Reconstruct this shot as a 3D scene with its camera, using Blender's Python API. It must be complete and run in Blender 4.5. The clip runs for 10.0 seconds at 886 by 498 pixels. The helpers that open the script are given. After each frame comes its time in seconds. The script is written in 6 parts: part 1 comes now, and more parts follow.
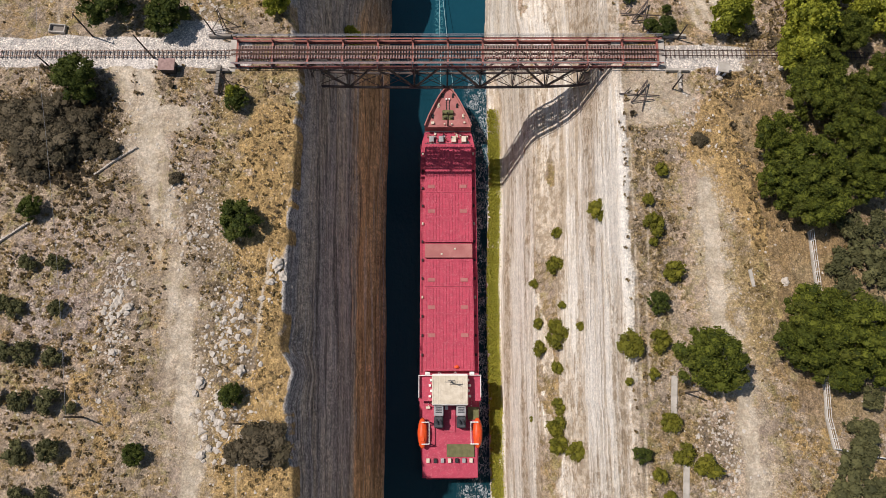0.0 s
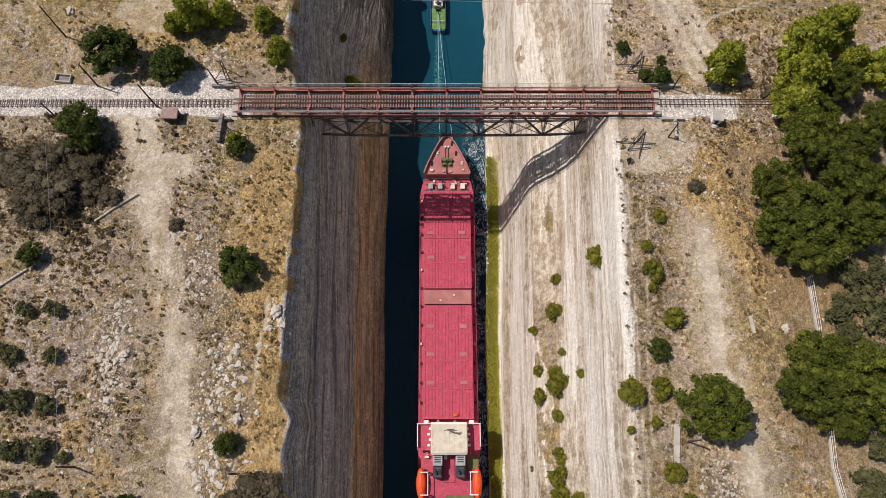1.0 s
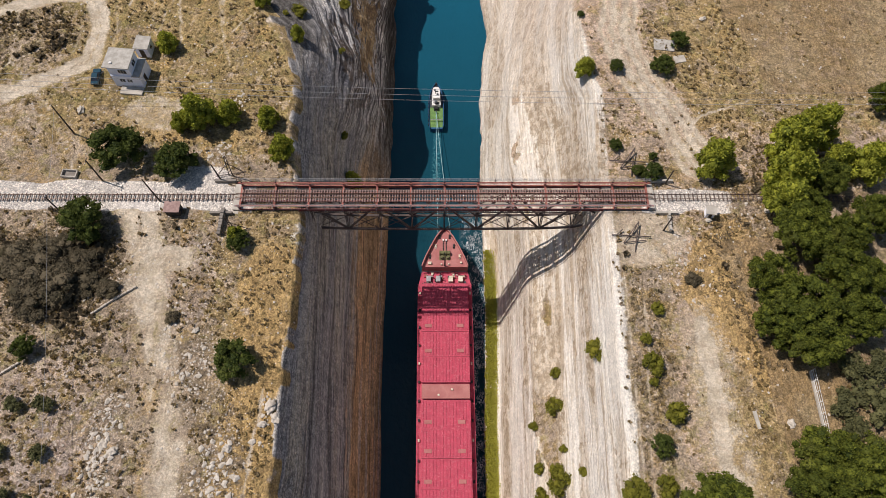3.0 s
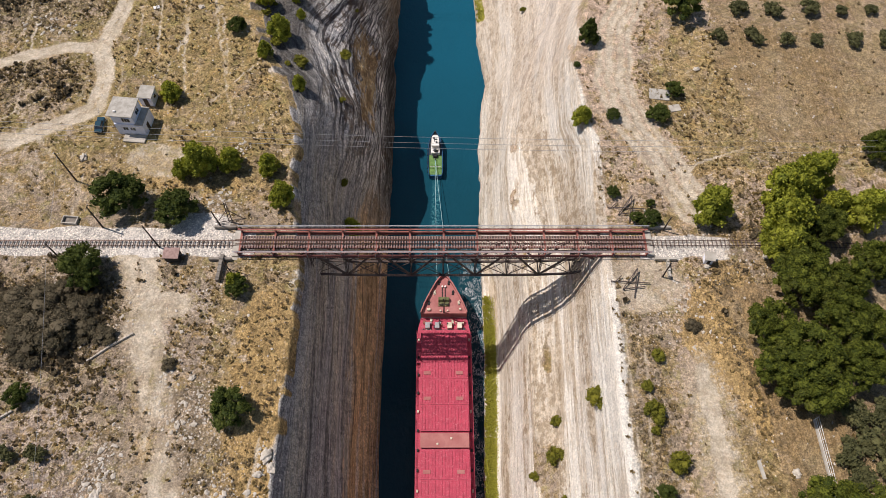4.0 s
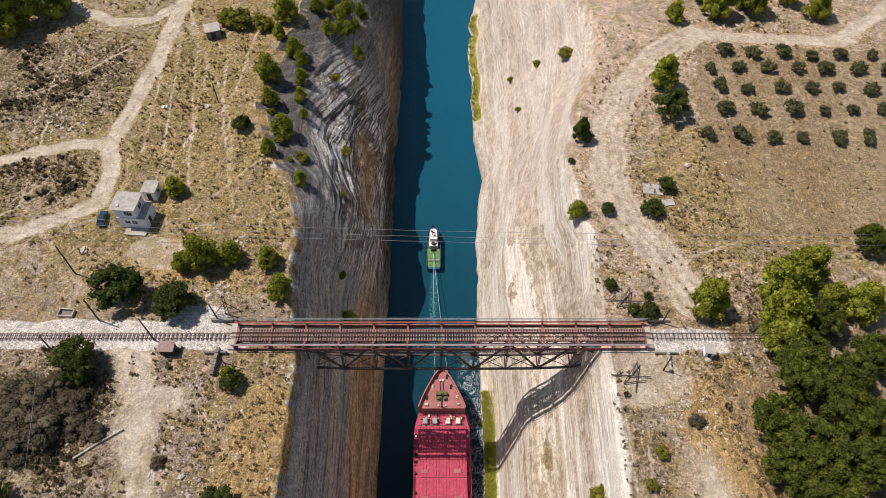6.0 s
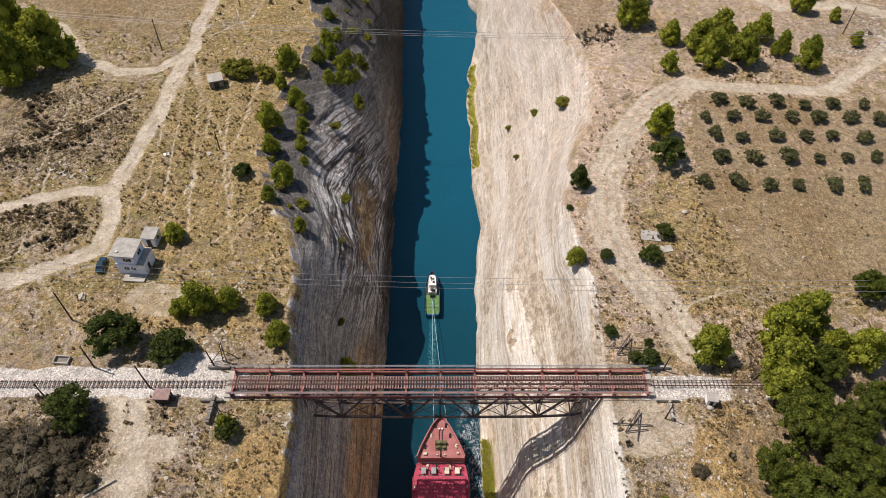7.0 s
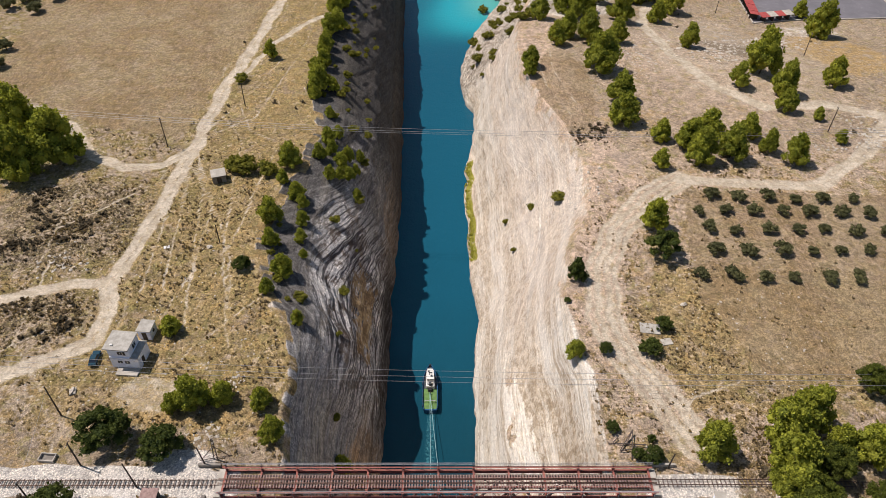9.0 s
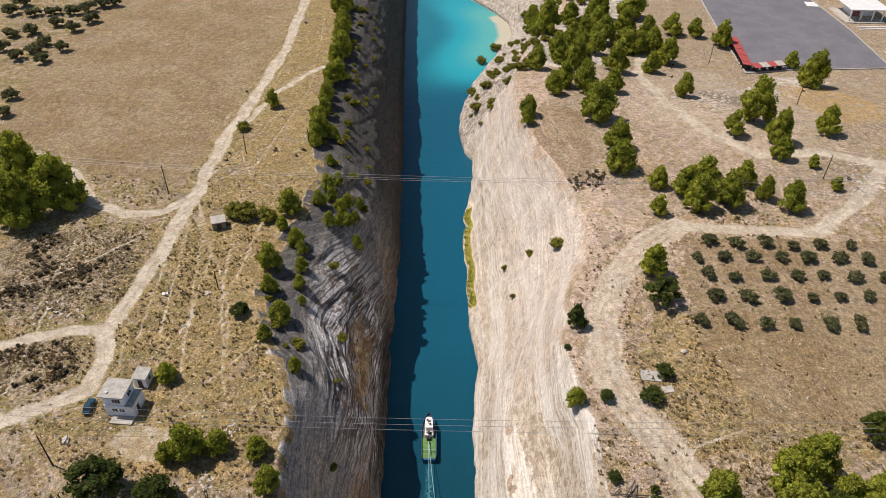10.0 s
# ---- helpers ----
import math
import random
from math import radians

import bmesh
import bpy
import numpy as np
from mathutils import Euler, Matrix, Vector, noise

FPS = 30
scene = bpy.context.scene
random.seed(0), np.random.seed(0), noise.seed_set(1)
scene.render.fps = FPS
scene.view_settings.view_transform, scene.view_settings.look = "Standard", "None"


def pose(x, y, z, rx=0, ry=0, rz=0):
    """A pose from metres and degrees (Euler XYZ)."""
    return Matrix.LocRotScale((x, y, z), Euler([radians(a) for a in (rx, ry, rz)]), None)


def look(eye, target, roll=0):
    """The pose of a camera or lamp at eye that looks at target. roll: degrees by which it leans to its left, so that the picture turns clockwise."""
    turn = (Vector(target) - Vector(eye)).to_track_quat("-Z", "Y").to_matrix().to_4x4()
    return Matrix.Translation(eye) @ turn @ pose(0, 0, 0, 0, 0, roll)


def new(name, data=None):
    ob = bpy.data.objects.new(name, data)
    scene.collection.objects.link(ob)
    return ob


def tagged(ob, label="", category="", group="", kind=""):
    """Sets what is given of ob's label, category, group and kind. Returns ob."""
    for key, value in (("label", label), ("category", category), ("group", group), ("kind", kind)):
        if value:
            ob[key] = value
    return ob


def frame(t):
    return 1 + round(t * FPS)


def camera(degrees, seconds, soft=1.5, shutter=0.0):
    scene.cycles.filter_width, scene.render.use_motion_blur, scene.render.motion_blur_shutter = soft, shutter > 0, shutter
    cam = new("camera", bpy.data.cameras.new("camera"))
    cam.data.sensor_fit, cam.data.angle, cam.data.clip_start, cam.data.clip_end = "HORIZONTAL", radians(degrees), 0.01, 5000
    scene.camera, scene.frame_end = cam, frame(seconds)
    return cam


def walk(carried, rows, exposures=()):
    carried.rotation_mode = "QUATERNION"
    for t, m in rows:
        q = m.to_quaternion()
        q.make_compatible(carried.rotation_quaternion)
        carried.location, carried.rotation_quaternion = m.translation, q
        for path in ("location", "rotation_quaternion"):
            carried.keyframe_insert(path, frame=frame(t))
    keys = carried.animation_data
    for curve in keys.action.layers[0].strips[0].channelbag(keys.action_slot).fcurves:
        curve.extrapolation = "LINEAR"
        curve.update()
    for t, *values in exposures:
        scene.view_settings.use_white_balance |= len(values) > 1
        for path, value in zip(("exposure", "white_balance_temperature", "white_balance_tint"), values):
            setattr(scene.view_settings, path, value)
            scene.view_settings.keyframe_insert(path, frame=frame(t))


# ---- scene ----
# The drone hovers 160 m over the canal and tilts its camera up from 76 to 38 degrees below the horizon.
cam = camera(64.9, 10.0, soft=0.45)
EYE, TILT, RATE, LEAN = 160.0, 76.32, 3.804, 1.245
walk(cam, [(t, pose(0, 0, EYE, 90 - TILT + RATE * t, 0, 0) @ pose(0, 0, 0, 0, 0, LEAN)) for t in (0, 1, 2, 3, 4, 5, 6, 7, 8, 9, 10)],
     [(0, -0.15), (2.5, -0.12), (5, -0.03), (8, -0.04), (10, 0.0)])

# ---- sky and sun ----
TO_SUN = Vector((-0.57, 0.195, 1.0)).normalized()
world = bpy.data.worlds.new("sky")
scene.world = world
world.use_nodes = True
sky = world.node_tree.nodes.new("ShaderNodeTexSky")
sky.sky_type, sky.sun_disc = "NISHITA", False
sky.sun_elevation, sky.sun_rotation = math.asin(TO_SUN.z), math.atan2(TO_SUN.x, TO_SUN.y)
backing = world.node_tree.nodes["Background"]
backing.inputs["Strength"].default_value = 0.078
world.node_tree.links.new(sky.outputs["Color"], backing.inputs["Color"])
sun = new("sun", bpy.data.lights.new("sun", "SUN"))
sun.data.energy, sun.data.angle, sun.data.color = 4.8, radians(0.53), (1.0, 0.905, 0.85)
sun.matrix_world = look((-200, 80, 400), Vector((-200, 80, 400)) - TO_SUN)

# ---- shape of the land ----
# Water level is z = 0; the canal runs along y; the plateau and the railway lie about 43 m above.
PLATEAU = 43.0


def lattice(ix, iy, seed):
    h = np.sin(ix * 127.1 + iy * 311.7 + seed * 74.7) * 43758.5453
    return h - np.floor(h)


def vnoise(x, y, seed=0):
    x, y = np.asarray(x, float), np.asarray(y, float)
    ix, iy = np.floor(x), np.floor(y)
    fx, fy = x - ix, y - iy
    fx, fy = fx * fx * (3 - 2 * fx), fy * fy * (3 - 2 * fy)
    a, b = lattice(ix, iy, seed), lattice(ix + 1, iy, seed)
    c, d = lattice(ix, iy + 1, seed), lattice(ix + 1, iy + 1, seed)
    return a + (b - a) * fx + (c - a) * fy + (a - b - c + d) * fx * fy


def fbm(x, y, seed=0, octaves=4):
    total, amp, norm = 0.0, 1.0, 0.0
    for k in range(octaves):
        total, norm = total + amp * vnoise(x * 2 ** k, y * 2 ** k, seed + k), norm + amp
        amp *= 0.5
    return total / norm


def smooth(a, b, v):
    k = np.clip((v - a) / (b - a), 0, 1)
    return k * k * (3 - 2 * k)


def along(y, pairs):
    return np.interp(y, [p[0] for p in pairs], [p[1] for p in pairs])


LEFT_TOP = [(-60, -23), (-13, -23), (1, -25), (7, -24.3), (11, -27), (22, -27), (42, -27), (59, -27), (70, -29), (80, -31),
            (96, -32), (105, -36), (113, -41), (120, -44), (137, -48), (150, -46), (161, -41), (187, -40), (209, -46),
            (230, -47), (259, -45), (300, -48), (344, -51), (520, -60)]
LEFT_FOOT = [(-60, -11), (5, -12.1), (44, -13.7), (104, -14.6), (153, -15.7), (183, -15.3), (230, -17), (280, -19.5), (379, -24.6), (520, -30)]
RIGHT_FOOT = [(-60, 11.5), (-15, 11.4), (5, 10.9), (18, 10.5), (31, 10.2), (42, 10.4), (55, 10.7), (81, 9.9), (98, 9.2), (116, 9.5), (128, 10.2), (134, 10.2), (145, 11.7), (162, 9.3),
              (176, 8.4), (203, 7.8), (223, 8.0), (239, 10.9), (262, 12.4), (266, 12.0), (273, 8.4), (288, 6.3), (302, 6.8), (317, 8.5), (343, 14.2), (373, 25), (400, 35), (412, 39), (432, 38), (446, 33), (462, 24), (476, 15), (520, 10)]
RIGHT_TOP = [(-60, 32), (3, 31), (31, 31), (60, 30.7), (76, 30.2), (92, 31), (101, 28.6), (116, 29.2), (131, 32.4), (143, 37.5), (157, 42), (166, 41),
             (174, 40), (190, 37), (205, 31.5), (224, 27), (247, 26), (270, 29), (300, 36), (330, 47), (370, 62), (420, 72), (520, 70)]


def edge_left(y):
    return along(y, LEFT_TOP) + (0.9 + 1.8 * smooth(75, 100, y)) * (fbm(y / 4, 0 * y, 3) - 0.5)


def foot_left(y):
    return along(y, LEFT_FOOT) + (0.35 + 1.4 * smooth(75, 110, y)) * (fbm(y / 9, 0 * y + 5, 4) - 0.5)


def edge_right(y):
    return along(y, RIGHT_TOP) + 0.6 * (fbm(y / 5, 0 * y + 9, 5) - 0.5)


def foot_right(y):
    return along(y, RIGHT_FOOT) + (0.4 + 1.3 * smooth(75, 100, y)) * (fbm(y / 6, 0 * y + 2, 6) - 0.5)


def plateau(x, y):
    """Height of the ground beside the cut."""
    x, y = np.asarray(x, float), np.asarray(y, float)
    right = smooth(0, 20, x)
    z = PLATEAU + 0 * x
    z = z - right * (10 * smooth(225, 290, y) * smooth(20, 130, x) + (1 - smooth(20, 130, x)) * 18 * smooth(245, 420, y))
    rough = smooth(3, 9, np.abs(y - 66 - 0.014 * x)) * (1 - smooth(115, 125, x) * smooth(262, 275, y))
    z = z + rough * (1.0 * (fbm(x / 21, y / 21, 11, 3) - 0.5) + 0.5 * (fbm(x / 4.5, y / 4.5, 12, 3) - 0.5))
    return z


def face_left(s, y):
    """Point of the west cliff: s runs from the top (0) to the water (1)."""
    x0, x1 = edge_left(y), foot_left(y)
    top = plateau(x0, y)
    north = smooth(82, 112, y)
    shelf = np.interp(s, (0, 0.22, 0.5, 0.72, 1), (0, 0.36, 0.67, 0.85, 1))
    drop = np.interp(s, (0, 0.22, 0.5, 0.72, 1), (0, 0.07, 0.29, 0.56, 1))
    z = top * (1 - s * (1 - north) - drop * north)
    lean = (s + 0.05 * np.sin(s * math.pi * 2)) * (1 - north) + shelf * north
    calm_edge = sum(along(y + d, LEFT_TOP) for d in (-24, -16, -8, 0, 8, 16, 24)) / 7
    x0 = x0 + (calm_edge - x0) * smooth(0.02, 0.25, s) * (1 - 0.6 * north)
    x = x0 + (x1 - x0) * lean
    belt = np.clip(np.sin(s * math.pi), 0, 1) ** 0.6
    x = x + belt * (1.3 * (fbm(z / 3.1 + y / 60, y / 45, 21, 3) - 0.5) + 1.1 * (fbm(z / 5, y / 6, 22, 3) - 0.5) * (0.25 + smooth(75, 120, y)))
    dip = smooth(85, 110, y)
    fold = z + 0.3 * np.sqrt((y - 124) ** 2 + 30)
    x = x + belt * dip * (1.5 * (fbm(fold / 1.7, y / 24, 23, 4) - 0.5) + 2.6 * (fbm(z / 9, y / 11, 24, 3) - 0.5))
    return x, z


def face_right(s, y):
    """Point of the east slope: s runs from the water (0) to the top (1), with a low bank at the foot."""
    x0, x1 = foot_right(y), edge_right(y)
    top = plateau(x1, y)
    bank = 3.3 * np.clip(1 - smooth(75, 90, y) + smooth(166, 172, y) * (1 - smooth(228, 236, y)), 0, 1)
    u = np.clip((s - 0.12) / 0.88, 0, 1)
    bench = 1 - 0.85 * smooth(98, 130, y)
    out = u + (np.interp(u, (0, 0.2, 0.38, 0.56, 0.76, 1), (0, 0.174, 0.31, 0.56, 0.755, 1)) - u) * bench
    rise = u + (np.interp(u, (0, 0.2, 0.38, 0.56, 0.76, 1), (0, 0.258, 0.464, 0.56, 0.68, 1)) - u) * bench
    x = np.where(s < 0.12, x0 + bank * s / 0.12, x0 + bank + (x1 - x0 - bank) * out)
    z = np.where(s < 0.12, 1.6 * (s / 0.12) ** 0.35, 1.6 + (top - 1.6) * rise)
    belt = np.clip(np.sin(np.clip((s - 0.12) / 0.88, 0, 1) * math.pi), 0, 1) ** 0.6
    x = x + belt * (0.9 * (fbm(z / 2.3, y / 60, 31, 3) - 0.5) + 0.5 * (fbm(z / 4, y / 9, 32, 4) - 0.5))
    rugged = smooth(100, 130, y)
    x = x + belt * smooth(262, 290, y) * (4.5 * (fbm(z / 7, y / 9, 35, 4) - 0.5) + 2.2 * (fbm(z / 2.5, y / 3.5, 36, 3) - 0.5))
    x = x + belt * rugged * (0.5 * (fbm((z - 0.6 * y) / 6, (y + z) / 28, 33, 4) - 0.5) + 0.7 * (fbm((z - 0.3 * y) / 2.6, y / 40, 34, 3) - 0.5))
    return x, z


def ground(x, y):
    """Height of the land at one place, on the plateau or on the east slope."""
    y = float(y)
    xa = np.array([y])
    if edge_left(xa)[0] < x < edge_right(xa)[0]:
        s = np.linspace(0, 1, 90)
        px, pz = (face_left if x < 0 else face_right)(s, y + 0 * s)
        k = int(np.argmin(np.abs(px - x)))
        return float(pz[k])
    return float(plateau(np.array([x]), xa)[0])


# ---- materials ----
class Nodes:
    """A short way to write node trees."""

    def __init__(self, name):
        self.mat = bpy.data.materials.new(name)
        self.mat.use_nodes = True
        self.tree = self.mat.node_tree
        self.shader = self.tree.nodes["Principled BSDF"]

    def put(self, kind, **values):
        node = self.tree.nodes.new(kind)
        for key, value in values.items():
            setattr(node, key, value)
        return node

    def wire(self, value, socket):
        if isinstance(value, bpy.types.NodeSocket):
            self.tree.links.new(value, socket)
        elif isinstance(value, tuple) and len(value) == 3 and socket.type == "RGBA":
            socket.default_value = (*value, 1)
        else:
            socket.default_value = value

    def place(self, stretch=(1, 1, 1), turn=(0, 0, 0)):
        coord = self.put("ShaderNodeTexCoord")
        mapping = self.put("ShaderNodeMapping")
        mapping.inputs["Scale"].default_value = stretch
        mapping.inputs["Rotation"].default_value = turn
        self.wire(coord.outputs["Object"], mapping.inputs["Vector"])
        return mapping.outputs["Vector"]

    def noise(self, scale, vector=None, detail=5.0, rough=0.6, warp=0.0):
        node = self.put("ShaderNodeTexNoise")
        node.inputs["Scale"].default_value, node.inputs["Detail"].default_value = scale, detail
        node.inputs["Roughness"].default_value, node.inputs["Distortion"].default_value = rough, warp
        self.wire(vector if vector is not None else self.place(), node.inputs["Vector"])
        return node.outputs["Fac"]

    def cells(self, scale, vector=None, feature="F1"):
        node = self.put("ShaderNodeTexVoronoi", feature=feature)
        node.inputs["Scale"].default_value = scale
        self.wire(vector if vector is not None else self.place(), node.inputs["Vector"])
        return node.outputs["Distance"]

    def ramp(self, value, low, high):
        node = self.put("ShaderNodeMapRange", interpolation_type="SMOOTHSTEP")
        node.inputs["From Min"].default_value, node.inputs["From Max"].default_value = low, high
        self.wire(value, node.inputs["Value"])
        return node.outputs["Result"]

    def math(self, op, a, b=0.0):
        node = self.put("ShaderNodeMath", operation=op)
        self.wire(a, node.inputs[0]), self.wire(b, node.inputs[1])
        return node.outputs[0]

    def mix(self, fac, a, b, blend="MIX"):
        node = self.put("ShaderNodeMix", data_type="RGBA", blend_type=blend)
        self.wire(fac, node.inputs[0]), self.wire(a, node.inputs[6]), self.wire(b, node.inputs[7])
        return node.outputs[2]

    def mask(self, name):
        node = self.put("ShaderNodeAttribute", attribute_name=name)
        split = self.put("ShaderNodeSeparateColor")
        self.wire(node.outputs["Color"], split.inputs["Color"])
        return split.outputs["Red"], split.outputs["Green"], split.outputs["Blue"]

    def vary(self):
        return self.put("ShaderNodeObjectInfo").outputs["Random"]

    def island(self):
        return self.put("ShaderNodeNewGeometry").outputs["Random Per Island"]

    def finish(self, colour, rough=0.9, height=None, strength=0.5, depth=0.1, metal=0.0, gloss=0.3):
        self.wire(colour, self.shader.inputs["Base Color"]), self.wire(rough, self.shader.inputs["Roughness"])
        self.wire(metal, self.shader.inputs["Metallic"])
        self.shader.inputs["Specular IOR Level"].default_value = gloss
        if height is not None:
            bump = self.put("ShaderNodeBump")
            bump.inputs["Strength"].default_value, bump.inputs["Distance"].default_value = strength, depth
            self.wire(height, bump.inputs["Height"])
            self.wire(bump.outputs["Normal"], self.shader.inputs["Normal"])
        return self.mat


def surface(name, light, dark, size=1.0, rough=0.8, metal=0.0, wear=None, amount=0.5, gloss=0.3, bump=0.3):
    """A paint, stone or metal: two tones, fine grain, and patches of wear."""
    n = Nodes(name)
    big, fine = n.noise(0.6 / size), n.noise(7.0 / size)
    colour = n.mix(n.ramp(big, 0.3, 0.7), dark, light)
    colour = n.mix(n.math("MULTIPLY", n.ramp(fine, 0.35, 0.75), 0.35), colour, dark)
    if wear:
        colour = n.mix(n.math("MULTIPLY", n.ramp(n.noise(1.7 / size, warp=1.5), 0.62 - 0.2 * amount, 0.72), amount), colour, wear)
    return n.finish(colour, rough, fine, bump, 0.03 * size, metal, gloss)


def earth():
    """The land: soil, dry grass, scrub, tracks, ballast and the pale rock of the cut."""
    n = Nodes("earth")
    track, grass, scrub = n.mask("cover")
    ballast, rubble, field = n.mask("cover_b")
    rock, west_face, reed = n.mask("cover_c")
    pale, north_tone, cliff_shade = n.mask("cover_d")
    gold, mauve, crag = n.mask("cover_e")
    huge, big, mid = n.noise(0.045, detail=7, rough=0.65), n.noise(0.21, detail=9, rough=0.72), n.noise(0.85, detail=9, rough=0.78)
    fine, grit = n.noise(4.4, detail=6, rough=0.85), n.noise(2.6, detail=8, rough=0.9)

    def sway(noise_value, by):
        return n.math("MULTIPLY", n.math("SUBTRACT", noise_value, 0.5), by)

    def blots(scale, chance, radius, turn):
        """Ragged spots, one to a cell, in a share of the cells."""
        node = n.put("ShaderNodeTexVoronoi", voronoi_dimensions="2D")
        node.inputs["Scale"].default_value = scale
        n.wire(n.place((1, 1, 1), (0, 0, turn)), node.inputs["Vector"])
        split = n.put("ShaderNodeSeparateColor")
        n.wire(node.outputs["Color"], split.inputs["Color"])
        edge = n.math("ADD", node.outputs["Distance"], n.math("ADD", sway(fine, 0.7), n.math("MULTIPLY", split.outputs["Green"], 0.22)))
        return n.math("MULTIPLY", n.ramp(edge, radius, radius * 0.6), n.math("LESS_THAN", split.outputs["Red"], chance))

    soil = n.mix(n.ramp(huge, 0.40, 0.60), (0.315, 0.25, 0.18), (0.385, 0.31, 0.23))
    soil = n.mix(n.ramp(n.math("ADD", pale, sway(big, 1.6)), 0.28, 0.72), soil, (0.55, 0.42, 0.325))
    soil = n.mix(n.math("MULTIPLY", n.ramp(big, 0.50, 0.60), 0.65), soil, (0.25, 0.185, 0.125))
    soil = n.mix(n.math("MULTIPLY", n.ramp(mid, 0.51, 0.58), 0.55), soil, (0.19, 0.145, 0.10))
    soil = n.mix(n.math("MULTIPLY", n.ramp(mid, 0.45, 0.40), 0.55), soil, (0.60, 0.50, 0.40))
    ash = n.mix(n.ramp(mid, 0.44, 0.56), (0.46, 0.385, 0.33), (0.215, 0.165, 0.14))
    soil = n.mix(n.ramp(n.math("ADD", mauve, n.math("ADD", sway(big, 1.8), sway(mid, 0.8))), 0.42, 0.62), soil, ash)
    straw = n.mix(n.ramp(mid, 0.44, 0.56), (0.40, 0.30, 0.155), (0.225, 0.165, 0.08))
    straw = n.mix(n.math("MULTIPLY", n.ramp(n.math("ADD", big, sway(north_tone, 0.5)), 0.5, 0.62), 0.7), straw, (0.185, 0.155, 0.055))
    straw = n.mix(n.math("MULTIPLY", n.ramp(grit, 0.54, 0.60), 0.6), straw, (0.48, 0.365, 0.20))
    colour = n.mix(n.ramp(n.math("ADD", grass, n.math("ADD", sway(mid, 2.4), sway(big, 3.0))), 0.40, 0.68), soil, straw)
    # patches of other dry plants and of bare mauve or yellowish soil
    for size, tint, low, high, much in ((0.11, (0.285, 0.225, 0.185), 0.52, 0.60, 0.5), (0.16, (0.39, 0.265, 0.12), 0.53, 0.60, 0.55), (0.28, (0.27, 0.235, 0.09), 0.52, 0.59, 0.6), (0.37, (0.52, 0.43, 0.34), 0.56, 0.61, 0.55)):
        spread = n.noise(size, n.place((1, 1, 1), (0, 0, 40 * size)), detail=10, rough=0.8, warp=0.4)
        colour = n.mix(n.math("MULTIPLY", n.ramp(spread, low, high), much), colour, tint)
    # tall golden grass, combed by the wind
    comb = n.noise(1.3, n.place((1.0, 0.35, 1.0), (0, 0, 0.35)), detail=7, rough=0.75, warp=0.6)
    wheat = n.mix(n.ramp(comb, 0.42, 0.58), (0.48, 0.335, 0.15), (0.32, 0.215, 0.095))
    wheat = n.mix(n.math("MULTIPLY", n.ramp(grit, 0.55, 0.61), 0.5), wheat, (0.55, 0.42, 0.23))
    colour = n.mix(n.math("MULTIPLY", n.ramp(n.math("ADD", gold, n.math("ADD", sway(big, 2.0), sway(mid, 1.2))), 0.40, 0.66), 0.85), colour, wheat)
    weeds = n.mix(n.ramp(grit, 0.45, 0.56), (0.075, 0.06, 0.038), (0.24, 0.185, 0.125))
    colour = n.mix(n.math("MULTIPLY", n.ramp(n.math("ADD", scrub, n.math("ADD", sway(mid, 3.6), sway(big, 2.4))), 0.56, 0.74), 0.9), colour, weeds)
    # single tufts, and loose stones
    fade = n.ramp(n.math("ADD", track, n.math("ADD", n.math("MULTIPLY", field, 0.8), ballast)), 0.6, 0.15)
    growth = n.math("MULTIPLY", n.math("ADD", n.math("ADD", 0.02, n.math("MULTIPLY", scrub, 0.8)), n.math("ADD", n.math("MULTIPLY", grass, 0.15), sway(big, 1.2))), fade)
    tuft = n.math("MAXIMUM", blots(0.75, growth, 0.42, 0.3), n.math("MULTIPLY", blots(1.6, growth, 0.46, 1.1), 0.85))
    colour = n.mix(n.math("MULTIPLY", tuft, 0.48), colour, n.mix(n.ramp(mid, 0.42, 0.58), (0.13, 0.115, 0.048), (0.10, 0.075, 0.045)))
    litter = n.math("ADD", n.math("ADD", 0.01, n.math("MULTIPLY", rubble, 0.6)), n.math("ADD", sway(big, 0.7), n.math("MULTIPLY", mauve, 0.12)))
    stony = n.math("MAXIMUM", blots(1.15, litter, 0.30, 2.0), blots(2.3, litter, 0.36, 0.7))
    colour = n.mix(n.math("MULTIPLY", stony, 0.85), colour, (0.63, 0.575, 0.505))
    furrow = n.noise(1.0, n.place((2.4, 0.22, 1), (0, 0, 0.9)), detail=7, rough=0.78)
    tilled = n.mix(n.ramp(furrow, 0.42, 0.58), (0.185, 0.125, 0.066), (0.31, 0.222, 0.13))
    tilled = n.mix(n.math("MULTIPLY", n.ramp(n.math("ADD", huge, sway(big, 0.5)), 0.46, 0.56), 0.6), tilled, (0.345, 0.28, 0.185))
    tilled = n.mix(n.math("MULTIPLY", n.ramp(grit, 0.53, 0.60), 0.55), tilled, (0.40, 0.315, 0.215))
    tilled = n.mix(n.math("MULTIPLY", n.ramp(mid, 0.53, 0.60), 0.55), tilled, (0.20, 0.15, 0.075))
    colour = n.mix(n.math("MULTIPLY", n.ramp(n.math("ADD", field, sway(mid, 0.9)), 0.35, 0.65), 0.68), colour, tilled)
    worn = n.mix(n.ramp(big, 0.44, 0.56), (0.42, 0.36, 0.27), (0.525, 0.46, 0.365))
    worn = n.mix(n.math("MULTIPLY", n.ramp(mid, 0.50, 0.60), 0.5), worn, (0.39, 0.30, 0.22))
    worn = n.mix(n.math("MULTIPLY", n.ramp(grit, 0.55, 0.61), 0.5), worn, (0.66, 0.59, 0.49))
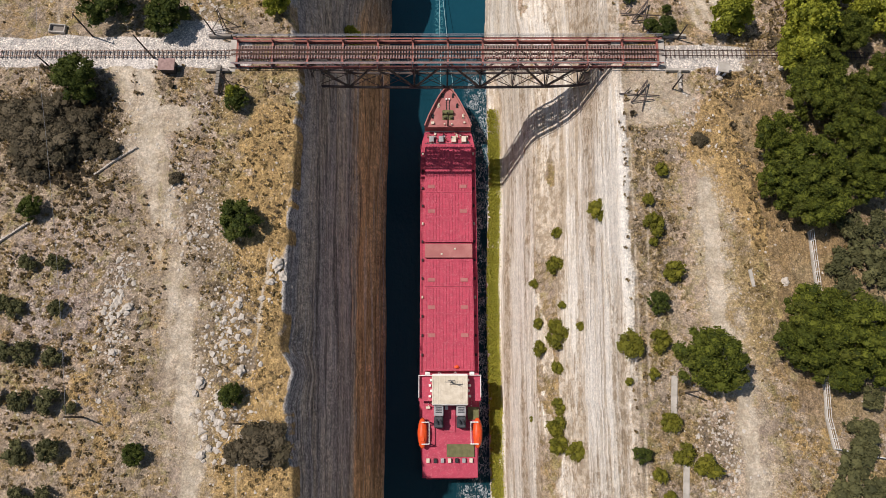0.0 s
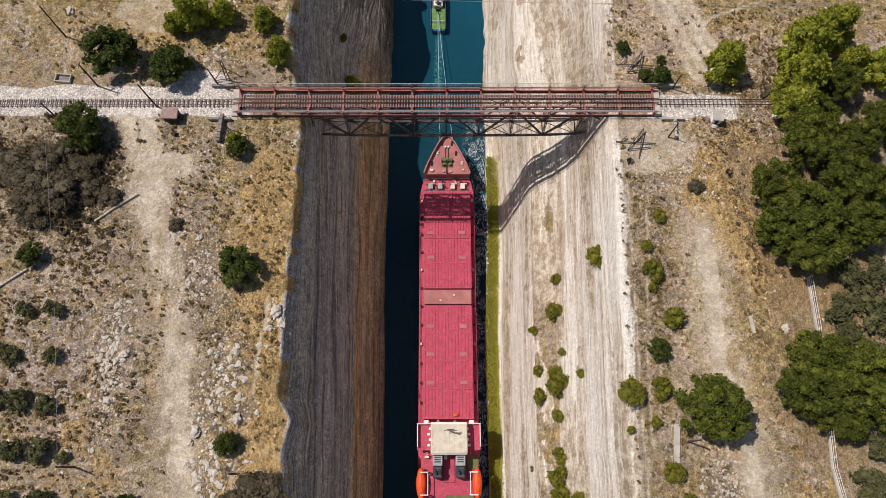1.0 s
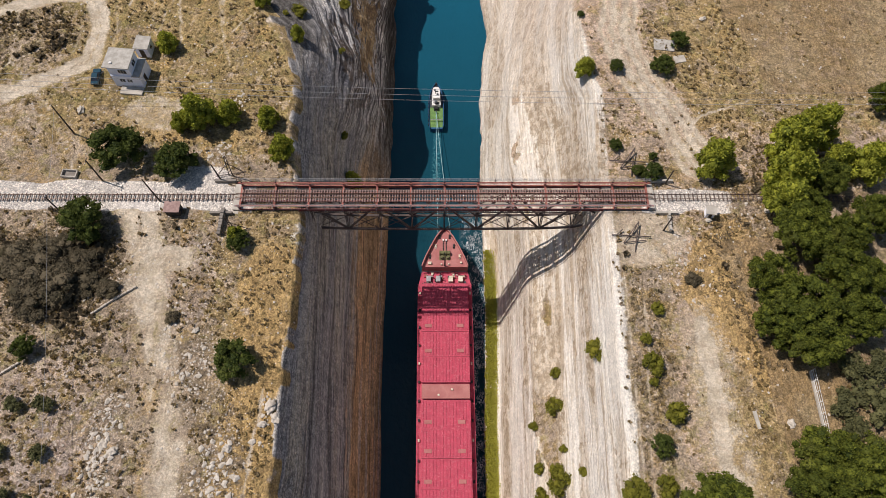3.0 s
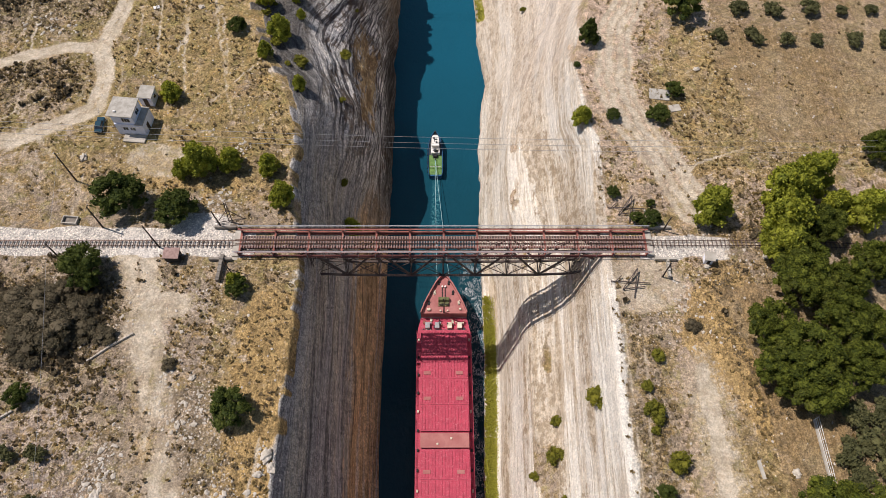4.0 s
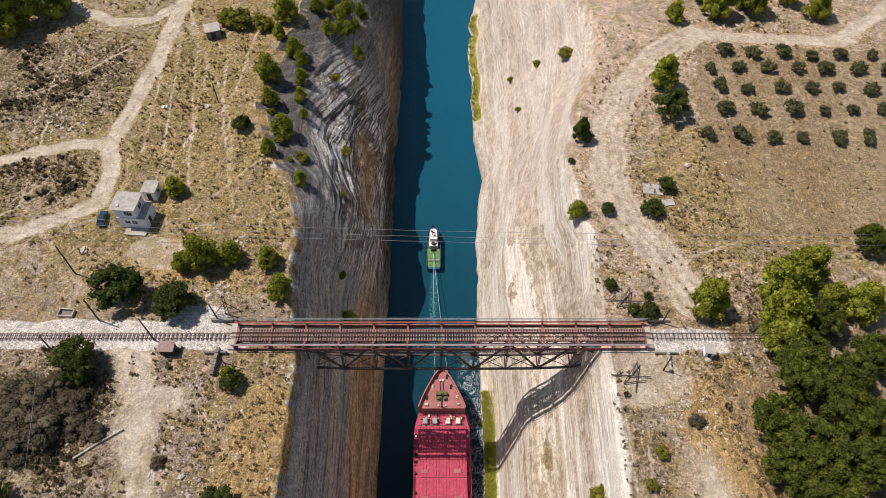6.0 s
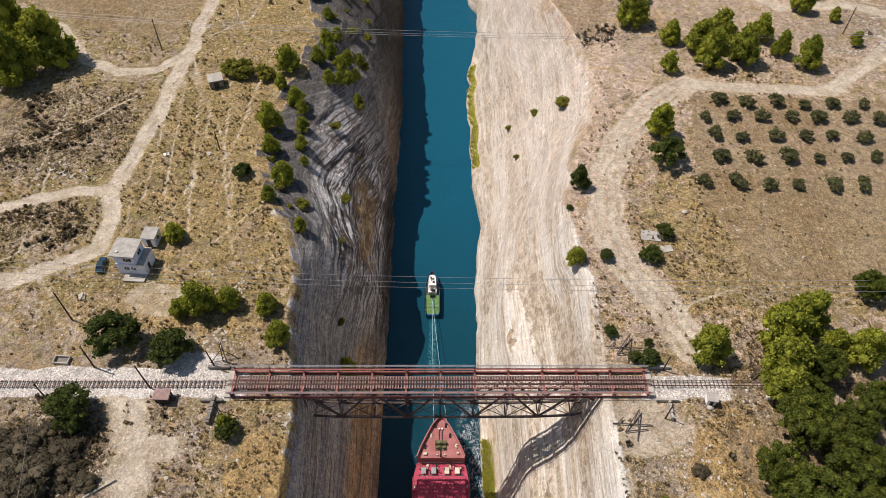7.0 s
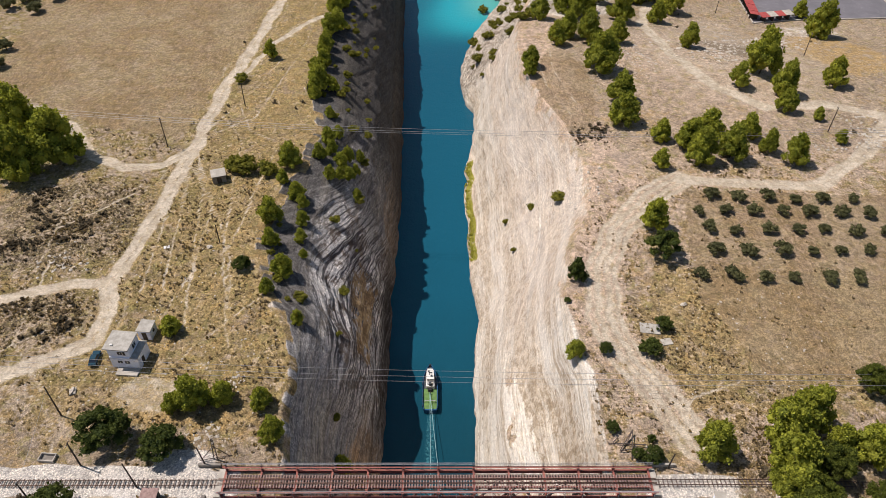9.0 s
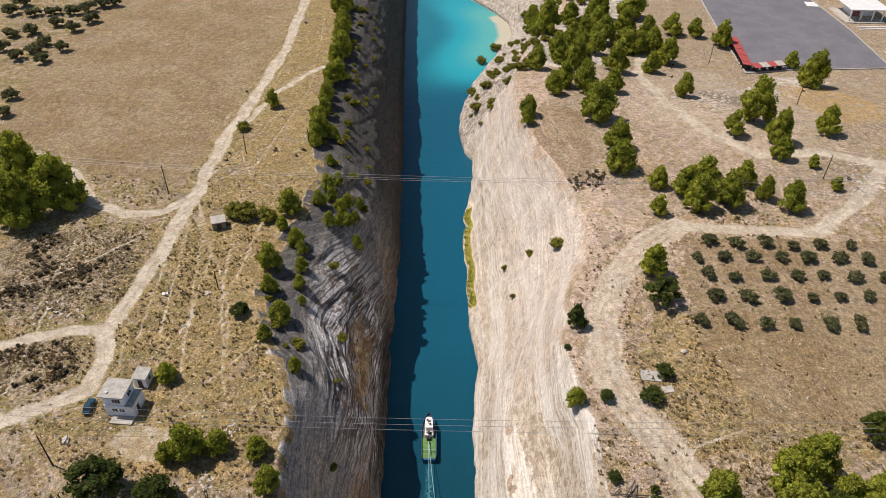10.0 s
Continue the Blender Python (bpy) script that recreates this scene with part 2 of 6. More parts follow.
    colour = n.mix(n.ramp(n.math("ADD", track, n.math("ADD", sway(grit, 1.0), n.math("ADD", sway(mid, 1.3), sway(big, 1.2)))), 0.30, 0.72), colour, worn)
    chips = n.ramp(n.cells(1.5), 0.16, 0.40)
    stones = n.mix(chips, (0.62, 0.57, 0.51), (0.21, 0.165, 0.115))
    colour = n.mix(n.ramp(n.math("ADD", rubble, n.math("ADD", sway(mid, 1.5), sway(big, 1.5))), 0.45, 0.70), colour, stones)
    shingle = n.mix(n.ramp(grit, 0.44, 0.56), (0.76, 0.72, 0.67), (0.47, 0.43, 0.39))
    colour = n.mix(n.ramp(n.math("ADD", ballast, n.math("ADD", sway(mid, 0.8), sway(big, 0.6))), 0.42, 0.62), colour, shingle)
    level = n.put("ShaderNodeSeparateXYZ")
    n.wire(n.place(), level.inputs[0])
    X, Y, Z = level.outputs["X"], level.outputs["Y"], level.outputs["Z"]

    def bedding(up, along_y, size, rough):
        """Thin beds that follow a height which varies along the canal."""
        join = n.put("ShaderNodeCombineXYZ")
        n.wire(up, join.inputs[0]), n.wire(n.math("MULTIPLY", Y, along_y), join.inputs[1]), n.wire(n.math("MULTIPLY", X, 0.03), join.inputs[2])
        return n.noise(size, join.outputs[0], detail=8, rough=rough)

    seam = bedding(n.math("SUBTRACT", Z, n.math("MULTIPLY", Y, 0.22)), 0.012, 1.2, 0.7)
    arch = n.math("POWER", n.math("ADD", n.math("POWER", n.math("ABSOLUTE", n.math("SUBTRACT", Y, 124.0)), 2.0), 30.0), 0.5)
    ribs = bedding(n.math("ADD", Z, n.math("MULTIPLY", arch, 0.3)), 0.05, 1.7, 0.62)
    # pale marl and limestone in long beds
    beds = n.noise(0.42, n.place((0.07, 0.020, 1.0)), detail=12, rough=0.72)
    wide = n.noise(0.20, n.place((1.0, 0.03, 1.0)), detail=4)
    tilt = n.noise(0.7, n.place((0.6, 0.28, 1.0), (0.72, 0, 0)), detail=10, rough=0.78)
    grain = n.noise(1.1, n.place((1.0, 0.10, 0.8)), detail=10, rough=0.78)
    hair = n.noise(2.2, n.place((0.5, 0.016, 1.0)), detail=6, rough=0.7)
    chunk = n.noise(0.8, n.place((1.0, 0.6, 0.7)), detail=9, rough=0.8)
    marl = n.mix(n.ramp(wide, 0.44, 0.56), (0.83, 0.76, 0.645), (0.70, 0.625, 0.525))
    marl = n.mix(n.math("MULTIPLY", n.ramp(beds, 0.53, 0.60), 0.75), marl, (0.50, 0.405, 0.29))
    marl = n.mix(n.math("MULTIPLY", n.ramp(beds, 0.475, 0.42), 0.85), marl, (0.89, 0.85, 0.76))
    marl = n.mix(n.math("MULTIPLY", n.ramp(hair, 0.53, 0.60), 0.55), marl, (0.53, 0.45, 0.35))
    marl = n.mix(n.math("MULTIPLY", n.ramp(hair, 0.46, 0.40), 0.6), marl, (0.92, 0.88, 0.80))
    marl = n.mix(n.math("MULTIPLY", n.ramp(grain, 0.55, 0.61), 0.4), marl, (0.42, 0.34, 0.25))
    marl = n.mix(n.math("MULTIPLY", n.math("MULTIPLY", n.ramp(chunk, 0.56, 0.62), n.ramp(wide, 0.48, 0.58)), 0.6), marl, (0.36, 0.28, 0.19))
    marl = n.mix(n.math("MULTIPLY", n.ramp(n.math("ADD", big, sway(huge, 1.0)), 0.55, 0.66), 0.25), marl, (0.40, 0.355, 0.30))
    # worn strips where gravel and earth have washed down
    scar = n.noise(0.17, n.place((1.0, 0.10, 0.8)), detail=8, rough=0.7)
    gravel = n.mix(n.ramp(chunk, 0.44, 0.56), (0.70, 0.60, 0.47), (0.36, 0.275, 0.18))
    marl = n.mix(n.math("MULTIPLY", n.ramp(n.math("ADD", scar, sway(chunk, 0.3)), 0.515, 0.565), 0.8), marl, gravel)
    marl = n.mix(n.math("MULTIPLY", n.ramp(n.math("ADD", scar, sway(hair, 0.3)), 0.48, 0.45), 0.65), marl, (0.93, 0.90, 0.83))
    rosy = n.mix(n.ramp(n.math("ADD", seam, sway(big, 0.5)), 0.45, 0.55), (0.745, 0.645, 0.54), (0.56, 0.46, 0.385))
    rosy = n.mix(n.math("MULTIPLY", n.ramp(seam, 0.57, 0.61), 0.85), rosy, (0.87, 0.81, 0.715))
    rosy = n.mix(n.math("MULTIPLY", n.ramp(hair, 0.54, 0.60), 0.5), rosy, (0.86, 0.80, 0.70))
    rosy = n.mix(n.math("MULTIPLY", n.ramp(big, 0.52, 0.60), 0.4), rosy, (0.62, 0.57, 0.535))
    rosy = n.mix(n.math("MULTIPLY", n.ramp(chunk, 0.55, 0.62), 0.5), rosy, (0.44, 0.355, 0.29))
    marl = n.mix(n.math("MULTIPLY", north_tone, 0.85), marl, rosy)
    rugged = n.mix(n.ramp(chunk, 0.42, 0.56), (0.70, 0.64, 0.56), (0.27, 0.225, 0.18))
    rugged = n.mix(n.math("MULTIPLY", n.ramp(mid, 0.52, 0.60), 0.6), rugged, (0.78, 0.73, 0.66))
    marl = n.mix(n.ramp(n.math("ADD", crag, sway(big, 1.2)), 0.4, 0.65), marl, rugged)
    # the west face: slate-grey and brown beds, pale streaks, shade partly in the tones
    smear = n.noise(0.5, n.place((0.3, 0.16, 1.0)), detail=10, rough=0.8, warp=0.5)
    clay = n.math("MULTIPLY", n.ramp(n.math("ADD", Z, n.math("ADD", sway(smear, 9.0), sway(wide, 10.0))), 17.5, 14.5), n.math("SUBTRACT", 1.0, n.math("MULTIPLY", north_tone, 0.6)))
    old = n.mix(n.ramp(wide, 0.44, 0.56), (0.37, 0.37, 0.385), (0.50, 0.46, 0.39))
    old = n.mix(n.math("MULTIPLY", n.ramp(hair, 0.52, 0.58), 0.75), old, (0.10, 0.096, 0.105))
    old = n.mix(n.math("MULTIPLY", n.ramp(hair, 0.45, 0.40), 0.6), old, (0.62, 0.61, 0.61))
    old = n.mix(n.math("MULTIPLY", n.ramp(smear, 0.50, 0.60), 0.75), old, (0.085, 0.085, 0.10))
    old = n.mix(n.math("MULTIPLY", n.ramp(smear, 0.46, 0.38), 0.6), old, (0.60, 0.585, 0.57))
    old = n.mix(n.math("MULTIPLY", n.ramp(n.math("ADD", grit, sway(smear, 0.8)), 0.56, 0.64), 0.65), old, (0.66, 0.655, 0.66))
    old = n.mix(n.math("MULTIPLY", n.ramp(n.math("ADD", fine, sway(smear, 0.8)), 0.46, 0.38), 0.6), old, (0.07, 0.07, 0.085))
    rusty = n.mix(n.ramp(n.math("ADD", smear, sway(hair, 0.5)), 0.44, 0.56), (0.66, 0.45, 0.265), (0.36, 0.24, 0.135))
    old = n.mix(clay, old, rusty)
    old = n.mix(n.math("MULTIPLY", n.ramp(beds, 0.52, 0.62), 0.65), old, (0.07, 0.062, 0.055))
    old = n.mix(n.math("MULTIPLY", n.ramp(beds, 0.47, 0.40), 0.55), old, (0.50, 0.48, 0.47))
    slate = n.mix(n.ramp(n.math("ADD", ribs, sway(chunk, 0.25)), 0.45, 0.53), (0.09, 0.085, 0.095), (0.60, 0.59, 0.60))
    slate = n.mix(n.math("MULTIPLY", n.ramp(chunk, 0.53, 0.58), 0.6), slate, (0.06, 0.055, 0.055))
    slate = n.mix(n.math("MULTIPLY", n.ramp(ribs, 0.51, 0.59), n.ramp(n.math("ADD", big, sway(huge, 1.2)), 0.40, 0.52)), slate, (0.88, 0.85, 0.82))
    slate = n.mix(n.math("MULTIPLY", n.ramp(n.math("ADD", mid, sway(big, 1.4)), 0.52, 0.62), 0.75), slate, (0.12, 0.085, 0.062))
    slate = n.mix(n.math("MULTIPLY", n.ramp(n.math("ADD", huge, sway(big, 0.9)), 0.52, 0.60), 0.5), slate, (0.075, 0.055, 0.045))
    old = n.mix(north_tone, old, slate)
    ochre = n.mix(n.ramp(n.math("ADD", big, sway(grain, 0.8)), 0.42, 0.6), (0.58, 0.43, 0.25), (0.24, 0.16, 0.09))
    old = n.mix(n.ramp(n.math("ADD", field, n.math("ADD", sway(grain, 2.0), n.math("ADD", sway(tilt, 1.5), sway(big, 2.6)))), 0.50, 0.70), old, ochre)
    old = n.mix(n.math("MULTIPLY", n.ramp(grain, 0.54, 0.62), 0.35), old, (0.42, 0.38, 0.33))
    # the cliff's shade, mixed in as a near-black rock colour
    old = n.mix(n.math("MULTIPLY", cliff_shade, 0.88), old, (0.06, 0.055, 0.05))
    # shade above the water, painted as a ragged dark band along the cliff's foot
    old = n.mix(n.math("MULTIPLY", n.ramp(n.math("ADD", Z, n.math("ADD", sway(smear, 14.0), sway(big, 10.0))), 10.0, 5.0), n.math("MULTIPLY", north_tone, 0.85)), old, (0.045, 0.040, 0.036))
    marl = n.mix(1.0, marl, (0.84, 0.83, 0.82), "MULTIPLY")
    marl = n.mix(west_face, marl, old)
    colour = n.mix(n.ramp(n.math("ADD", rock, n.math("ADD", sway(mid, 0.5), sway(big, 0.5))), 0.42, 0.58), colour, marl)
    green = n.mix(n.ramp(fine, 0.44, 0.58), (0.20, 0.21, 0.03), (0.40, 0.36, 0.09))
    colour = n.mix(n.ramp(n.math("ADD", reed, sway(mid, 1.6)), 0.40, 0.70), colour, green)
    # grain over everything but the smooth cut faces of the east slope
    calm = n.math("MULTIPLY", n.math("MULTIPLY", rock, 0.62), n.math("SUBTRACT", 1.0, n.math("MAXIMUM", west_face, crag)))
    for size, low, high in ((3.0, 0.70, 1.30), (1.15, 0.80, 1.20), (0.4, 0.88, 1.10)):
        speck = n.ramp(n.noise(size, detail=5, rough=0.8), 0.42, 0.58)
        tone = n.mix(speck, (low, low, low), (high, high * 0.99, high * 0.97))
        colour = n.mix(n.math("SUBTRACT", 1.0, n.math("MAXIMUM", n.math("MULTIPLY", track, 0.5), calm)), colour, tone, "MULTIPLY")
    loose = n.math("MULTIPLY", n.math("ADD", n.math("MULTIPLY", fine, 0.4), n.math("ADD", mid, n.math("MULTIPLY", n.math("MULTIPLY", tuft, 0.6), n.ramp(rock, 0.4, 0.1)))), n.math("SUBTRACT", 1.0, calm))
    layered = n.math("ADD", n.math("ADD", n.math("MULTIPLY", beds, 1.5), n.math("MULTIPLY", hair, 0.7)), n.math("ADD", n.math("MULTIPLY", grain, 0.5), n.math("MULTIPLY", n.math("ADD", seam, ribs), n.math("MULTIPLY", north_tone, 0.8))))
    height = n.math("ADD", loose, n.math("MULTIPLY", layered, rock))
    height = n.math("MULTIPLY", height, n.math("SUBTRACT", 1.0, n.math("MULTIPLY", track, 0.7)))
    return n.finish(colour, 0.95, height, 1.0, 0.45, gloss=0.1)


def water_surface():
    n = Nodes("sea_water")
    shoal, wake, chop = n.mask("depth")
    drift = n.noise(0.05, detail=3)
    level = n.put("ShaderNodeSeparateXYZ")
    n.wire(n.place(), level.inputs[0])
    # brighter colour up the canal stands in for the sun's glint and scatter
    fade = n.ramp(n.math("ADD", level.outputs["Y"], n.math("MULTIPLY", drift, 40.0)), 60.0, 210.0)
    deep = n.mix(fade, (0.006, 0.034, 0.046), (0.008, 0.083, 0.135))
    colour = n.mix(n.ramp(shoal, 0.05, 0.55), deep, (0.02, 0.30, 0.36))
    colour = n.mix(n.math("MULTIPLY", n.ramp(shoal, 0.5, 1.1), 0.6), colour, (0.14, 0.42, 0.34))
    colour = n.mix(n.ramp(shoal, 1.13, 1.20), colour, (0.50, 0.46, 0.34))
    froth = n.math("MULTIPLY", wake, n.ramp(n.noise(1.6, detail=6, rough=0.7, warp=0.8), 0.46, 0.60))
    colour = n.mix(n.math("MULTIPLY", froth, 0.55), colour, (0.10, 0.32, 0.36))
    # thin pale lines between the hull and the bank: glints on the ripples, painted
    crest = n.noise(1.1, n.place((1.3, 0.6, 1), (0, 0, 0.55)), detail=5, rough=0.6, warp=1.2)
    glint_lines = n.math("MULTIPLY", n.math("MULTIPLY", chop, 0.8), n.ramp(n.math("ABSOLUTE", n.math("SUBTRACT", crest, 0.5)), 0.032, 0.010))
    colour = n.mix(n.math("MULTIPLY", glint_lines, n.ramp(n.noise(0.35, detail=3), 0.40, 0.52)), colour, (0.62, 0.66, 0.68))
    waves = n.math("ADD", n.noise(1.1, n.place((1, 0.6, 1)), detail=4, warp=0.6), n.math("MULTIPLY", n.noise(0.25, detail=2), 1.5))
    waves = n.math("ADD", waves, n.math("MULTIPLY", chop, n.noise(1.0, n.place((1.6, 0.55, 1), (0, 0, 0.45)), detail=5, rough=0.65)))
    waves = n.math("MULTIPLY", waves, n.math("ADD", 1.0, n.math("MULTIPLY", chop, 4.5)))
    mat = n.finish(colour, 0.07, waves, 0.35, 0.5, gloss=0.3)
    n.shader.inputs["IOR"].default_value = 1.33
    return mat


def foliage(name, light, dark, dry=(0.19, 0.16, 0.06)):
    n = Nodes(name)
    tone = n.mix(n.island(), dark, light)
    tone = n.mix(n.math("MULTIPLY", n.ramp(n.noise(0.9), 0.52, 0.7), 0.22), tone, dry)
    tone = n.mix(n.math("MULTIPLY", n.vary(), 0.35), tone, dark)
    mat = n.finish(tone, 0.75, gloss=0.2)
    thin, blend = n.put("ShaderNodeBsdfTranslucent"), n.put("ShaderNodeMixShader")
    n.wire(tone, thin.inputs["Color"]), n.wire(0.38, blend.inputs[0])
    n.wire(n.shader.outputs[0], blend.inputs[1]), n.wire(thin.outputs[0], blend.inputs[2])
    n.wire(blend.outputs[0], n.tree.nodes["Material Output"].inputs["Surface"])
    return mat


EARTH = earth()
WATER = water_surface()
PINE = foliage("pine_needles", (0.56, 0.56, 0.07), (0.16, 0.19, 0.028))
PINE_DARK = foliage("dark_leaves", (0.14, 0.165, 0.03), (0.04, 0.062, 0.015))
OLD_SLEEPER = surface("dark_weathered_sleeper", (0.23, 0.18, 0.15), (0.13, 0.10, 0.085), 0.3, 0.95)
OLIVE = foliage("olive_leaves", (0.21, 0.205, 0.085), (0.075, 0.08, 0.036))
SHRUB = foliage("yellow_green_leaves", (0.30, 0.28, 0.035), (0.12, 0.125, 0.018))
BRUSH = foliage("brown_brush", (0.215, 0.17, 0.105), (0.10, 0.08, 0.05))
BARK = surface("bark", (0.16, 0.11, 0.075), (0.07, 0.05, 0.035), 0.4, 0.95)
RUST = surface("rusted_red_steel", (0.37, 0.135, 0.105), (0.23, 0.08, 0.065), 1.0, 0.75, 0.0, (0.36, 0.20, 0.14), 0.6)
DARK_STEEL = surface("weathered_grey_brown_steel", (0.11, 0.085, 0.075), (0.055, 0.045, 0.042), 0.8, 0.7, 0.2, (0.20, 0.11, 0.07), 0.5)
RAIL_STEEL = surface("brown_rail_steel", (0.14, 0.08, 0.06), (0.08, 0.05, 0.04), 0.3, 0.5, 0.6)
SLEEPER = surface("grey_timber", (0.40, 0.275, 0.245), (0.25, 0.165, 0.145), 0.3, 0.95)
RED_HULL = surface("red_painted_steel", (0.47, 0.055, 0.10), (0.36, 0.04, 0.075), 0.8, 0.5, 0.0, (0.58, 0.19, 0.22), 0.6)
PALE_RED = surface("faded_red_deck", (0.42, 0.18, 0.165), (0.33, 0.115, 0.11), 1.5, 0.65, 0.0, (0.30, 0.10, 0.08), 0.5)
WHITE = surface("white_paint", (0.80, 0.79, 0.76), (0.66, 0.65, 0.62), 1.0, 0.5, 0.0, (0.50, 0.42, 0.34), 0.3)
CREAM = surface("weathered_cream_cover", (0.70, 0.65, 0.54), (0.55, 0.49, 0.38), 0.8, 0.7, 0.0, (0.36, 0.30, 0.22), 0.5)
BLACK = surface("black_rubber", (0.03, 0.03, 0.032), (0.015, 0.015, 0.017), 0.3, 0.6)
GREY = surface("grey_paint", (0.40, 0.40, 0.41), (0.28, 0.28, 0.29), 0.5, 0.6)
CHARCOAL = surface("dark_grey_paint", (0.06, 0.065, 0.075), (0.035, 0.04, 0.045), 0.5, 0.5)
ORANGE = surface("orange_plastic", (0.80, 0.10, 0.02), (0.62, 0.07, 0.015), 0.5, 0.45)
DECK_GREEN = surface("green_deck_paint", (0.14, 0.27, 0.075), (0.085, 0.17, 0.05), 0.6, 0.7, 0.0, (0.22, 0.20, 0.10), 0.5)
OLIVE_GREEN = surface("olive_tarpaulin", (0.17, 0.17, 0.075), (0.11, 0.11, 0.05), 0.6, 0.8)
NAVY = surface("blue_hull_paint", (0.02, 0.10, 0.22), (0.012, 0.06, 0.14), 0.5, 0.5)
CONCRETE = surface("weathered_concrete", (0.52, 0.48, 0.42), (0.36, 0.33, 0.28), 1.0, 0.9, 0.0, (0.22, 0.19, 0.15), 0.4)
MASONRY = surface("old_stone_masonry", (0.30, 0.27, 0.23), (0.17, 0.15, 0.13), 0.8, 0.95, 0.0, (0.10, 0.09, 0.08), 0.5)
PLASTER = surface("whitewashed_plaster", (0.93, 0.93, 0.97), (0.85, 0.85, 0.90), 1.0, 0.85, 0.0, (0.40, 0.38, 0.36), 0.35)
LILAC = surface("pale_lilac_plaster", (0.84, 0.87, 0.97), (0.76, 0.79, 0.91), 1.0, 0.85, 0.0, (0.42, 0.42, 0.48), 0.3)
ROOF = surface("lichen_grey_roof", (0.50, 0.47, 0.42), (0.32, 0.30, 0.26), 0.7, 0.95, 0.0, (0.17, 0.16, 0.13), 0.5)
GLASS = surface("dark_window_glass", (0.03, 0.04, 0.06), (0.02, 0.03, 0.045), 1.0, 0.08, gloss=0.6, bump=0.0)
TIMBER = surface("tarred_timber", (0.09, 0.07, 0.055), (0.05, 0.04, 0.032), 0.3, 0.9)
ROCK = surface("pale_limestone", (0.62, 0.57, 0.50), (0.42, 0.37, 0.30), 0.5, 0.95, 0.0, (0.28, 0.24, 0.19), 0.5)
ASPHALT = surface("grey_asphalt", (0.185, 0.175, 0.19), (0.14, 0.135, 0.145), 6.0, 0.9, 0.0, (0.26, 0.25, 0.25), 0.4)
TILE_RED = surface("red_sheet_roof", (0.45, 0.085, 0.075), (0.32, 0.06, 0.055), 1.0, 0.7, 0.0, (0.50, 0.25, 0.22), 0.4)
CAR_BLUE = surface("dark_teal_car_paint", (0.012, 0.05, 0.075), (0.01, 0.04, 0.06), 1.0, 0.2, gloss=0.6, bump=0.0)
CABLE = surface("bare_cable", (0.45, 0.45, 0.45), (0.30, 0.30, 0.30), 0.2, 0.4, 0.5)
ROPE = surface("pale_blue_rope", (0.35, 0.55, 0.58), (0.25, 0.42, 0.46), 0.2, 0.9)


# ---- mesh helpers ----
def box(bm, centre, size, turn=0.0, tilt=0.0, bevel=0.0):
    """A box, turned about z (and tilted about its x axis), in degrees."""
    m = pose(*centre, tilt, 0, turn) @ Matrix.Diagonal((*size, 1))
    made = bmesh.ops.create_cube(bm, size=1.0, matrix=m)
    if bevel:
        edges = {e for v in made["verts"] for e in v.link_edges}
        bmesh.ops.bevel(bm, geom=list(edges), offset=bevel, segments=1, affect="EDGES")


def bar(bm, a, b, wide, deep):
    """A straight member of rectangular section from a to b."""
    a, b = Vector(a), Vector(b)
    way = b - a
    m = Matrix.Translation((a + b) / 2) @ way.to_track_quat("Y", "Z").to_matrix().to_4x4() @ Matrix.Diagonal((wide, way.length, deep, 1))
    bmesh.ops.create_cube(bm, size=1.0, matrix=m)


def rod(bm, a, b, r0, r1=None, sides=8):
    a, b = Vector(a), Vector(b)
    way = b - a
    m = Matrix.Translation((a + b) / 2) @ way.to_track_quat("Z", "Y").to_matrix().to_4x4()
    bmesh.ops.create_cone(bm, cap_ends=True, segments=sides, radius1=r0, radius2=r0 if r1 is None else r1, depth=way.length, matrix=m)


def ball(bm, centre, size, steps=2, rough=0.0, seed=0.0):
    made = bmesh.ops.create_icosphere(bm, subdivisions=steps, radius=1.0)
    for v in made["verts"]:
        k = 1 + rough * noise.noise(v.co * 1.7 + Vector((seed, seed * 2.3, -seed)))
        v.co = Vector((v.co.x * size[0] * k + centre[0], v.co.y * size[1] * k + centre[1], v.co.z * size[2] * k + centre[2]))


def slab(bm, outline, z0, z1):
    """An upright prism over an outline of (x, y) points, counter-clockwise from above."""
    low = [bm.verts.new((x, y, z0)) for x, y in outline]
    high = [bm.verts.new((x, y, z1)) for x, y in outline]
    bm.faces.new(high)
    bm.faces.new(low[::-1])
    for k in range(len(low)):
        j = (k + 1) % len(low)
        bm.faces.new((low[k], low[j], high[j], high[k]))


def mesh_of(bm, name, material, round_off=False):
    data = bpy.data.meshes.new(name)
    bm.to_mesh(data)
    bm.free()
    data.materials.append(material)
    if round_off:
        data.shade_smooth()
    return data


def part(name, bm, material, parent=None, label="", round_off=False):
    ob = new(name, mesh_of(bm, name, material, round_off))
    ob.parent = parent
    if label:
        tagged(ob, label)
    return ob


def thing(name, label, category, m=None, group="", kind=""):
    ob = tagged(new(name), label, category, group, kind)
    ob.matrix_basis = m if m is not None else Matrix.Identity(4)
    return ob


def cells_mesh(name, verts, faces, material):
    data = bpy.data.meshes.new(name)
    data.from_pydata(verts, [], faces)
    data.materials.append(material)
    return data


# ---- the land as one sheet ----
def near_line(x, y, line):
    """Distance of places to a line of points."""
    best = np.full(x.shape, 1e9)
    for (ax, ay), (bx, by) in zip(line, line[1:]):
        dx, dy = bx - ax, by - ay
        k = np.clip(((x - ax) * dx + (y - ay) * dy) / (dx * dx + dy * dy), 0, 1)
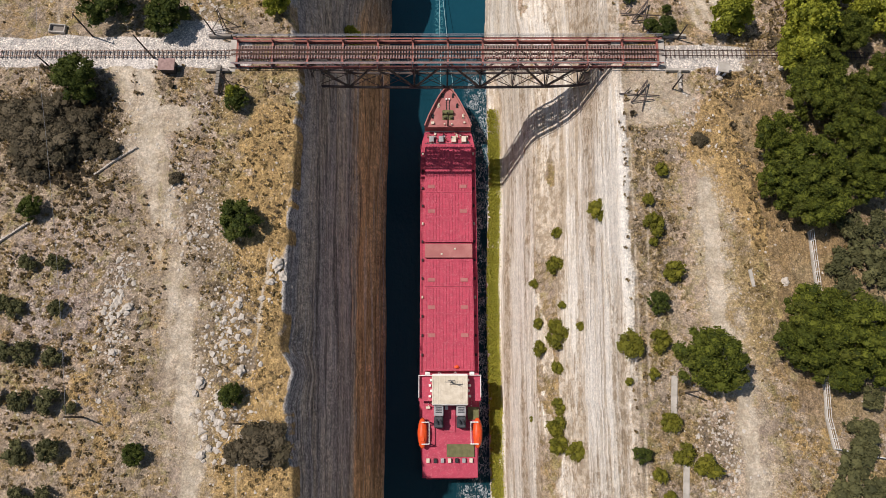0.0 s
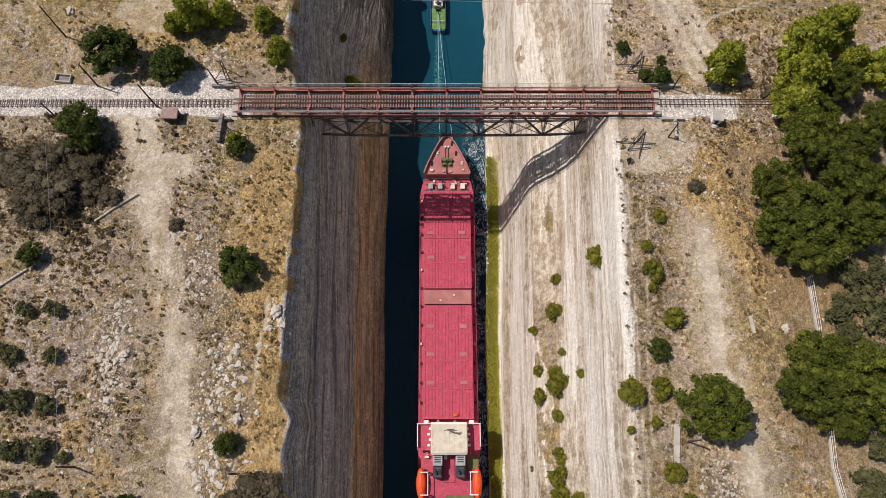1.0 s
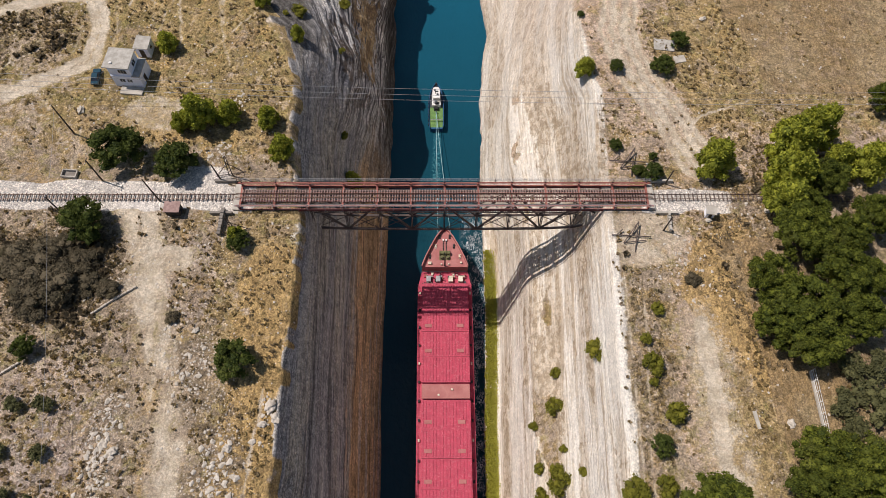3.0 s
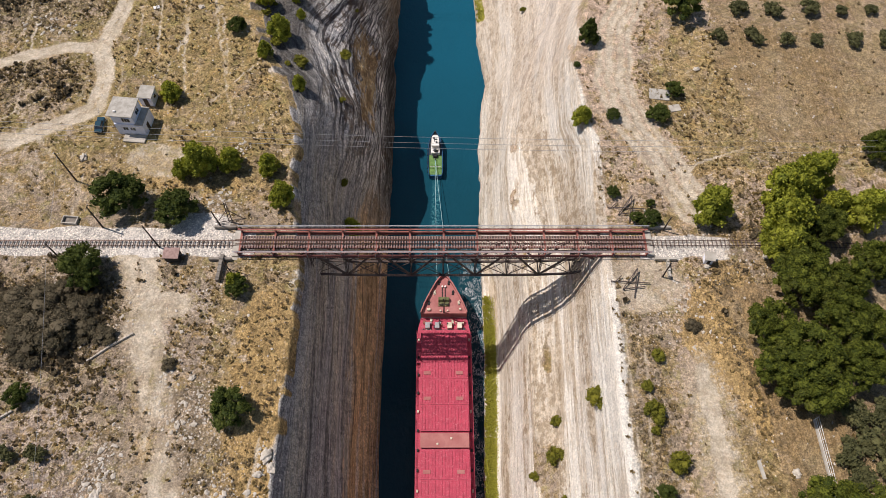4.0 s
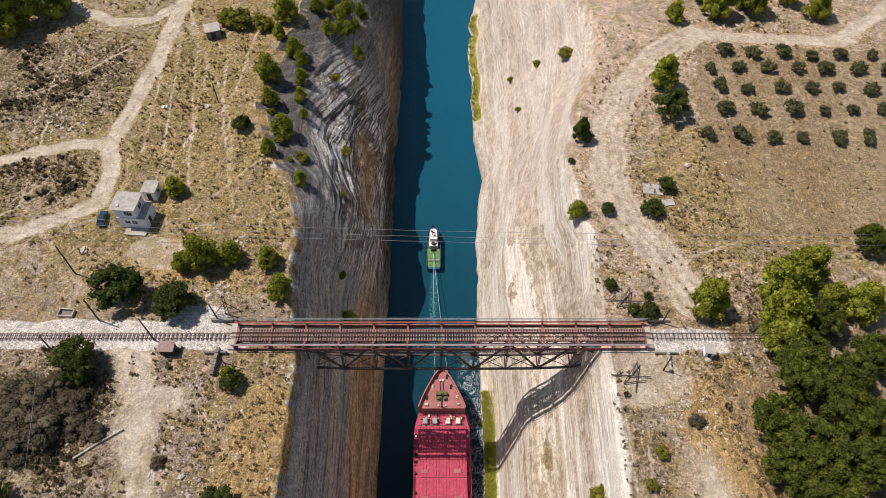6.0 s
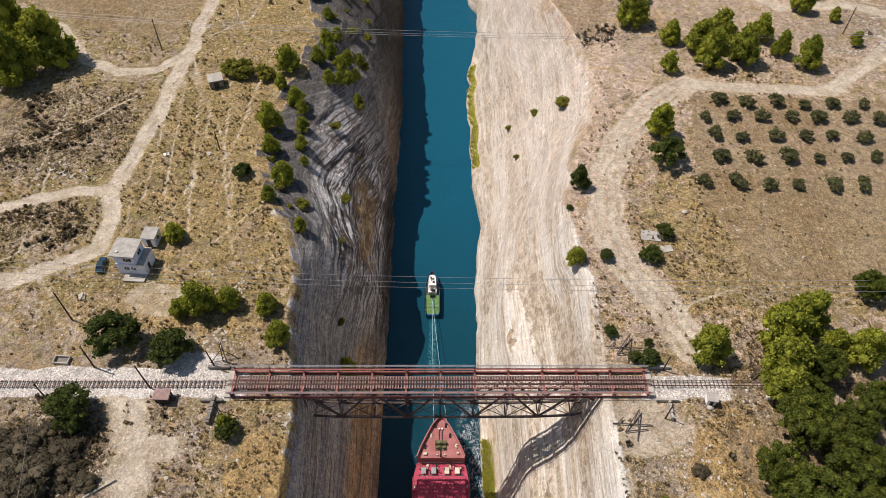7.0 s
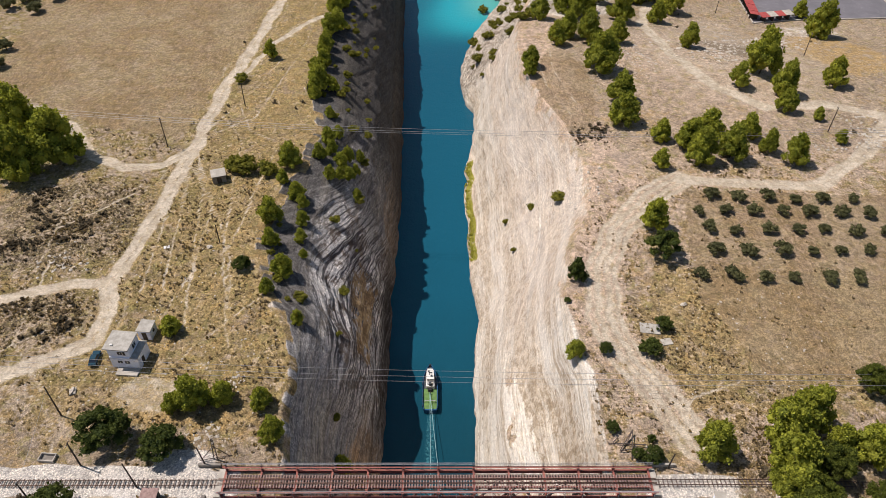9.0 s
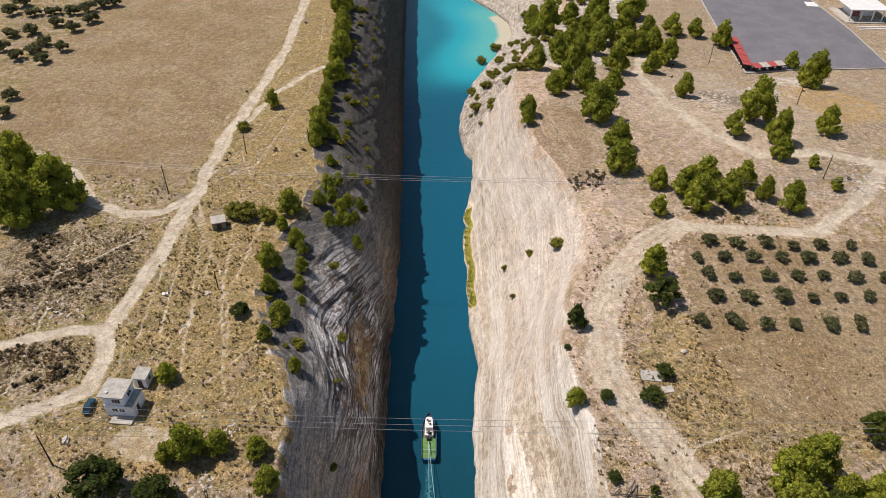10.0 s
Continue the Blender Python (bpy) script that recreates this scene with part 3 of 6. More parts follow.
        best = np.minimum(best, np.hypot(x - ax - k * dx, y - ay - k * dy))
    return best


def within(x, y, outline):
    inside = np.zeros(x.shape, bool)
    for (ax, ay), (bx, by) in zip(outline, outline[1:] + outline[:1]):
        if ay != by:
            inside ^= ((ay > y) != (by > y)) & (x < (bx - ax) * (y - ay) / (by - ay) + ax)
    return inside


def oval(x, y, cx, cy, rx, ry):
    return 1 - smooth(0.7, 1.15, np.hypot((x - cx) / rx, (y - cy) / ry))


MAIN_TRACK = [(-70, 343), (-68, 286), (-71, 238), (-74, 208), (-74, 173), (-75, 151), (-76, 132), (-78, 114), (-75, 105), (-75, 97), (-82, 92), (-89, 88), (-110, 80)]
WEST_TRACK = [(-78, 115), (-89, 114), (-96, 111), (-120, 100)]
GROVE_TRACK = [(-74, 172), (-80, 163), (-91, 161), (-102, 166), (-114, 181), (-127, 191), (-145, 197)]
EDGE_PATH = [(-46, 270), (-56, 256), (-64, 240), (-70, 216)]
SOUTH_TRACK = [(-58, 62), (-55, 53), (-53, 46), (-50, 38), (-47, 28), (-45, 19), (-43, 8), (-41, -2), (-40, -13), (-38, -50)]
EAST_TRACK = [(50, 75), (46, 85), (40, 96), (37, 108), (39, 123), (45, 138), (57, 153), (67, 161)]
ORCHARD_TRACK = [(67, 161), (83, 160), (107, 160), (128, 178), (143, 198), (125, 205), (105, 202), (92, 215), (83, 240), (80, 276), (89, 308), (104, 354)]
YARD = [(46, 41), (47, 30), (47, 18), (50, 5), (51, -11), (52, -50)]
FOOT_PATHS = [[(-73, 172), (-66, 150), (-62, 128), (-58, 108), (-56, 92)], [(-72, 168), (-62, 146), (-60, 120), (-63, 104)], [(-70, 190), (-62, 178), (-58, 166)], [(-66, 196), (-60, 182), (-50, 176)],
              [(-56, 92), (-48, 104), (-42, 112)], [(-95, 122), (-92, 96), (-80, 84)], [(-100, 150), (-97, 118)], [(-73, 74), (-80, 82), (-92, 86)], [(56, 150), (55, 128), (60, 116)], [(44, 78), (52, 86), (62, 90)],
              [(-61, 172), (-58, 150), (-55, 130), (-50, 110), (-46, 96)], [(-50, 172), (-52, 150), (-53, 128)], [(-62, 88), (-50, 92), (-44, 86)],
              [(-74, 170), (-69, 140), (-66, 118), (-64, 106)], [(-75, 168), (-66, 152), (-58, 138), (-52, 124), (-49, 108)], [(-76, 160), (-72, 136), (-70, 112)], [(-74, 176), (-60, 190), (-56, 214), (-52, 244), (-54, 280), (-58, 330)],
              [(-73, 180), (-64, 206), (-58, 232)], [(-118, 124), (-100, 132), (-84, 150)], [(-86, 100), (-96, 92), (-112, 92)], [(-108, 108), (-96, 84), (-84, 76)], [(36, 112), (40, 130), (48, 146)], [(44, 200), (38, 220), (37, 245)], [(40, 196), (34, 214), (32, 236)],
              [(33, 58), (33, 30), (33, 4), (34, -18)],
              [(-73, 88), (-73, 68)], [(37, 60), (36, 40), (35, 20), (34, 0)], [(-30, 28), (-31, 12), (-33, -2), (-32, -14)]]


def covers(x, y):
    """What lies on the ground, as masks."""
    wx, wy = x + 2.2 * (fbm(x / 6, y / 6, 51, 3) - 0.5), y + 2.2 * (fbm(x / 6, y / 6, 52, 3) - 0.5)
    track = np.zeros(x.shape)
    for line, wide in ((MAIN_TRACK, 1.7), (WEST_TRACK, 1.3), (GROVE_TRACK, 1.4), (EDGE_PATH, 0.9), (ORCHARD_TRACK, 1.9), (YARD, 1.2)):
        d = near_line(wx, wy, line)
        track = np.maximum(track, 1 - smooth(wide * 0.55, wide * 1.9, d))
        track = track - 0.45 * (1 - smooth(0.15, 0.5, d)) * (wide > 1.3)
        track = np.maximum(track, 0.42 * (1 - smooth(0.3, 0.8, np.abs(d - 2.3 * wide))) * smooth(0.45, 0.6, fbm(x / 14, y / 14, 55)))
    d = near_line(wx, wy, EAST_TRACK) + 0.9 * (fbm(x / 9, y / 9, 58, 2) - 0.5)
    ruts = np.cos((d - 1.25) * 2 * math.pi / 2.3)
    track = np.maximum(track, (0.64 + 0.26 * ruts) * (1 - smooth(3.2, 5.4, d)))
    patchy = 0.60 + 1.3 * (fbm(wx / 1.3, wy / 7, 57, 4) - 0.5)
    track = np.maximum(track, np.clip(patchy + 0.2 * smooth(30, 50, y), 0, 1) * (1 - smooth(0.3, 7.0, near_line(wx, wy, SOUTH_TRACK))))
    track = np.maximum(track, 0.7 * oval(wx, wy, -50.5, 52, 6, 3.5))
    track = np.maximum(track, 0.5 * (1 - smooth(1.5, 9, near_line(wx, wy, YARD))))
    for line in FOOT_PATHS:
        track = np.maximum(track, 0.62 * (1 - smooth(0.1, 0.6, near_line(x + 0.5 * (wx - x), y + 0.5 * (wy - y), line))) * (0.55 + 0.9 * fbm(x / 8, y / 8, 59, 2)))
    track = np.maximum(track, 0.55 * oval(wx, wy, -58, 84, 9, 5))
    track = np.maximum(track, 0.55 * oval(wx, wy, 38, 58, 9, 7))
    track = np.maximum(track, 0.3 * oval(wx, wy, 50, 170, 20, 12) + 0.38 * oval(wx, wy, 105, 240, 40, 45))
    left = smooth(0, -10, x)
    grass = 0.25 + 0.16 * left + 0.5 * (1 - left) * oval(wx, wy, 53, 45, 5, 14)
    grass += left * (0.55 * smooth(72, 80, y) * smooth(-86, -68, wx) + 0.75 * smooth(-44, -30, wx) * (y < 62))
    grass += left * 0.2 * smooth(75, 85, y)
    grass += (1 - left) * (0.35 * oval(wx, wy, 80, 105, 40, 22) + 0.55 * oval(wx, wy, 58, 30, 14, 22) + 0.25)
    scrub = left * ((0.03 + 0.3 * smooth(28, 40, y)) * smooth(-44, -56, x) * (1 - smooth(60, 66, y)) + 0.1 * (y < 62))
    scrub += left * (0.62 * oval(wx, wy, -100, 136, 25, 21) + 0.6 * oval(wx, wy, -94, 103, 14, 10) + 0.6 * oval(wx, wy, -70, 48, 12, 10))
    scrub += (1 - left) * (0.42 * oval(wx, wy, 35, 38, 5, 26) + 0.6 * oval(wx, wy, 46, 182, 9, 9) + 0.5 * oval(wx, wy, 64, 56, 17, 24))
    grass -= (1 - left) * 0.4 * smooth(160, 185, y)
    scrub *= 1 - 0.6 * (1 - left) * smooth(190, 205, y)
    rail = np.abs(wy - 65.4 - 0.014 * x)
    ballast = (1 - smooth(2.4, 3.6, rail)) * (x < -36) + (1 - smooth(2.0, 3.0, rail)) * (x > 38) * (1 - smooth(50, 60, x))
    ballast += 0.8 * oval(wx, wy, -47, 69.5, 7, 2.5) + 0.5 * (x > 100) * oval(wx, wy, 150, 281, 20, 8) + 0.42 * oval(wx, wy, 112, 272, 12, 26)
    rubble = 0.55 * left * (np.clip(oval(wx, wy, -36, 10, 6, 20) + oval(wx, wy, -55, 15, 4, 16) + oval(wx, wy, -42, 30, 6, 8), 0, 1))
    rubble += (1 - left) * (0.6 * oval(wx, wy, 46, -4, 4, 8) + 0.5 * oval(wx, wy, 100, 245, 22, 16))
    plots = np.zeros(x.shape)
    plots[within(wx, wy, [(-150, 204), (-162, 253), (-165, 307), (-160, 380), (-72, 380), (-72, 286), (-77, 212), (-80, 178), (-109, 183), (-129, 196)])] = 1
    plots = np.maximum(plots, 0.85 * within(wx, wy, [(66, 92), (120, 92), (120, 112), (64, 112)]))
    plots = np.maximum(plots, 0.7 * within(wx, wy, [(60, 112), (120, 112), (130, 156), (66, 156)]))
    plots = np.maximum(plots, 0.7 * within(wx, wy, [(62, 70), (90, 70), (90, 60), (50, 58), (54, 48), (60, 0), (85, 0), (95, 60)]))
    pale = (1 - left) * (0.58 - 0.26 * smooth(160, 200, y) - 0.5 * smooth(74, 58, y) * (1 - 0.9 * oval(wx, wy, 47, 25, 8, 50))) + left * (0.25 * smooth(-60, -40, x) * (y < 60) + 0.2 * smooth(80, 110, y))
    pale = pale + left * (0.35 * oval(wx, wy, -58, 86, 14, 8) + 0.45 * oval(wx, wy, -64, 12, 14, 26))
    grass += 0.75 * oval(wx, wy, 57, 104, 9, 22)
    north_tone = left * 0.6 * smooth(70, 90, y) + 0.5 * oval(wx, wy, 57, 104, 10, 22)
    gold = left * (0.85 * smooth(-41, -33, wx) * (1 - smooth(50, 62, y)) + 0.4 * smooth(78, 90, y) * smooth(-80, -60, wx) + 0.5 * oval(wx, wy, -57, 0, 6, 22) + 0.5 * oval(wx, wy, -50, 78, 12, 5))
    gold += (1 - left) * (1.0 * oval(wx, wy, 61, 34, 9, 8) + 0.95 * oval(wx, wy, 53, 48, 10, 15) + 0.4 * oval(wx, wy, 37, 36, 4, 22) + 0.4 * oval(wx, wy, 57, 104, 8, 20) + 0.5 * oval(wx, wy, 60, 66, 14, 6) + 0.45 * oval(wx, wy, 62, -2, 6, 20) + 0.35 * oval(wx, wy, 95, 104, 30, 9))
    mauve = left * (0.6 * oval(wx, wy, -66, 22, 12, 16) + 0.55 * oval(wx, wy, -44, 48, 8, 12) + 0.5 * oval(wx, wy, -38, 20, 5, 22) + 0.5 * oval(wx, wy, -98, 138, 24, 24) + 0.35 * oval(wx, wy, -66, 4, 8, 18))
    plots = np.maximum(plots, 0.75 * oval(wx, wy, 40, 212, 11, 34) * (x > 0))
    rubble += (1 - left) * (0.5 * oval(wx, wy, 112, 262, 14, 22) + 0.35 * oval(wx, wy, 66, 262, 12, 30))
    gold += (1 - left) * (0.6 * oval(wx, wy, 150, 250, 20, 30) + 0.5 * oval(wx, wy, 62, 192, 10, 10))
    pale = pale + (1 - left) * 0.2 * oval(wx, wy, 88, 225, 36, 50)
    mauve += (1 - left) * (0.75 * oval(wx, wy, 47, 170, 10, 10) + 0.4 * oval(wx, wy, 90, 140, 40, 26) + 0.45 * oval(wx, wy, 50, 10, 9, 26) + 0.45 * oval(wx, wy, 36, 84, 5, 14) + 0.4 * oval(wx, wy, 36, 52, 6, 8) + 0.35 * oval(wx, wy, 90, 230, 45, 60))
    return track, grass, scrub, ballast, rubble, plots, pale, north_tone, gold, mauve


def land():
    ys = np.concatenate([[-1500, -700, -300, -150], np.arange(-90, -26, 4), np.arange(-24, 200, 0.75), np.arange(200, 340, 1.0),
                         np.arange(340, 520, 3.0), [540, 600, 700, 900, 1300, 2000, 3000]])
    out = np.concatenate([np.arange(0, 60, 0.75), np.arange(60, 110, 1.1), np.arange(110, 240, 2.2), [260, 320, 450, 700, 1100, 1800, 3000]])
    nf = 64
    s = np.linspace(0, 1, nf)
    cut = np.clip(ys, -60, 520)
    Y = np.repeat(ys[:, None], 1, 1)
    C = cut[:, None]
    xl, zl = face_left(s[None, :], C + 0 * s[None, :])
    xr, zr = face_right(s[None, :], C + 0 * s[None, :])
    x_out_l = xl[:, :1] - out[None, :0:-1]
    x_out_r = xr[:, -1:] + out[None, 1:]
    z_out_l, z_out_r = plateau(x_out_l, C + 0 * x_out_l), plateau(x_out_r, C + 0 * x_out_r)
    # the last metre before the edge meets the cliff's top
    bed_x = xl[:, -1:] + (xr[:, :1] - xl[:, -1:]) * np.array([[0.02, 0.12, 0.5, 0.88, 0.98]])
    bed_z = np.array([[-3, -8, -8.5, -8, -3]]) + 0 * bed_x
    X = np.concatenate([x_out_l, xl, bed_x, xr, x_out_r], 1)
    Z = np.concatenate([z_out_l, zl, bed_z, zr, z_out_r], 1)
    Yg = Y + 0 * X
    nl, nr, total = x_out_l.shape[1], x_out_r.shape[1], X.shape[1]
    rows = len(ys)
    data = bpy.data.meshes.new("ground")
    co = np.stack([X, Yg, Z], 2).reshape(-1, 3)
    idx = np.arange(rows * total).reshape(rows, total)
    quads = np.stack([idx[:-1, :-1], idx[:-1, 1:], idx[1:, 1:], idx[1:, :-1]], 2).reshape(-1, 4)
    data.vertices.add(len(co))
    data.vertices.foreach_set("co", co.ravel())
    data.loops.add(quads.size)
    data.loops.foreach_set("vertex_index", quads.ravel())
    data.polygons.add(len(quads))
    data.polygons.foreach_set("loop_start", np.arange(0, quads.size, 4))
    data.polygons.foreach_set("loop_total", np.full(len(quads), 4))
    data.update(calc_edges=True)
    data.shade_smooth()
    track, grass, scrub, ballast, rubble, plots, pale, north_tone, gold, mauve = covers(X, np.clip(Yg, -90, 520))
    crag = np.zeros(X.shape)
    rock, dark, reed = np.zeros(X.shape), np.zeros(X.shape), np.zeros(X.shape)
    a, b, c = nl, nl + nf, nl + nf + 5
    rock[:, a:c + nf] = 1
    rock[:, a:a + 4] = np.clip(1.9 * fbm(ys / 3, 0 * ys, 65) - 0.5, 0.1, 1)[:, None]
    rock[:, a - 2:a] = np.clip(1.5 * fbm(ys / 4, 0 * ys, 62) - 0.65, 0, 1)[:, None]
    fray = smooth(90, 125, ys)[:, None]
    brink = np.arange(22)[None, :]
    strip = slice(c + nf - 14, c + nf + 8)
    rock[:, strip] = np.clip(1.0 - (0.22 * (brink - 13) * (1 - fray) + 0.05 * brink * fray) + (0.5 + 0.2 * fray) * (fbm(Yg[:, strip] / 6.0, X[:, strip] / 2.0, 67) - 0.5), 0, 1)
    bare = np.interp(np.arange(40), (0, 24, 39), (0.85, 0.7, 0.0))[None, :] * smooth(80, 110, ys)[:, None]
    for cover in (grass, scrub, mauve):
        cover[:, c + nf - 16:c + nf + 24] *= 1 - bare
    pale[:, c + nf - 16:c + nf + 24] = np.maximum(pale[:, c + nf - 16:c + nf + 24], (0.55 + 0.45 * fray) * np.interp(np.arange(40), (0, 24, 39), (1, 1, 0.3))[None, :] * smooth(80, 110, ys)[:, None])
    rock[:, a - 6:a - 2] = (0.5 * smooth(0.55, 0.7, fbm(ys / 8, 0 * ys, 64)) * (ys < 40))[:, None]
    # west face: the darker tones that hold part of its shade
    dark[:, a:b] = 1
    north_tone[:, a:b] = (smooth(85, 110, ys) * (1 - 0.65 * smooth(150, 170, ys)))[:, None] * (0.45 + 0.55 * smooth(0.2, 0.4, s))[None, :]
    north_tone[:, c:c + nf] = (0.25 + 0.35 * fbm(Yg[:, c:c + nf] / 20, X[:, c:c + nf] / 8, 66) + 0.4 * smooth(0.25, 0.7, s)[None, :]) * smooth(92, 135, ys)[:, None]
    # painted shade: the north end of the west cliff and its upper rim
    cliff_shade = np.zeros(X.shape)
    cliff_shade[:, a:b] = np.maximum(np.maximum(0.45 * smooth(148, 165, ys) + 0.55 * smooth(175, 210, ys), 0.1 * smooth(70, 80, ys) * (1 - smooth(92, 104, ys)))[:, None], 0.85 * (smooth(95, 112, ys)[:, None] * (1 - smooth(0.16, 0.30, s))[None, :]))
    # an ochre bulge of rock hangs over the foot of the west cliff
    plots[:, a:c + nf] = 0
    plots[:, a:b] = 0.85 * (smooth(100, 118, ys) * (1 - smooth(130, 152, ys)))[:, None] * (smooth(0.48, 0.62, s) * (1 - smooth(0.70, 0.84, s)))[None, :]
    reed[:, c + 2:c + 7] = 0.95 * (smooth(-60, -50, ys) * (1 - smooth(62, 74, ys)) + smooth(168, 172, ys) * (1 - smooth(226, 232, ys)))[:, None] * (0.55 + 0.6 * fbm(Yg[:, c + 2:c + 7] / 4, 0 * Yg[:, c + 2:c + 7], 61))
    # earth and weeds have gathered on the bench half-way up the east slope
    ledge = (smooth(0.40, 0.46, s) * (1 - smooth(0.56, 0.62, s)))[None, :] * (1 - smooth(95, 125, ys))[:, None]
    rock[:, c:c + nf] -= 0.75 * ledge * smooth(0.45, 0.62, fbm(Yg[:, c:c + nf] / 7, X[:, c:c + nf] / 2.5, 68))
    # the far headland is old weathered rock and bushes
    crag[:, c:c + nf] = smooth(262, 285, ys)[:, None] * (0.7 + 0.3 * smooth(0.0, 0.5, s))[None, :]
    upland = slice(c + nf, c + nf + 62)
    crag[:, upland] = 0.75 * smooth(262, 290, ys)[:, None] * (1 - smooth(34, 62, np.arange(62)))[None, :]
    rock[:, upland] = np.maximum(rock[:, upland], smooth(262, 290, ys)[:, None] * (1 - smooth(30, 62, np.arange(62)))[None, :] * np.clip(0.35 + 1.0 * fbm(Yg[:, upland] / 9, X[:, upland] / 6, 69), 0, 1))
    rock[:, c:c + nf] *= (1 - 0.35 * smooth(0.6, 0.95, s)[None, :] * smooth(270, 310, ys)[:, None])
    for name, trio in (("cover", (track, grass, scrub)), ("cover_b", (ballast, rubble, plots)), ("cover_c", (rock, dark, reed)), ("cover_d", (pale, north_tone, cliff_shade)), ("cover_e", (gold, mauve, crag))):
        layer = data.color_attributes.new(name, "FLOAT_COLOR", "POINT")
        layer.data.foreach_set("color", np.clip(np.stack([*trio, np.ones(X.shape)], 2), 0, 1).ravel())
    data.materials.append(EARTH)
    return tagged(new("ground", data), "dry tan plateau cut by a deep pale limestone canal", "ground", kind="structure")


land()


def sea():
    xs, ys = np.concatenate([np.arange(-90, -10, 4.0), np.arange(-10, 5, 0.5), np.arange(5, 16, 1.0), np.arange(17, 111, 4.0)]), np.concatenate([[-1500, -300], np.arange(-80, 60, 20.0), np.arange(60, 112, 1.0), np.arange(112, 320, 16.0), np.arange(320, 600, 4.0), [900, 3000]])
    verts = [(x, y, 0.0) for y in ys for x in xs]
    w = len(xs)
    faces = [(r * w + k, r * w + k + 1, (r + 1) * w + k + 1, (r + 1) * w + k) for r in range(len(ys) - 1) for k in range(w - 1)]
    data = cells_mesh("water", verts, faces, WATER)
    co = np.array(verts)
    shore = foot_right(np.clip(co[:, 1], -60, 520)) - co[:, 0]
    shallow = (1 - smooth(0, 46, shore)) * smooth(325, 400, co[:, 1]) * (1 - 0.7 * smooth(440, 475, co[:, 1])) + 0.25 * smooth(250, 420, co[:, 1])
    aft = 110.6 - co[:, 1]
    wake = (1 - smooth(0.6, 1.0 + 0.05 * np.clip(aft, 0, 60), np.abs(co[:, 0] + 2.2))) * (aft > 0) * (1 - smooth(5, 38, aft))
    chop = smooth(4, 6.5, co[:, 0]) * (1 - smooth(78, 96, co[:, 1])) * smooth(-60, -30, co[:, 1])
    layer = data.color_attributes.new("depth", "FLOAT_COLOR", "POINT")
    layer.data.foreach_set("color", np.stack([shallow, wake, chop, np.ones(len(co))], 1).ravel())
    data.shade_smooth()
    return tagged(new("water", data), "teal canal water, turquoise over a far shoal", "water", kind="structure")


sea()

# ---- trees and bushes ----
def leafy(seed, lobes, leaves, leaf, flat, lobe_size, spire=0.0):
    """A crown one metre in radius: uneven lobes, each clad in small bent leaf clumps over a ragged core."""
    r = np.random.RandomState(seed)
    verts, faces = [], []
    spots = []
    for k in range(lobes):
        a = r.rand() * 2 * math.pi
        up = r.rand() ** 0.8 * 1.25 - 0.35
        wide = math.sqrt(max(0.05, 1 - min(1, up * up))) * (0.50 + 0.42 * r.rand())
        if spire:
            up = -0.62 + 1.6 * (k + r.rand()) / lobes
            wide = (0.12 + 0.8 * (1 - ((up + 0.62) / 1.6) ** (2.2 - spire))) * (0.45 + 0.5 * r.rand() ** 0.6) * min(1.0, (up + 0.9) / 0.5)
        spots.append((wide * math.cos(a), wide * math.sin(a), up * (0.70 + 0.25 * r.rand()), lobe_size * (0.7 + 0.6 * r.rand())))
    spots.append((0, 0, -0.1 if spire else 0.1, 0.5))
    for cx, cy, cz, size in spots:
        base = len(verts)
        ring = 6
        for j, (h, w) in enumerate(((-0.75, 0.45), (-0.2, 0.82), (0.35, 0.74), (0.72, 0.3))):
            for q in range(ring):
                a, w2 = 2 * math.pi * (q + 0.5 * (j % 2)) / ring, w * (0.75 + 0.4 * r.rand())
                verts.append((cx + size * w2 * math.cos(a), cy + size * w2 * math.sin(a), (cz + size * h) * flat))
        for j in range(3):
            for q in range(ring):
                p = base + j * ring
                faces.append((p + q, p + (q + 1) % ring, p + ring + (q + 1) % ring, p + ring + q))
        faces.append(tuple(base + 3 * ring + q for q in range(ring)))
        count = max(12, int(leaves * size ** 2 / sum(s[3] ** 2 for s in spots)))
        centre = np.array([cx, cy, cz])

        def outward(many):
            n = r.normal(size=(many, 3))
            n[:, 2] = np.where(n[:, 2] < -0.4, -n[:, 2], n[:, 2])
            return n / np.linalg.norm(n, axis=1)[:, None]

        def clad(at, way, long, wide):
            """Narrow bent blades from their roots along their ways."""
            side = np.cross(way, r.normal(size=way.shape))
            side /= np.linalg.norm(side, axis=1)[:, None] + 1e-9
            mid = at + way * long[:, None] * 0.5 + np.array([0, 0, 0.12]) * long[:, None]
            quad = np.stack([at, mid - side * (long * wide)[:, None], at + way * long[:, None], mid + side * (long * wide)[:, None]], 1)
            quad[:, :, 2] *= flat
            first = len(verts)
            verts.extend(map(tuple, quad.reshape(-1, 3)))
            faces.extend((first + 4 * q, first + 4 * q + 1, first + 4 * q + 2, first + 4 * q + 3) for q in range(len(at)))

        # shingled leaves close to the lobe, then sprays that stand out from it
        n = outward(count // 2)
        flatly = np.cross(n, r.normal(size=n.shape)) + 0.35 * n
        flatly /= np.linalg.norm(flatly, axis=1)[:, None]
        clad(centre + n * (size * (0.72 + 0.3 * r.rand(len(n))))[:, None], flatly, leaf * (0.7 + 0.7 * r.rand(len(n))), 0.34)
        sprays = outward(max(2, count // 26))
        n = np.repeat(sprays, 13, 0)
        root = np.repeat(centre + sprays * (size * (0.78 + 0.28 * r.rand(len(sprays))))[:, None], 13, 0)
        way = n + 0.75 * r.normal(size=n.shape) + np.array([0, 0, 0.35])
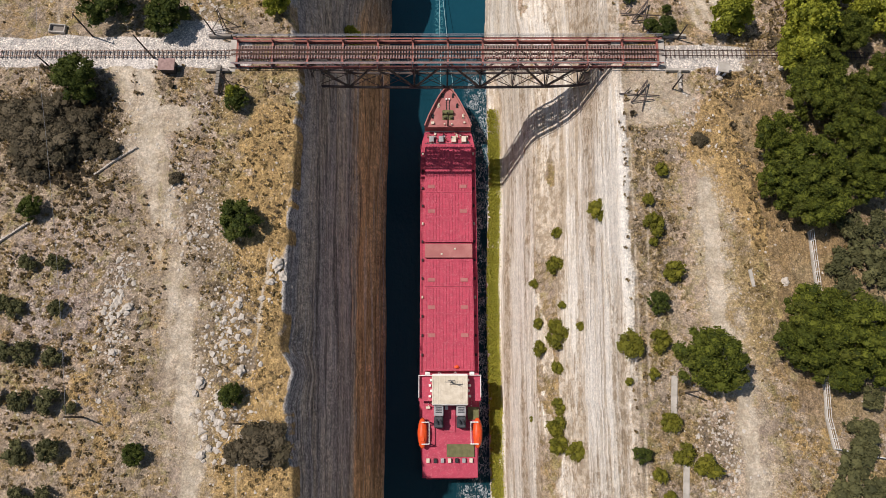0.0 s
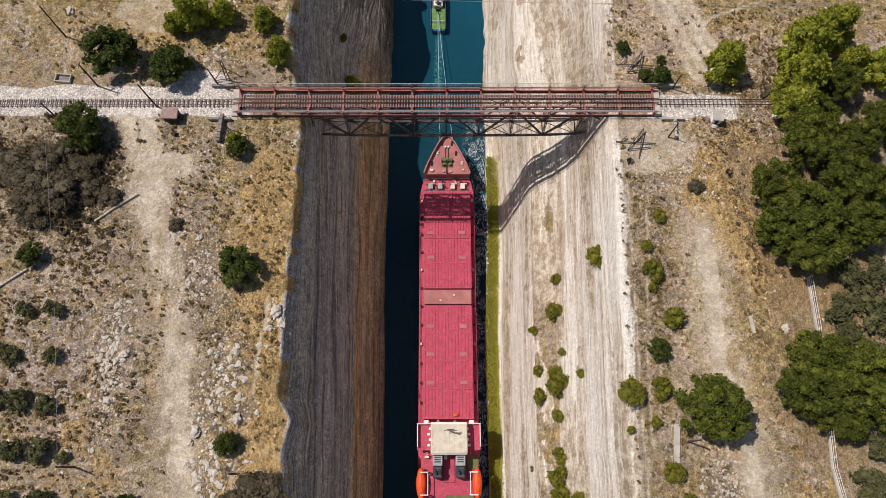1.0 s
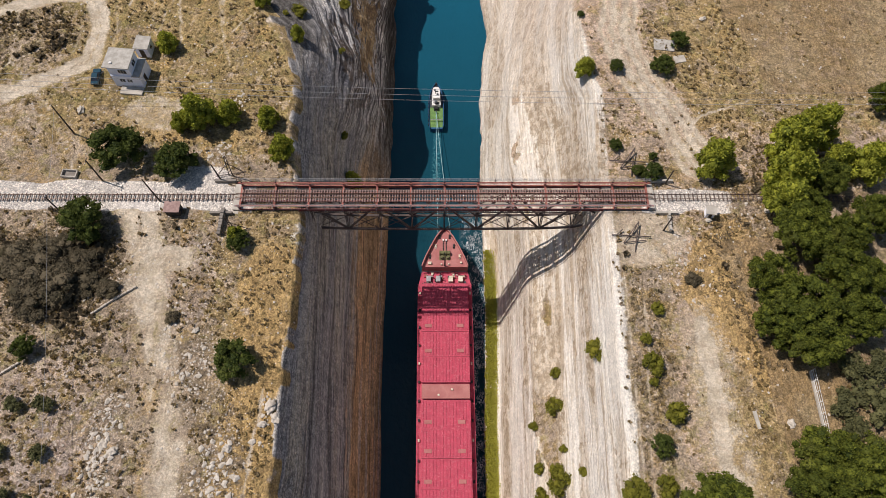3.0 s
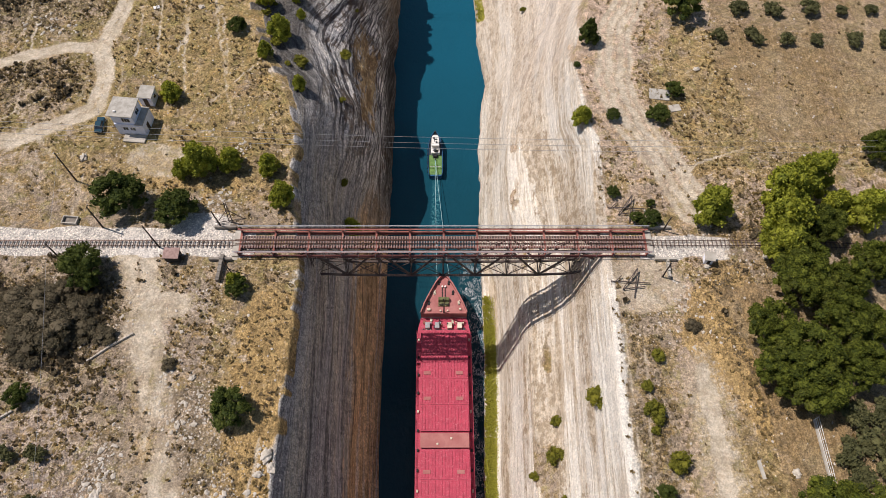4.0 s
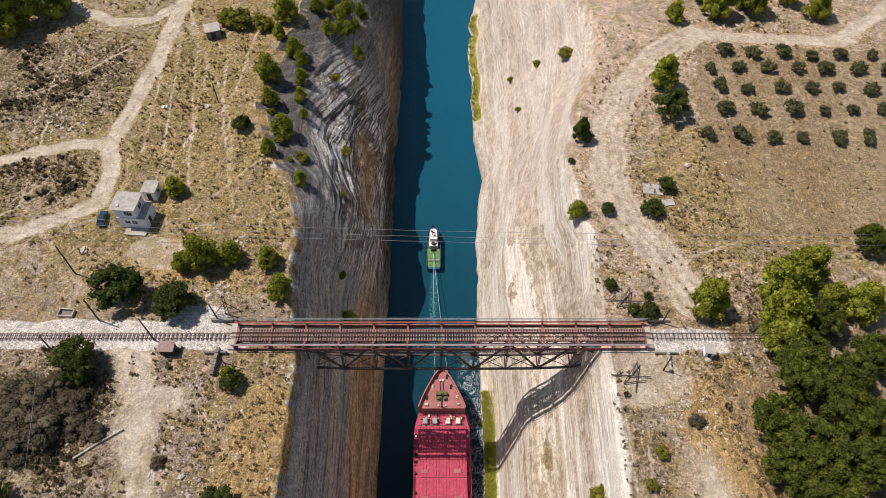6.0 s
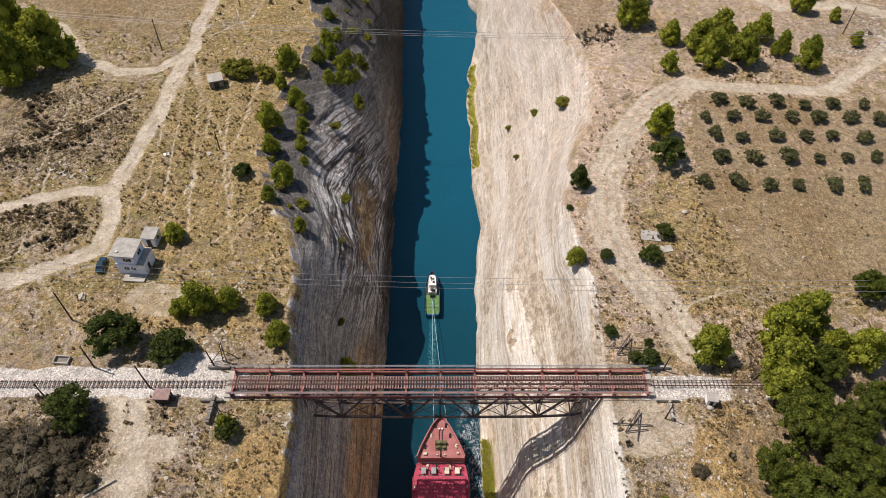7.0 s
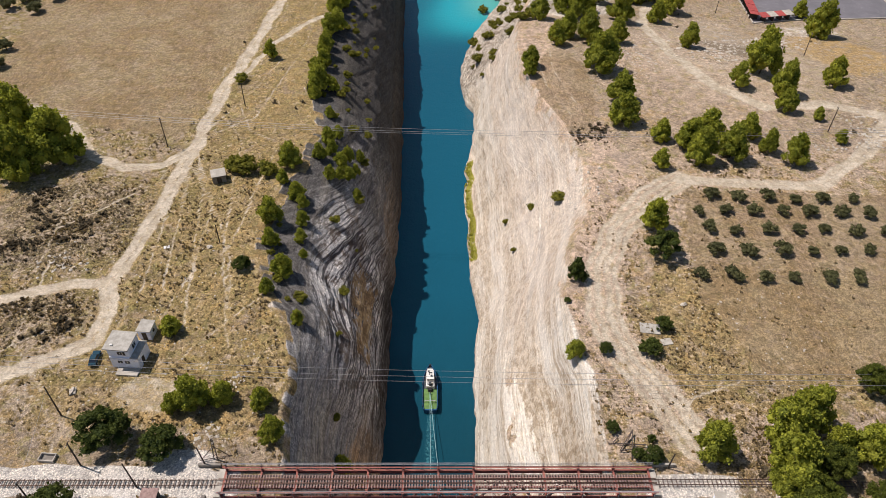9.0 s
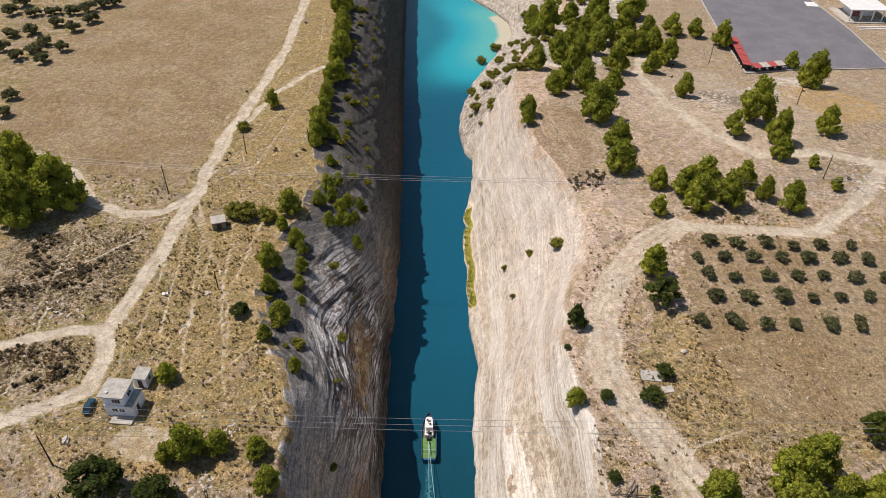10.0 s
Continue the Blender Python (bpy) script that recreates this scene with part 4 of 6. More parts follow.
        way /= np.linalg.norm(way, axis=1)[:, None]
        clad(root, way, leaf * (0.9 + 0.9 * r.rand(len(n))), 0.24)
    return verts, faces


def stem(seed, height, thick, limbs):
    """Tapered trunk, bent a little, with limbs that rise into the crown."""
    r = random.Random(seed)
    bm = bmesh.new()
    p, radius = Vector((0, 0, -0.12)), thick
    knots = []
    for k in range(3):
        q = p + Vector((r.uniform(-0.05, 0.05), r.uniform(-0.05, 0.05), (height + 0.12) / 3))
        rod(bm, p, q, radius, radius * 0.8, 6)
        p, radius = q, radius * 0.8
        knots.append(q)
    for k in range(limbs):
        a = 2 * math.pi * (k + r.random() * 0.6) / limbs
        rod(bm, knots[1 + k % 2], knots[1 + k % 2] + Vector((math.cos(a) * 0.5, math.sin(a) * 0.5, r.uniform(0.2, 0.45))), radius * 0.7, radius * 0.25, 5)
    return bm


KINDS = {}


def breed(key, name, label, category, material, variants, lobes, leaves, leaf, flat, lobe_size, middle, thick=0.05, spire=0.0):
    stock = []
    for k in range(variants):
        seed = 100 * len(KINDS) + k
        crown = cells_mesh("crown", *leafy(seed, lobes, leaves, leaf, flat, lobe_size, spire), material)
        trunk = mesh_of(stem(seed, middle, thick, 5), "trunk", BARK)
        stock.append((trunk, crown))
    KINDS[key] = (name, label, category, stock, middle)


breed("pine", "pine_tree", "light green shaggy pine with a lumpy crown", "tree", PINE, 5, 58, 6500, 0.085, 1.15, 0.21, 0.82, 0.05, 0.9)
breed("big", "pine_tree", "large dark green pine with a dense rounded crown", "tree", foliage("green_needles", (0.225, 0.25, 0.033), (0.045, 0.065, 0.013)), 4, 100, 15000, 0.052, 0.9, 0.155, 0.7, 0.045)
breed("broad", "broadleaf_tree", "dark green broadleaf tree with a full round crown", "tree", PINE_DARK, 4, 60, 5000, 0.08, 0.82, 0.19, 0.62)
breed("cone", "cypress_pine", "dark green conical tree beside a dirt track", "tree", PINE_DARK, 1, 50, 5000, 0.08, 1.15, 0.24, 0.8, 0.05, 0.9)
breed("olive", "olive_tree", "small grey-green olive tree with a loose crown", "tree", OLIVE, 4, 15, 1100, 0.16, 0.75, 0.36, 0.55, 0.07)
breed("bush", "bush", "yellow-green rounded bush on dry ground", "bush", SHRUB, 4, 16, 1100, 0.15, 0.72, 0.36, 0.45, 0.06)
breed("brush", "thicket", "dark brownish dense thicket on dry ground", "bush", foliage("dark_thicket", (0.215, 0.175, 0.11), (0.075, 0.064, 0.038)), 2, 34, 4000, 0.085, 0.5, 0.3, 0.3, 0.05)


def grow(key, spots, group, turn=0.0):
    name, label, category, stock, middle = KINDS[key]
    r = random.Random(len(group) * 7 + len(spots))
    for k, (x, y, size) in enumerate(spots):
        trunk, crown = stock[k % len(stock)]
        wide = size * r.uniform(0.94, 1.06) * (0.9 if key == "big" else 1.0)
        base = tagged(new(name), label, category, group)
        base.matrix_basis = pose(x, y, ground(x, y), 0, 0, r.uniform(0, 360)) @ Matrix.Diagonal((wide, wide * r.uniform(0.9, 1.1), size * r.uniform(0.9, 1.1), 1))
        for kind, data, lift in (("trunk", trunk, 0.0), ("crown", crown, middle)):
            ob = new(kind, data)
            ob.parent, ob.location = base, (0, 0, lift)


grow("broad", [(-66.3, 57.5, 4.6), (-37.8, 54.9, 2.2), (-34.9, 32.3, 3.7), (-33.9, 3.0, 2.2), (-48.5, -6.5, 1.8), (-71.3, 33.8, 2.2), (-63.3, 73.2, 4.9),
               (-51.5, 70.9, 4.4), (45.1, 98.0, 2.4), (49.6, 104.7, 2.0), (54.6, 129.1, 4.6), (35.7, 97.7, 1.6), (-48.3, 121.2, 2.4), (33.7, 77.9, 1.4),
               (41.0, 75.7, 1.0), (40.4, 71.5, 2.2), (37.8, 72.0, 1.5), (36.5, 19.9, 2.0), (32.6, -5.0, 1.6), (29.2, 112.4, 0.8)], "trees by the railway")
grow("brush", [(-27.5, -4.4, 4.2), (-32.0, -6.0, 2.3), (-47.4, 40.2, 1.3), (-73.1, 51.2, 4.0), (-74.2, 46.7, 4.5), (-69.1, 45.8, 4.5), (-65.2, 50.0, 3.0),
               (-71.9, 42.8, 3.5), (-59.8, 45.3, 2.2), (-68.9, 53.9, 2.5), (45.5, 49.6, 1.4), (-63.5, 46.0, 2.6), (-77, 50, 4.0)], "thickets")
grow("pine", [(-49.0, 81.4, 4.4), (-43.2, 82.7, 3.0), (-35.3, 81.8, 3.0), (-31.6, 74.3, 3.1), (-52.5, 80.2, 2.6), (29.1, 97.2, 2.7), (54.8, 140.5, 4.5), (-59.0, 100.8, 2.7), (-38.5, 56.3, 1.8), (51.8, 73.4, 4.8), (66.2, 77.0, 5.2), (72.5, 80.5, 5.0), (66.0, 70.5, 5.2), (63.5, 64.5, 4.6), (81.5, 73.5, 4.8), (76.5, 75.0, 3.6)], "pines near the bridge")
grow("cone", [(32.3, 120.1, 3.0)], "lone tree")
grow("big", [(72.8, 69.6, 4.7), (66.0, 61.8, 5.6), (65.6, 57.4, 6.1), (73.7, 57.6, 5.0), (57.7, 48.5, 5.2), (61.5, 43.0, 6.8),
             (70.4, 49.7, 5.9), (58.0, 40.3, 4.9), (63.2, 37.2, 5.8), (71.6, 41.5, 5.4), (76.1, 49.3, 4.5), (43.4, 10.2, 6.0), (61.3, 17.7, 5.8), (59.0, 13.0, 5.5),
             (67.0, 14.9, 6.9), (64.2, 9.5, 5.5), (71.1, 10.6, 4.6), (88.8, 89.1, 4.1), (80, 62, 5.0)], "pine wood by the railway")
grow("olive", [(-70.6, 24.2, 1.5), (-65.6, 24.3, 1.6), (-71.3, 16.4, 1.5), (-64.6, 16.5, 1.6), (-72.5, 9.5, 1.6), (-68.6, 9.0, 1.8), (-63.9, 8.6, 1.6), (-67.9, 1.5, 2.0),
               (-63.6, 1.3, 1.9), (-60.1, 0.4, 1.1), (-67.4, -6.8, 1.8), (-62.2, -6.3, 2.0), (-66.0, -13.3, 1.6), (-62.0, -13.2, 1.4), (-73, 2, 1.7), (-74, 17, 1.6)], "olive trees in the west grove")
grow("olive", [(67.3, 27.4, 2.5), (72.2, 28.9, 2.9), (73.8, 25.1, 2.4), (69.9, 33.9, 2.7), (74.3, 34.0, 2.7), (68.3, 23.0, 2.4), (72.9, 19.7, 1.9), (70.0, 4.7, 2.2),
               (68.2, -1.6, 2.6), (66.3, -5.1, 3.1), (64.5, -10.5, 2.7), (69.4, -10.4, 2.7)], "trees behind the fence")
grow("bush", [(28.5, 38.0, 2.1), (22.8, 36.8, 1.1), (22.5, 29.9, 1.7), (18.9, 26.9, 1.2), (19.3, 18.7, 1.2), (22.2, 18.1, 1.6), (22.8, 15.6, 2.2), (19.3, 13.4, 1.8),
              (22.6, 10.0, 1.2), (26.3, 17.5, 0.9), (22.5, 2.7, 1.4), (22.2, -0.6, 2.1), (22.4, -4.5, 1.9), (25.2, -5.2, 1.9), (18.3, 0.3, 0.5), (23.7, 22.0, 0.9)], "bushes on the pale slope")
grow("bush", [(38.4, 43.5, 1.2), (35.8, 38.0, 1.1), (36.2, 33.3, 1.9), (36.1, 30.4, 1.0), (39.4, 25.0, 1.9), (31.5, 12.5, 2.2), (36.3, 13.4, 1.9), (35.2, 7.7, 1.0),
              (31.1, 6.5, 0.7), (37.6, 0.2, 1.7), (39.3, -4.6, 1.6), (43.3, -6.7, 2.3), (35.3, -8.1, 1.3), (36.9, -11.4, 1.1)], "bushes along the cliff top")
for row_y, first, count in ((152.6, 73.3, 6), (146.2, 67.5, 7), (138.9, 68.8, 7), (131.0, 69.4, 6), (121.2, 62.4, 8)):
    r = random.Random(count + int(row_y))
    grow("olive", [(first + 7.7 * k + r.uniform(-0.6, 0.6), row_y + r.uniform(-0.6, 0.6), r.uniform(1.5, 2.1)) for k in range(count)], "olive trees in the east orchard")
grow("pine", [(65.5, 181.6, 3.8), (73.1, 177.9, 4.8), (81.0, 185.0, 4.9), (75.0, 170.9, 5.3), (84.1, 172.6, 6.0), (92.7, 183.9, 4.2), (96.8, 176.7, 3.7), (102.4, 171.4, 4.7),
              (62.3, 167.1, 3.3), (109.8, 225.1, 7.6), (113.2, 211.3, 5.7), (99.5, 215.9, 4.7), (110.6, 200.7, 4.1), (132.8, 218.0, 5.1), (91.6, 249.3, 4.3),
              (119.1, 195.5, 2.0), (120.7, 182.1, 2.3), (56.1, 191.8, 5.4), (57.5, 205.2, 5.6), (54.2, 225.9, 7.2), (52.7, 248.7, 6.0)], "pines by the orchard track")
grow("pine", [(40.6, 245.7, 4.3), (29.5, 227.1, 3.6), (28.4, 221.0, 3.2), (48.0, 330.2, 7.6), (46.7, 287.0, 6.0), (54.3, 281.0, 5.9), (36.7, 272.0, 4.6), (72.5, 315.5, 7.3),
              (70.6, 278.3, 6.6), (81.4, 306.3, 5.6), (93.8, 309.1, 5.7), (109.1, 333.7, 5.5), (119.6, 331.8, 4.9), (128.8, 320.1, 5.8), (153.5, 297.6, 3.8),
              (153.4, 275.7, 7.6), (77.1, 356.3, 6.9), (94.6, 358.3, 8.1), (61.6, 347.7, 6.2), (45.8, 253.4, 4.8), (63.9, 250.1, 4.8), (66, 300, 5), (58, 315, 5), (86, 335, 6), (72, 335, 6)], "pines on the headland")
grow("pine", [(-126.0, 176.4, 7.6), (-110.5, 164.6, 8.1), (-118.0, 156.5, 7.5), (-62.7, 229.5, 3.5), (-44.3, 163.8, 4.0), (-44.9, 155.9, 2.2)], "pines west of the canal")
grow("bush", [(-69.1, 211.6, 2.3), (-59.6, 161.5, 2.9), (-55.5, 161.4, 3.2), (-50.4, 160.2, 3.2)], "hedge by the shed")
grow("pine", [(-51.8, 326.0, 4.8), (-46.6, 304.4, 5.1), (-44.0, 277.7, 5.2), (-42.5, 254.3, 4.4), (-43.6, 233.8, 3.7), (-43.2, 214.9, 3.1), (-42.8, 201.9, 2.6), (-38.3, 210.6, 2.5),
              (-37.0, 192.8, 2.2), (-44.8, 139.0, 3.8), (-43.3, 130.4, 2.8), (-38.6, 120.8, 3.3), (-40.8, 113.6, 2.1), (-35.1, 128.5, 1.5), (-32.5, 105.6, 2.0),
              (-33.7, 173.7, 2.4), (-31.1, 171.2, 2.8), (-26.5, 180.6, 2.2), (-32.9, 161.7, 2.3), (-28.4, 167.4, 2.4), (-35.5, 178.5, 2.6), (-33.0, 183.0, 2.2), (-29.6, 176.0, 2.5), (-30.4, 164.5, 2.0), (-27.0, 172.5, 1.9), (-36.8, 169.5, 2.6), (-25.6, 162.0, 1.7), (-38.4, 147.5, 2.2), (-37.2, 141.0, 2.4), (-36.4, 134.0, 2.0), (-40.2, 150.5, 2.8)], "pines on the west cliff")
r = random.Random(5)
grow("pine", [(edge_left(np.array([y]))[0] + r.uniform(0.5, 3.5), y, r.uniform(2.0, 4.2)) for y in np.arange(205, 345, 5.0)], "pines on the west cliff")
grow("olive", [(-199.5, 314.6, 3.4), (-188.4, 313.0, 3.3), (-179.8, 292.1, 3.2), (-173.4, 302.3, 3.3), (-171.8, 316.3, 3.4), (-186.6, 288.6, 3.1), (-168.4, 280.4, 3.1),
               (-158.9, 275.1, 3.0), (-161.8, 263.7, 2.9), (-173.1, 265.9, 3.0), (-182.8, 273.8, 3.0), (-167.0, 320.2, 3.4), (-163.0, 326.4, 3.5), (-180.7, 315.7, 3.4),
               (-199.2, 324.8, 3.4), (-163.3, 296.3, 3.2), (-160.1, 306.4, 3.3), (-169.5, 272.8, 3.0), (-158.0, 231.0, 2.7), (-154.6, 218.3, 2.6), (-158.6, 329.0, 3.5)], "far olive grove")
grow("bush", [(34.1, 163.7, 2.1), (27.1, 169.8, 1.6), (20.3, 174.4, 1.2), (21.6, 157.3, 1.0), (18.8, 372.1, 3.0), (12.7, 322.3, 3.0), (19.4, 280.7, 1.9), (23.9, 310.8, 2.4), (28.0, 390.3, 3.3)], "bushes on the far slope")
grow("bush", [(-23.5, 92.0, 1.0)], "bush on the cliff by the bridge")
grow("pine", [(-21.4, 82.5, 2.7)], "pine on the cliff by the bridge")
r = random.Random(15)
shrubs = []
for _ in range(70):
    y = r.uniform(108, 340)
    x0, x1 = edge_left(np.array([y]))[0], foot_left(np.array([y]))[0]
    shrubs.append((x0 + (x1 - x0) * r.uniform(0.1, 0.72), y, r.uniform(0.6, 1.7)))
grow("bush", shrubs, "shrubs on the west cliff")
shrubs = []
for _ in range(120):
    y = r.uniform(268, 430)
    x0, x1 = foot_right(np.array([y]))[0], edge_right(np.array([y]))[0]
    shrubs.append((x0 + (x1 - x0) * r.uniform(0.15, 1.2) + 1, y, r.uniform(0.8, 2.6)))
grow("bush", shrubs, "shrubs on the headland")
r = random.Random(16)
grow("pine", [(r.uniform(46, 100), r.uniform(262, 400), r.uniform(3, 6)) for _ in range(28)], "pines on the headland")

# ---- railway bridge ----
BRIDGE = pose(0.1, 65.65, 0, 0, 0, 1.43)
PANEL, COUNT, HALF, TRUSS = 6.47, 12, 2.5, 1.55


def chord_z(x):
    """Height of the lower chord: level in the middle, rising to the bearings."""
    return 32.8 + float(np.interp(abs(x), (0, 18, 26, 30.6, 37, 39), (0, 0.1, 0.8, 2.8, 7.8, 9.2)))


def railway_bridge():
    bridge = thing("railway_bridge", "rusty red steel truss railway bridge across the canal", "bridge", BRIDGE)
    ends = PANEL * COUNT / 2
    xs = [-ends + PANEL * k for k in range(COUNT + 1)]
    for side in (-1, 1):
        # open parapet girder along the edge of the deck
        y = side * HALF
        bm = bmesh.new()
        box(bm, (0, y, 42.72), (2 * ends + 1.4, 0.5, 0.07))
        box(bm, (0, y, 42.98), (2 * ends + 1.4, 0.07, 0.5))
        box(bm, (0, y + 0.12 * side, 43.22), (2 * ends + 1.4, 0.3, 0.05))
        part("edge_girder", bm, RUST, bridge)
        bm = bmesh.new()
        box(bm, (0, y, 44.42), (2 * ends + 1.4, 0.34, 0.06))
        box(bm, (0, y, 44.3), (2 * ends + 1.4, 0.06, 0.26))
        part("top_rail", bm, RUST, bridge)
        for k in range(COUNT + 1):
            bm = bmesh.new()
            box(bm, (xs[k], y, 43.6), (0.3, 0.14, 1.7))
            bar(bm, (xs[k], y - side * 0.9, 43.1), (xs[k], y, 44.3), 0.14, 0.12)
            box(bm, (xs[k], y, 44.36), (0.5, 0.5, 0.12))
            part("girder_post", bm, RUST, bridge)
        y = side * TRUSS
        bm = bmesh.new()
        box(bm, (0, y, 43.0), (2 * ends, 0.4, 0.3))
        part("upper_chord", bm, DARK_STEEL, bridge)
        for a, b in zip(xs, xs[1:]):
            low = bmesh.new()
            bar(low, (a, y, chord_z(a)), (b, y, chord_z(b)), 0.42, 0.32)
            part("lower_chord", low, DARK_STEEL, bridge)
        for k, x in enumerate(xs):
            bm = bmesh.new()
            bar(bm, (x - 0.12, y, chord_z(x)), (x - 0.12, y, 43.2), 0.07, 0.3)
            bar(bm, (x + 0.12, y, chord_z(x)), (x + 0.12, y, 43.2), 0.07, 0.3)
            for j in range(5):
                z = chord_z(x) + (43.2 - chord_z(x)) * (j + 0.5) / 5
                box(bm, (x, y, z), (0.24, 0.2, 0.05))
            box(bm, (x, y, chord_z(x)), (0.9, 0.12, 0.6))
            part("post", bm, DARK_STEEL, bridge)
        for k in range(COUNT):
            a, b = xs[k], xs[k + 1]
            up = k % 2 == 0
            bm = bmesh.new()
            p, q = ((a, y, 43.1), (b, y, chord_z(b))) if up else ((a, y, chord_z(a)), (b, y, 43.1))
            bar(bm, p, q, 0.36, 0.26)
            part("diagonal", bm, DARK_STEEL, bridge)
            bm = bmesh.new()
            p, q = ((b, y, 43.1), (a, y, chord_z(a))) if up else ((b, y, chord_z(b)), (a, y, 43.1))
            if 1 < k < COUNT - 2:
                bar(bm, p, q, 0.07, 0.07)
                part("tie_rod", bm, DARK_STEEL, bridge)
            else:
                bm.free()
        bm = bmesh.new()
        ry = side * HALF + (0.3 if side > 0 else -0.35)
        bar(bm, (-ends - 0.7, ry, 45.3), (ends + 0.7, ry, 45.3), 0.1, 0.08)
        bar(bm, (-ends - 0.7, ry, 44.85), (ends + 0.7, ry, 44.85), 0.05, 0.05)
        part("handrail", bm, GREY, bridge, "grey steel handrail")
        for k in range(COUNT * 2 + 1):
            bm = bmesh.new()
            x = -ends + PANEL * k / 2
            bar(bm, (x, ry, 43.2), (x, ry, 45.32), 0.07, 0.07)
            part("rail_post", bm, GREY, bridge)
    for x in xs:
        bm = bmesh.new()
        box(bm, (x, 0, 43.62), (0.36, 2 * HALF + 0.4, 0.05))
        box(bm, (x, 0, 43.3), (0.06, 2 * HALF, 0.6))
        box(bm, (x, 0, 43.0), (0.3, 2 * HALF, 0.05))
        part("cross_beam", bm, RUST, bridge)
        bm = bmesh.new()
        bar(bm, (x, -TRUSS, chord_z(x)), (x, TRUSS, chord_z(x)), 0.22, 0.2)
        bar(bm, (x, -TRUSS, chord_z(x)), (x, TRUSS, 43.0), 0.1, 0.1)
        bar(bm, (x, TRUSS, chord_z(x)), (x, -TRUSS, 43.0), 0.1, 0.1)
        part("sway_frame", bm, DARK_STEEL, bridge)
    for a, b in zip(xs, xs[1:]):
        for s, z, w in ((-1, 43.15, 0.16), (1, 43.13, 0.16), (-1, None, 0.13), (1, None, 0.13)):
            bm = bmesh.new()
            za, zb = (z, z) if z else (chord_z(a) + 0.02 * s, chord_z(b) + 0.02 * s)
            bar(bm, (a, s * TRUSS, za), (b, -s * TRUSS, zb), w, 0.1)
            part("wind_brace", bm, DARK_STEEL, bridge)
    for y in (-0.85, 0.85):
        bm = bmesh.new()
        box(bm, (0, y, 43.2), (2 * ends, 0.24, 0.5))
        part("stringer", bm, RUST, bridge)
    # inspection walk under the deck
    bm = bmesh.new()
    for y in (0.0, 0.6):
        bar(bm, (-27, y, 37.0), (27, y, 37.0), 0.14, 0.2)
    for k in range(110):
        box(bm, (-27 + 0.49 * k, 0.3, 37.13), (0.22, 0.7, 0.05))
    part("inspection_walk", bm, DARK_STEEL, bridge, "narrow steel inspection walk under the deck")
    bm = bmesh.new()
    box(bm, (0, 0.0, 0.0), (0.22, 2.6, 0.16), bevel=0.02)
    plank = mesh_of(bm, "sleeper", SLEEPER)
    r = random.Random(2)
    total = int(2 * ends / 0.52)
    for k in range(total):
        ob = new("sleeper", plank)
        ob.parent = bridge
        ob.matrix_basis = pose(-ends + 0.52 * (k + 0.5) + r.uniform(-0.03, 0.03), r.uniform(-0.06, 0.06), 43.74, 0, 0, r.uniform(-1.5, 1.5))
    for y in (-0.5, -0.3, 0.3, 0.5):
        bm = bmesh.new()
        bar(bm, (-ends - 1, y, 43.9), (ends + 1, y, 43.9), 0.075 if abs(y) > 0.4 else 0.06, 0.15)
        part("rail", bm, RAIL_STEEL, bridge)
    return bridge


railway_bridge()


def abutment(x, side):
    ob = thing("abutment", "weathered stone and concrete bridge abutment" if side > 0 else "dark old masonry bridge abutment", "abutment", BRIDGE)
    bm = bmesh.new()
    box(bm, (x + side * 2.2, 0, 38.6), (3.6, 7.4, 8.6), bevel=0.1)
    part("pier", bm, CONCRETE if side > 0 else MASONRY, ob)
    bm = bmesh.new()
    box(bm, (x + side * 0.9, 0, 42.75), (1.2, 7.0, 0.5), bevel=0.05)
    part("bearing_shelf", bm, CONCRETE, ob)
    bm = bmesh.new()
    box(bm, (x + side * 0.75, 0, 43.15), (1.3, 5.6, 0.55), bevel=0.05)
    part("ballast_wall", bm, CONCRETE, ob)
    for y in (-3.5, 3.5):
        bm = bmesh.new()
        box(bm, (x + side * 3.4, y, 42.2), (4.2, 0.45, 3.2), bevel=0.05)
        part("wing_wall", bm, CONCRETE if side > 0 else MASONRY, ob)


abutment(-38.8, -1)
abutment(38.8, 1)


def railway_line(name, x0, x1, label):
    """Track on ballast, straight on from the bridge."""
    line = thing(name, label, "railway track", BRIDGE, kind="structure")
    r = random.Random(int(abs(x0)))
    bm = bmesh.new()
    box(bm, (0, 0, 0), (0.18, 1.7, 0.14), bevel=0.02)
    plank = mesh_of(bm, "sleeper", OLD_SLEEPER)
    k = x0
    bend = lambda x: -0.0009 * max(0.0, x - 55) ** 2 * 1.2
    while k < x1:
        ob = new("sleeper", plank)
        ob.parent = line
        ob.matrix_basis = pose(k, bend(k) + r.uniform(-0.05, 0.05), 43.30, 0, 0, r.uniform(-2, 2))
        k += 0.82
    for y in (-0.5, 0.5):
        bm = bmesh.new()
        steps = 24
        for j in range(steps):
            a, b = x0 + (x1 - x0) * j / steps, x0 + (x1 - x0) * (j + 1) / steps
            bar(bm, (a, y + bend(a), 43.47), (b, y + bend(b), 43.47), 0.08, 0.15)
        part("rail", bm, RAIL_STEEL, line)


railway_line("railway_track", -170.0, -39.6, "single track on pale ballast west of the bridge")
railway_line("railway_track", 39.6, 130.0, "single track curving into the pine wood")

# ---- the red freighter under tow ----
def plan(points):
    """Mirror a half outline (x, y), bow first, into a closed counter-clockwise one."""
    return [(-x, y) for x, y in points] + [(x, y) for x, y in points[::-1] if x > 0.001]


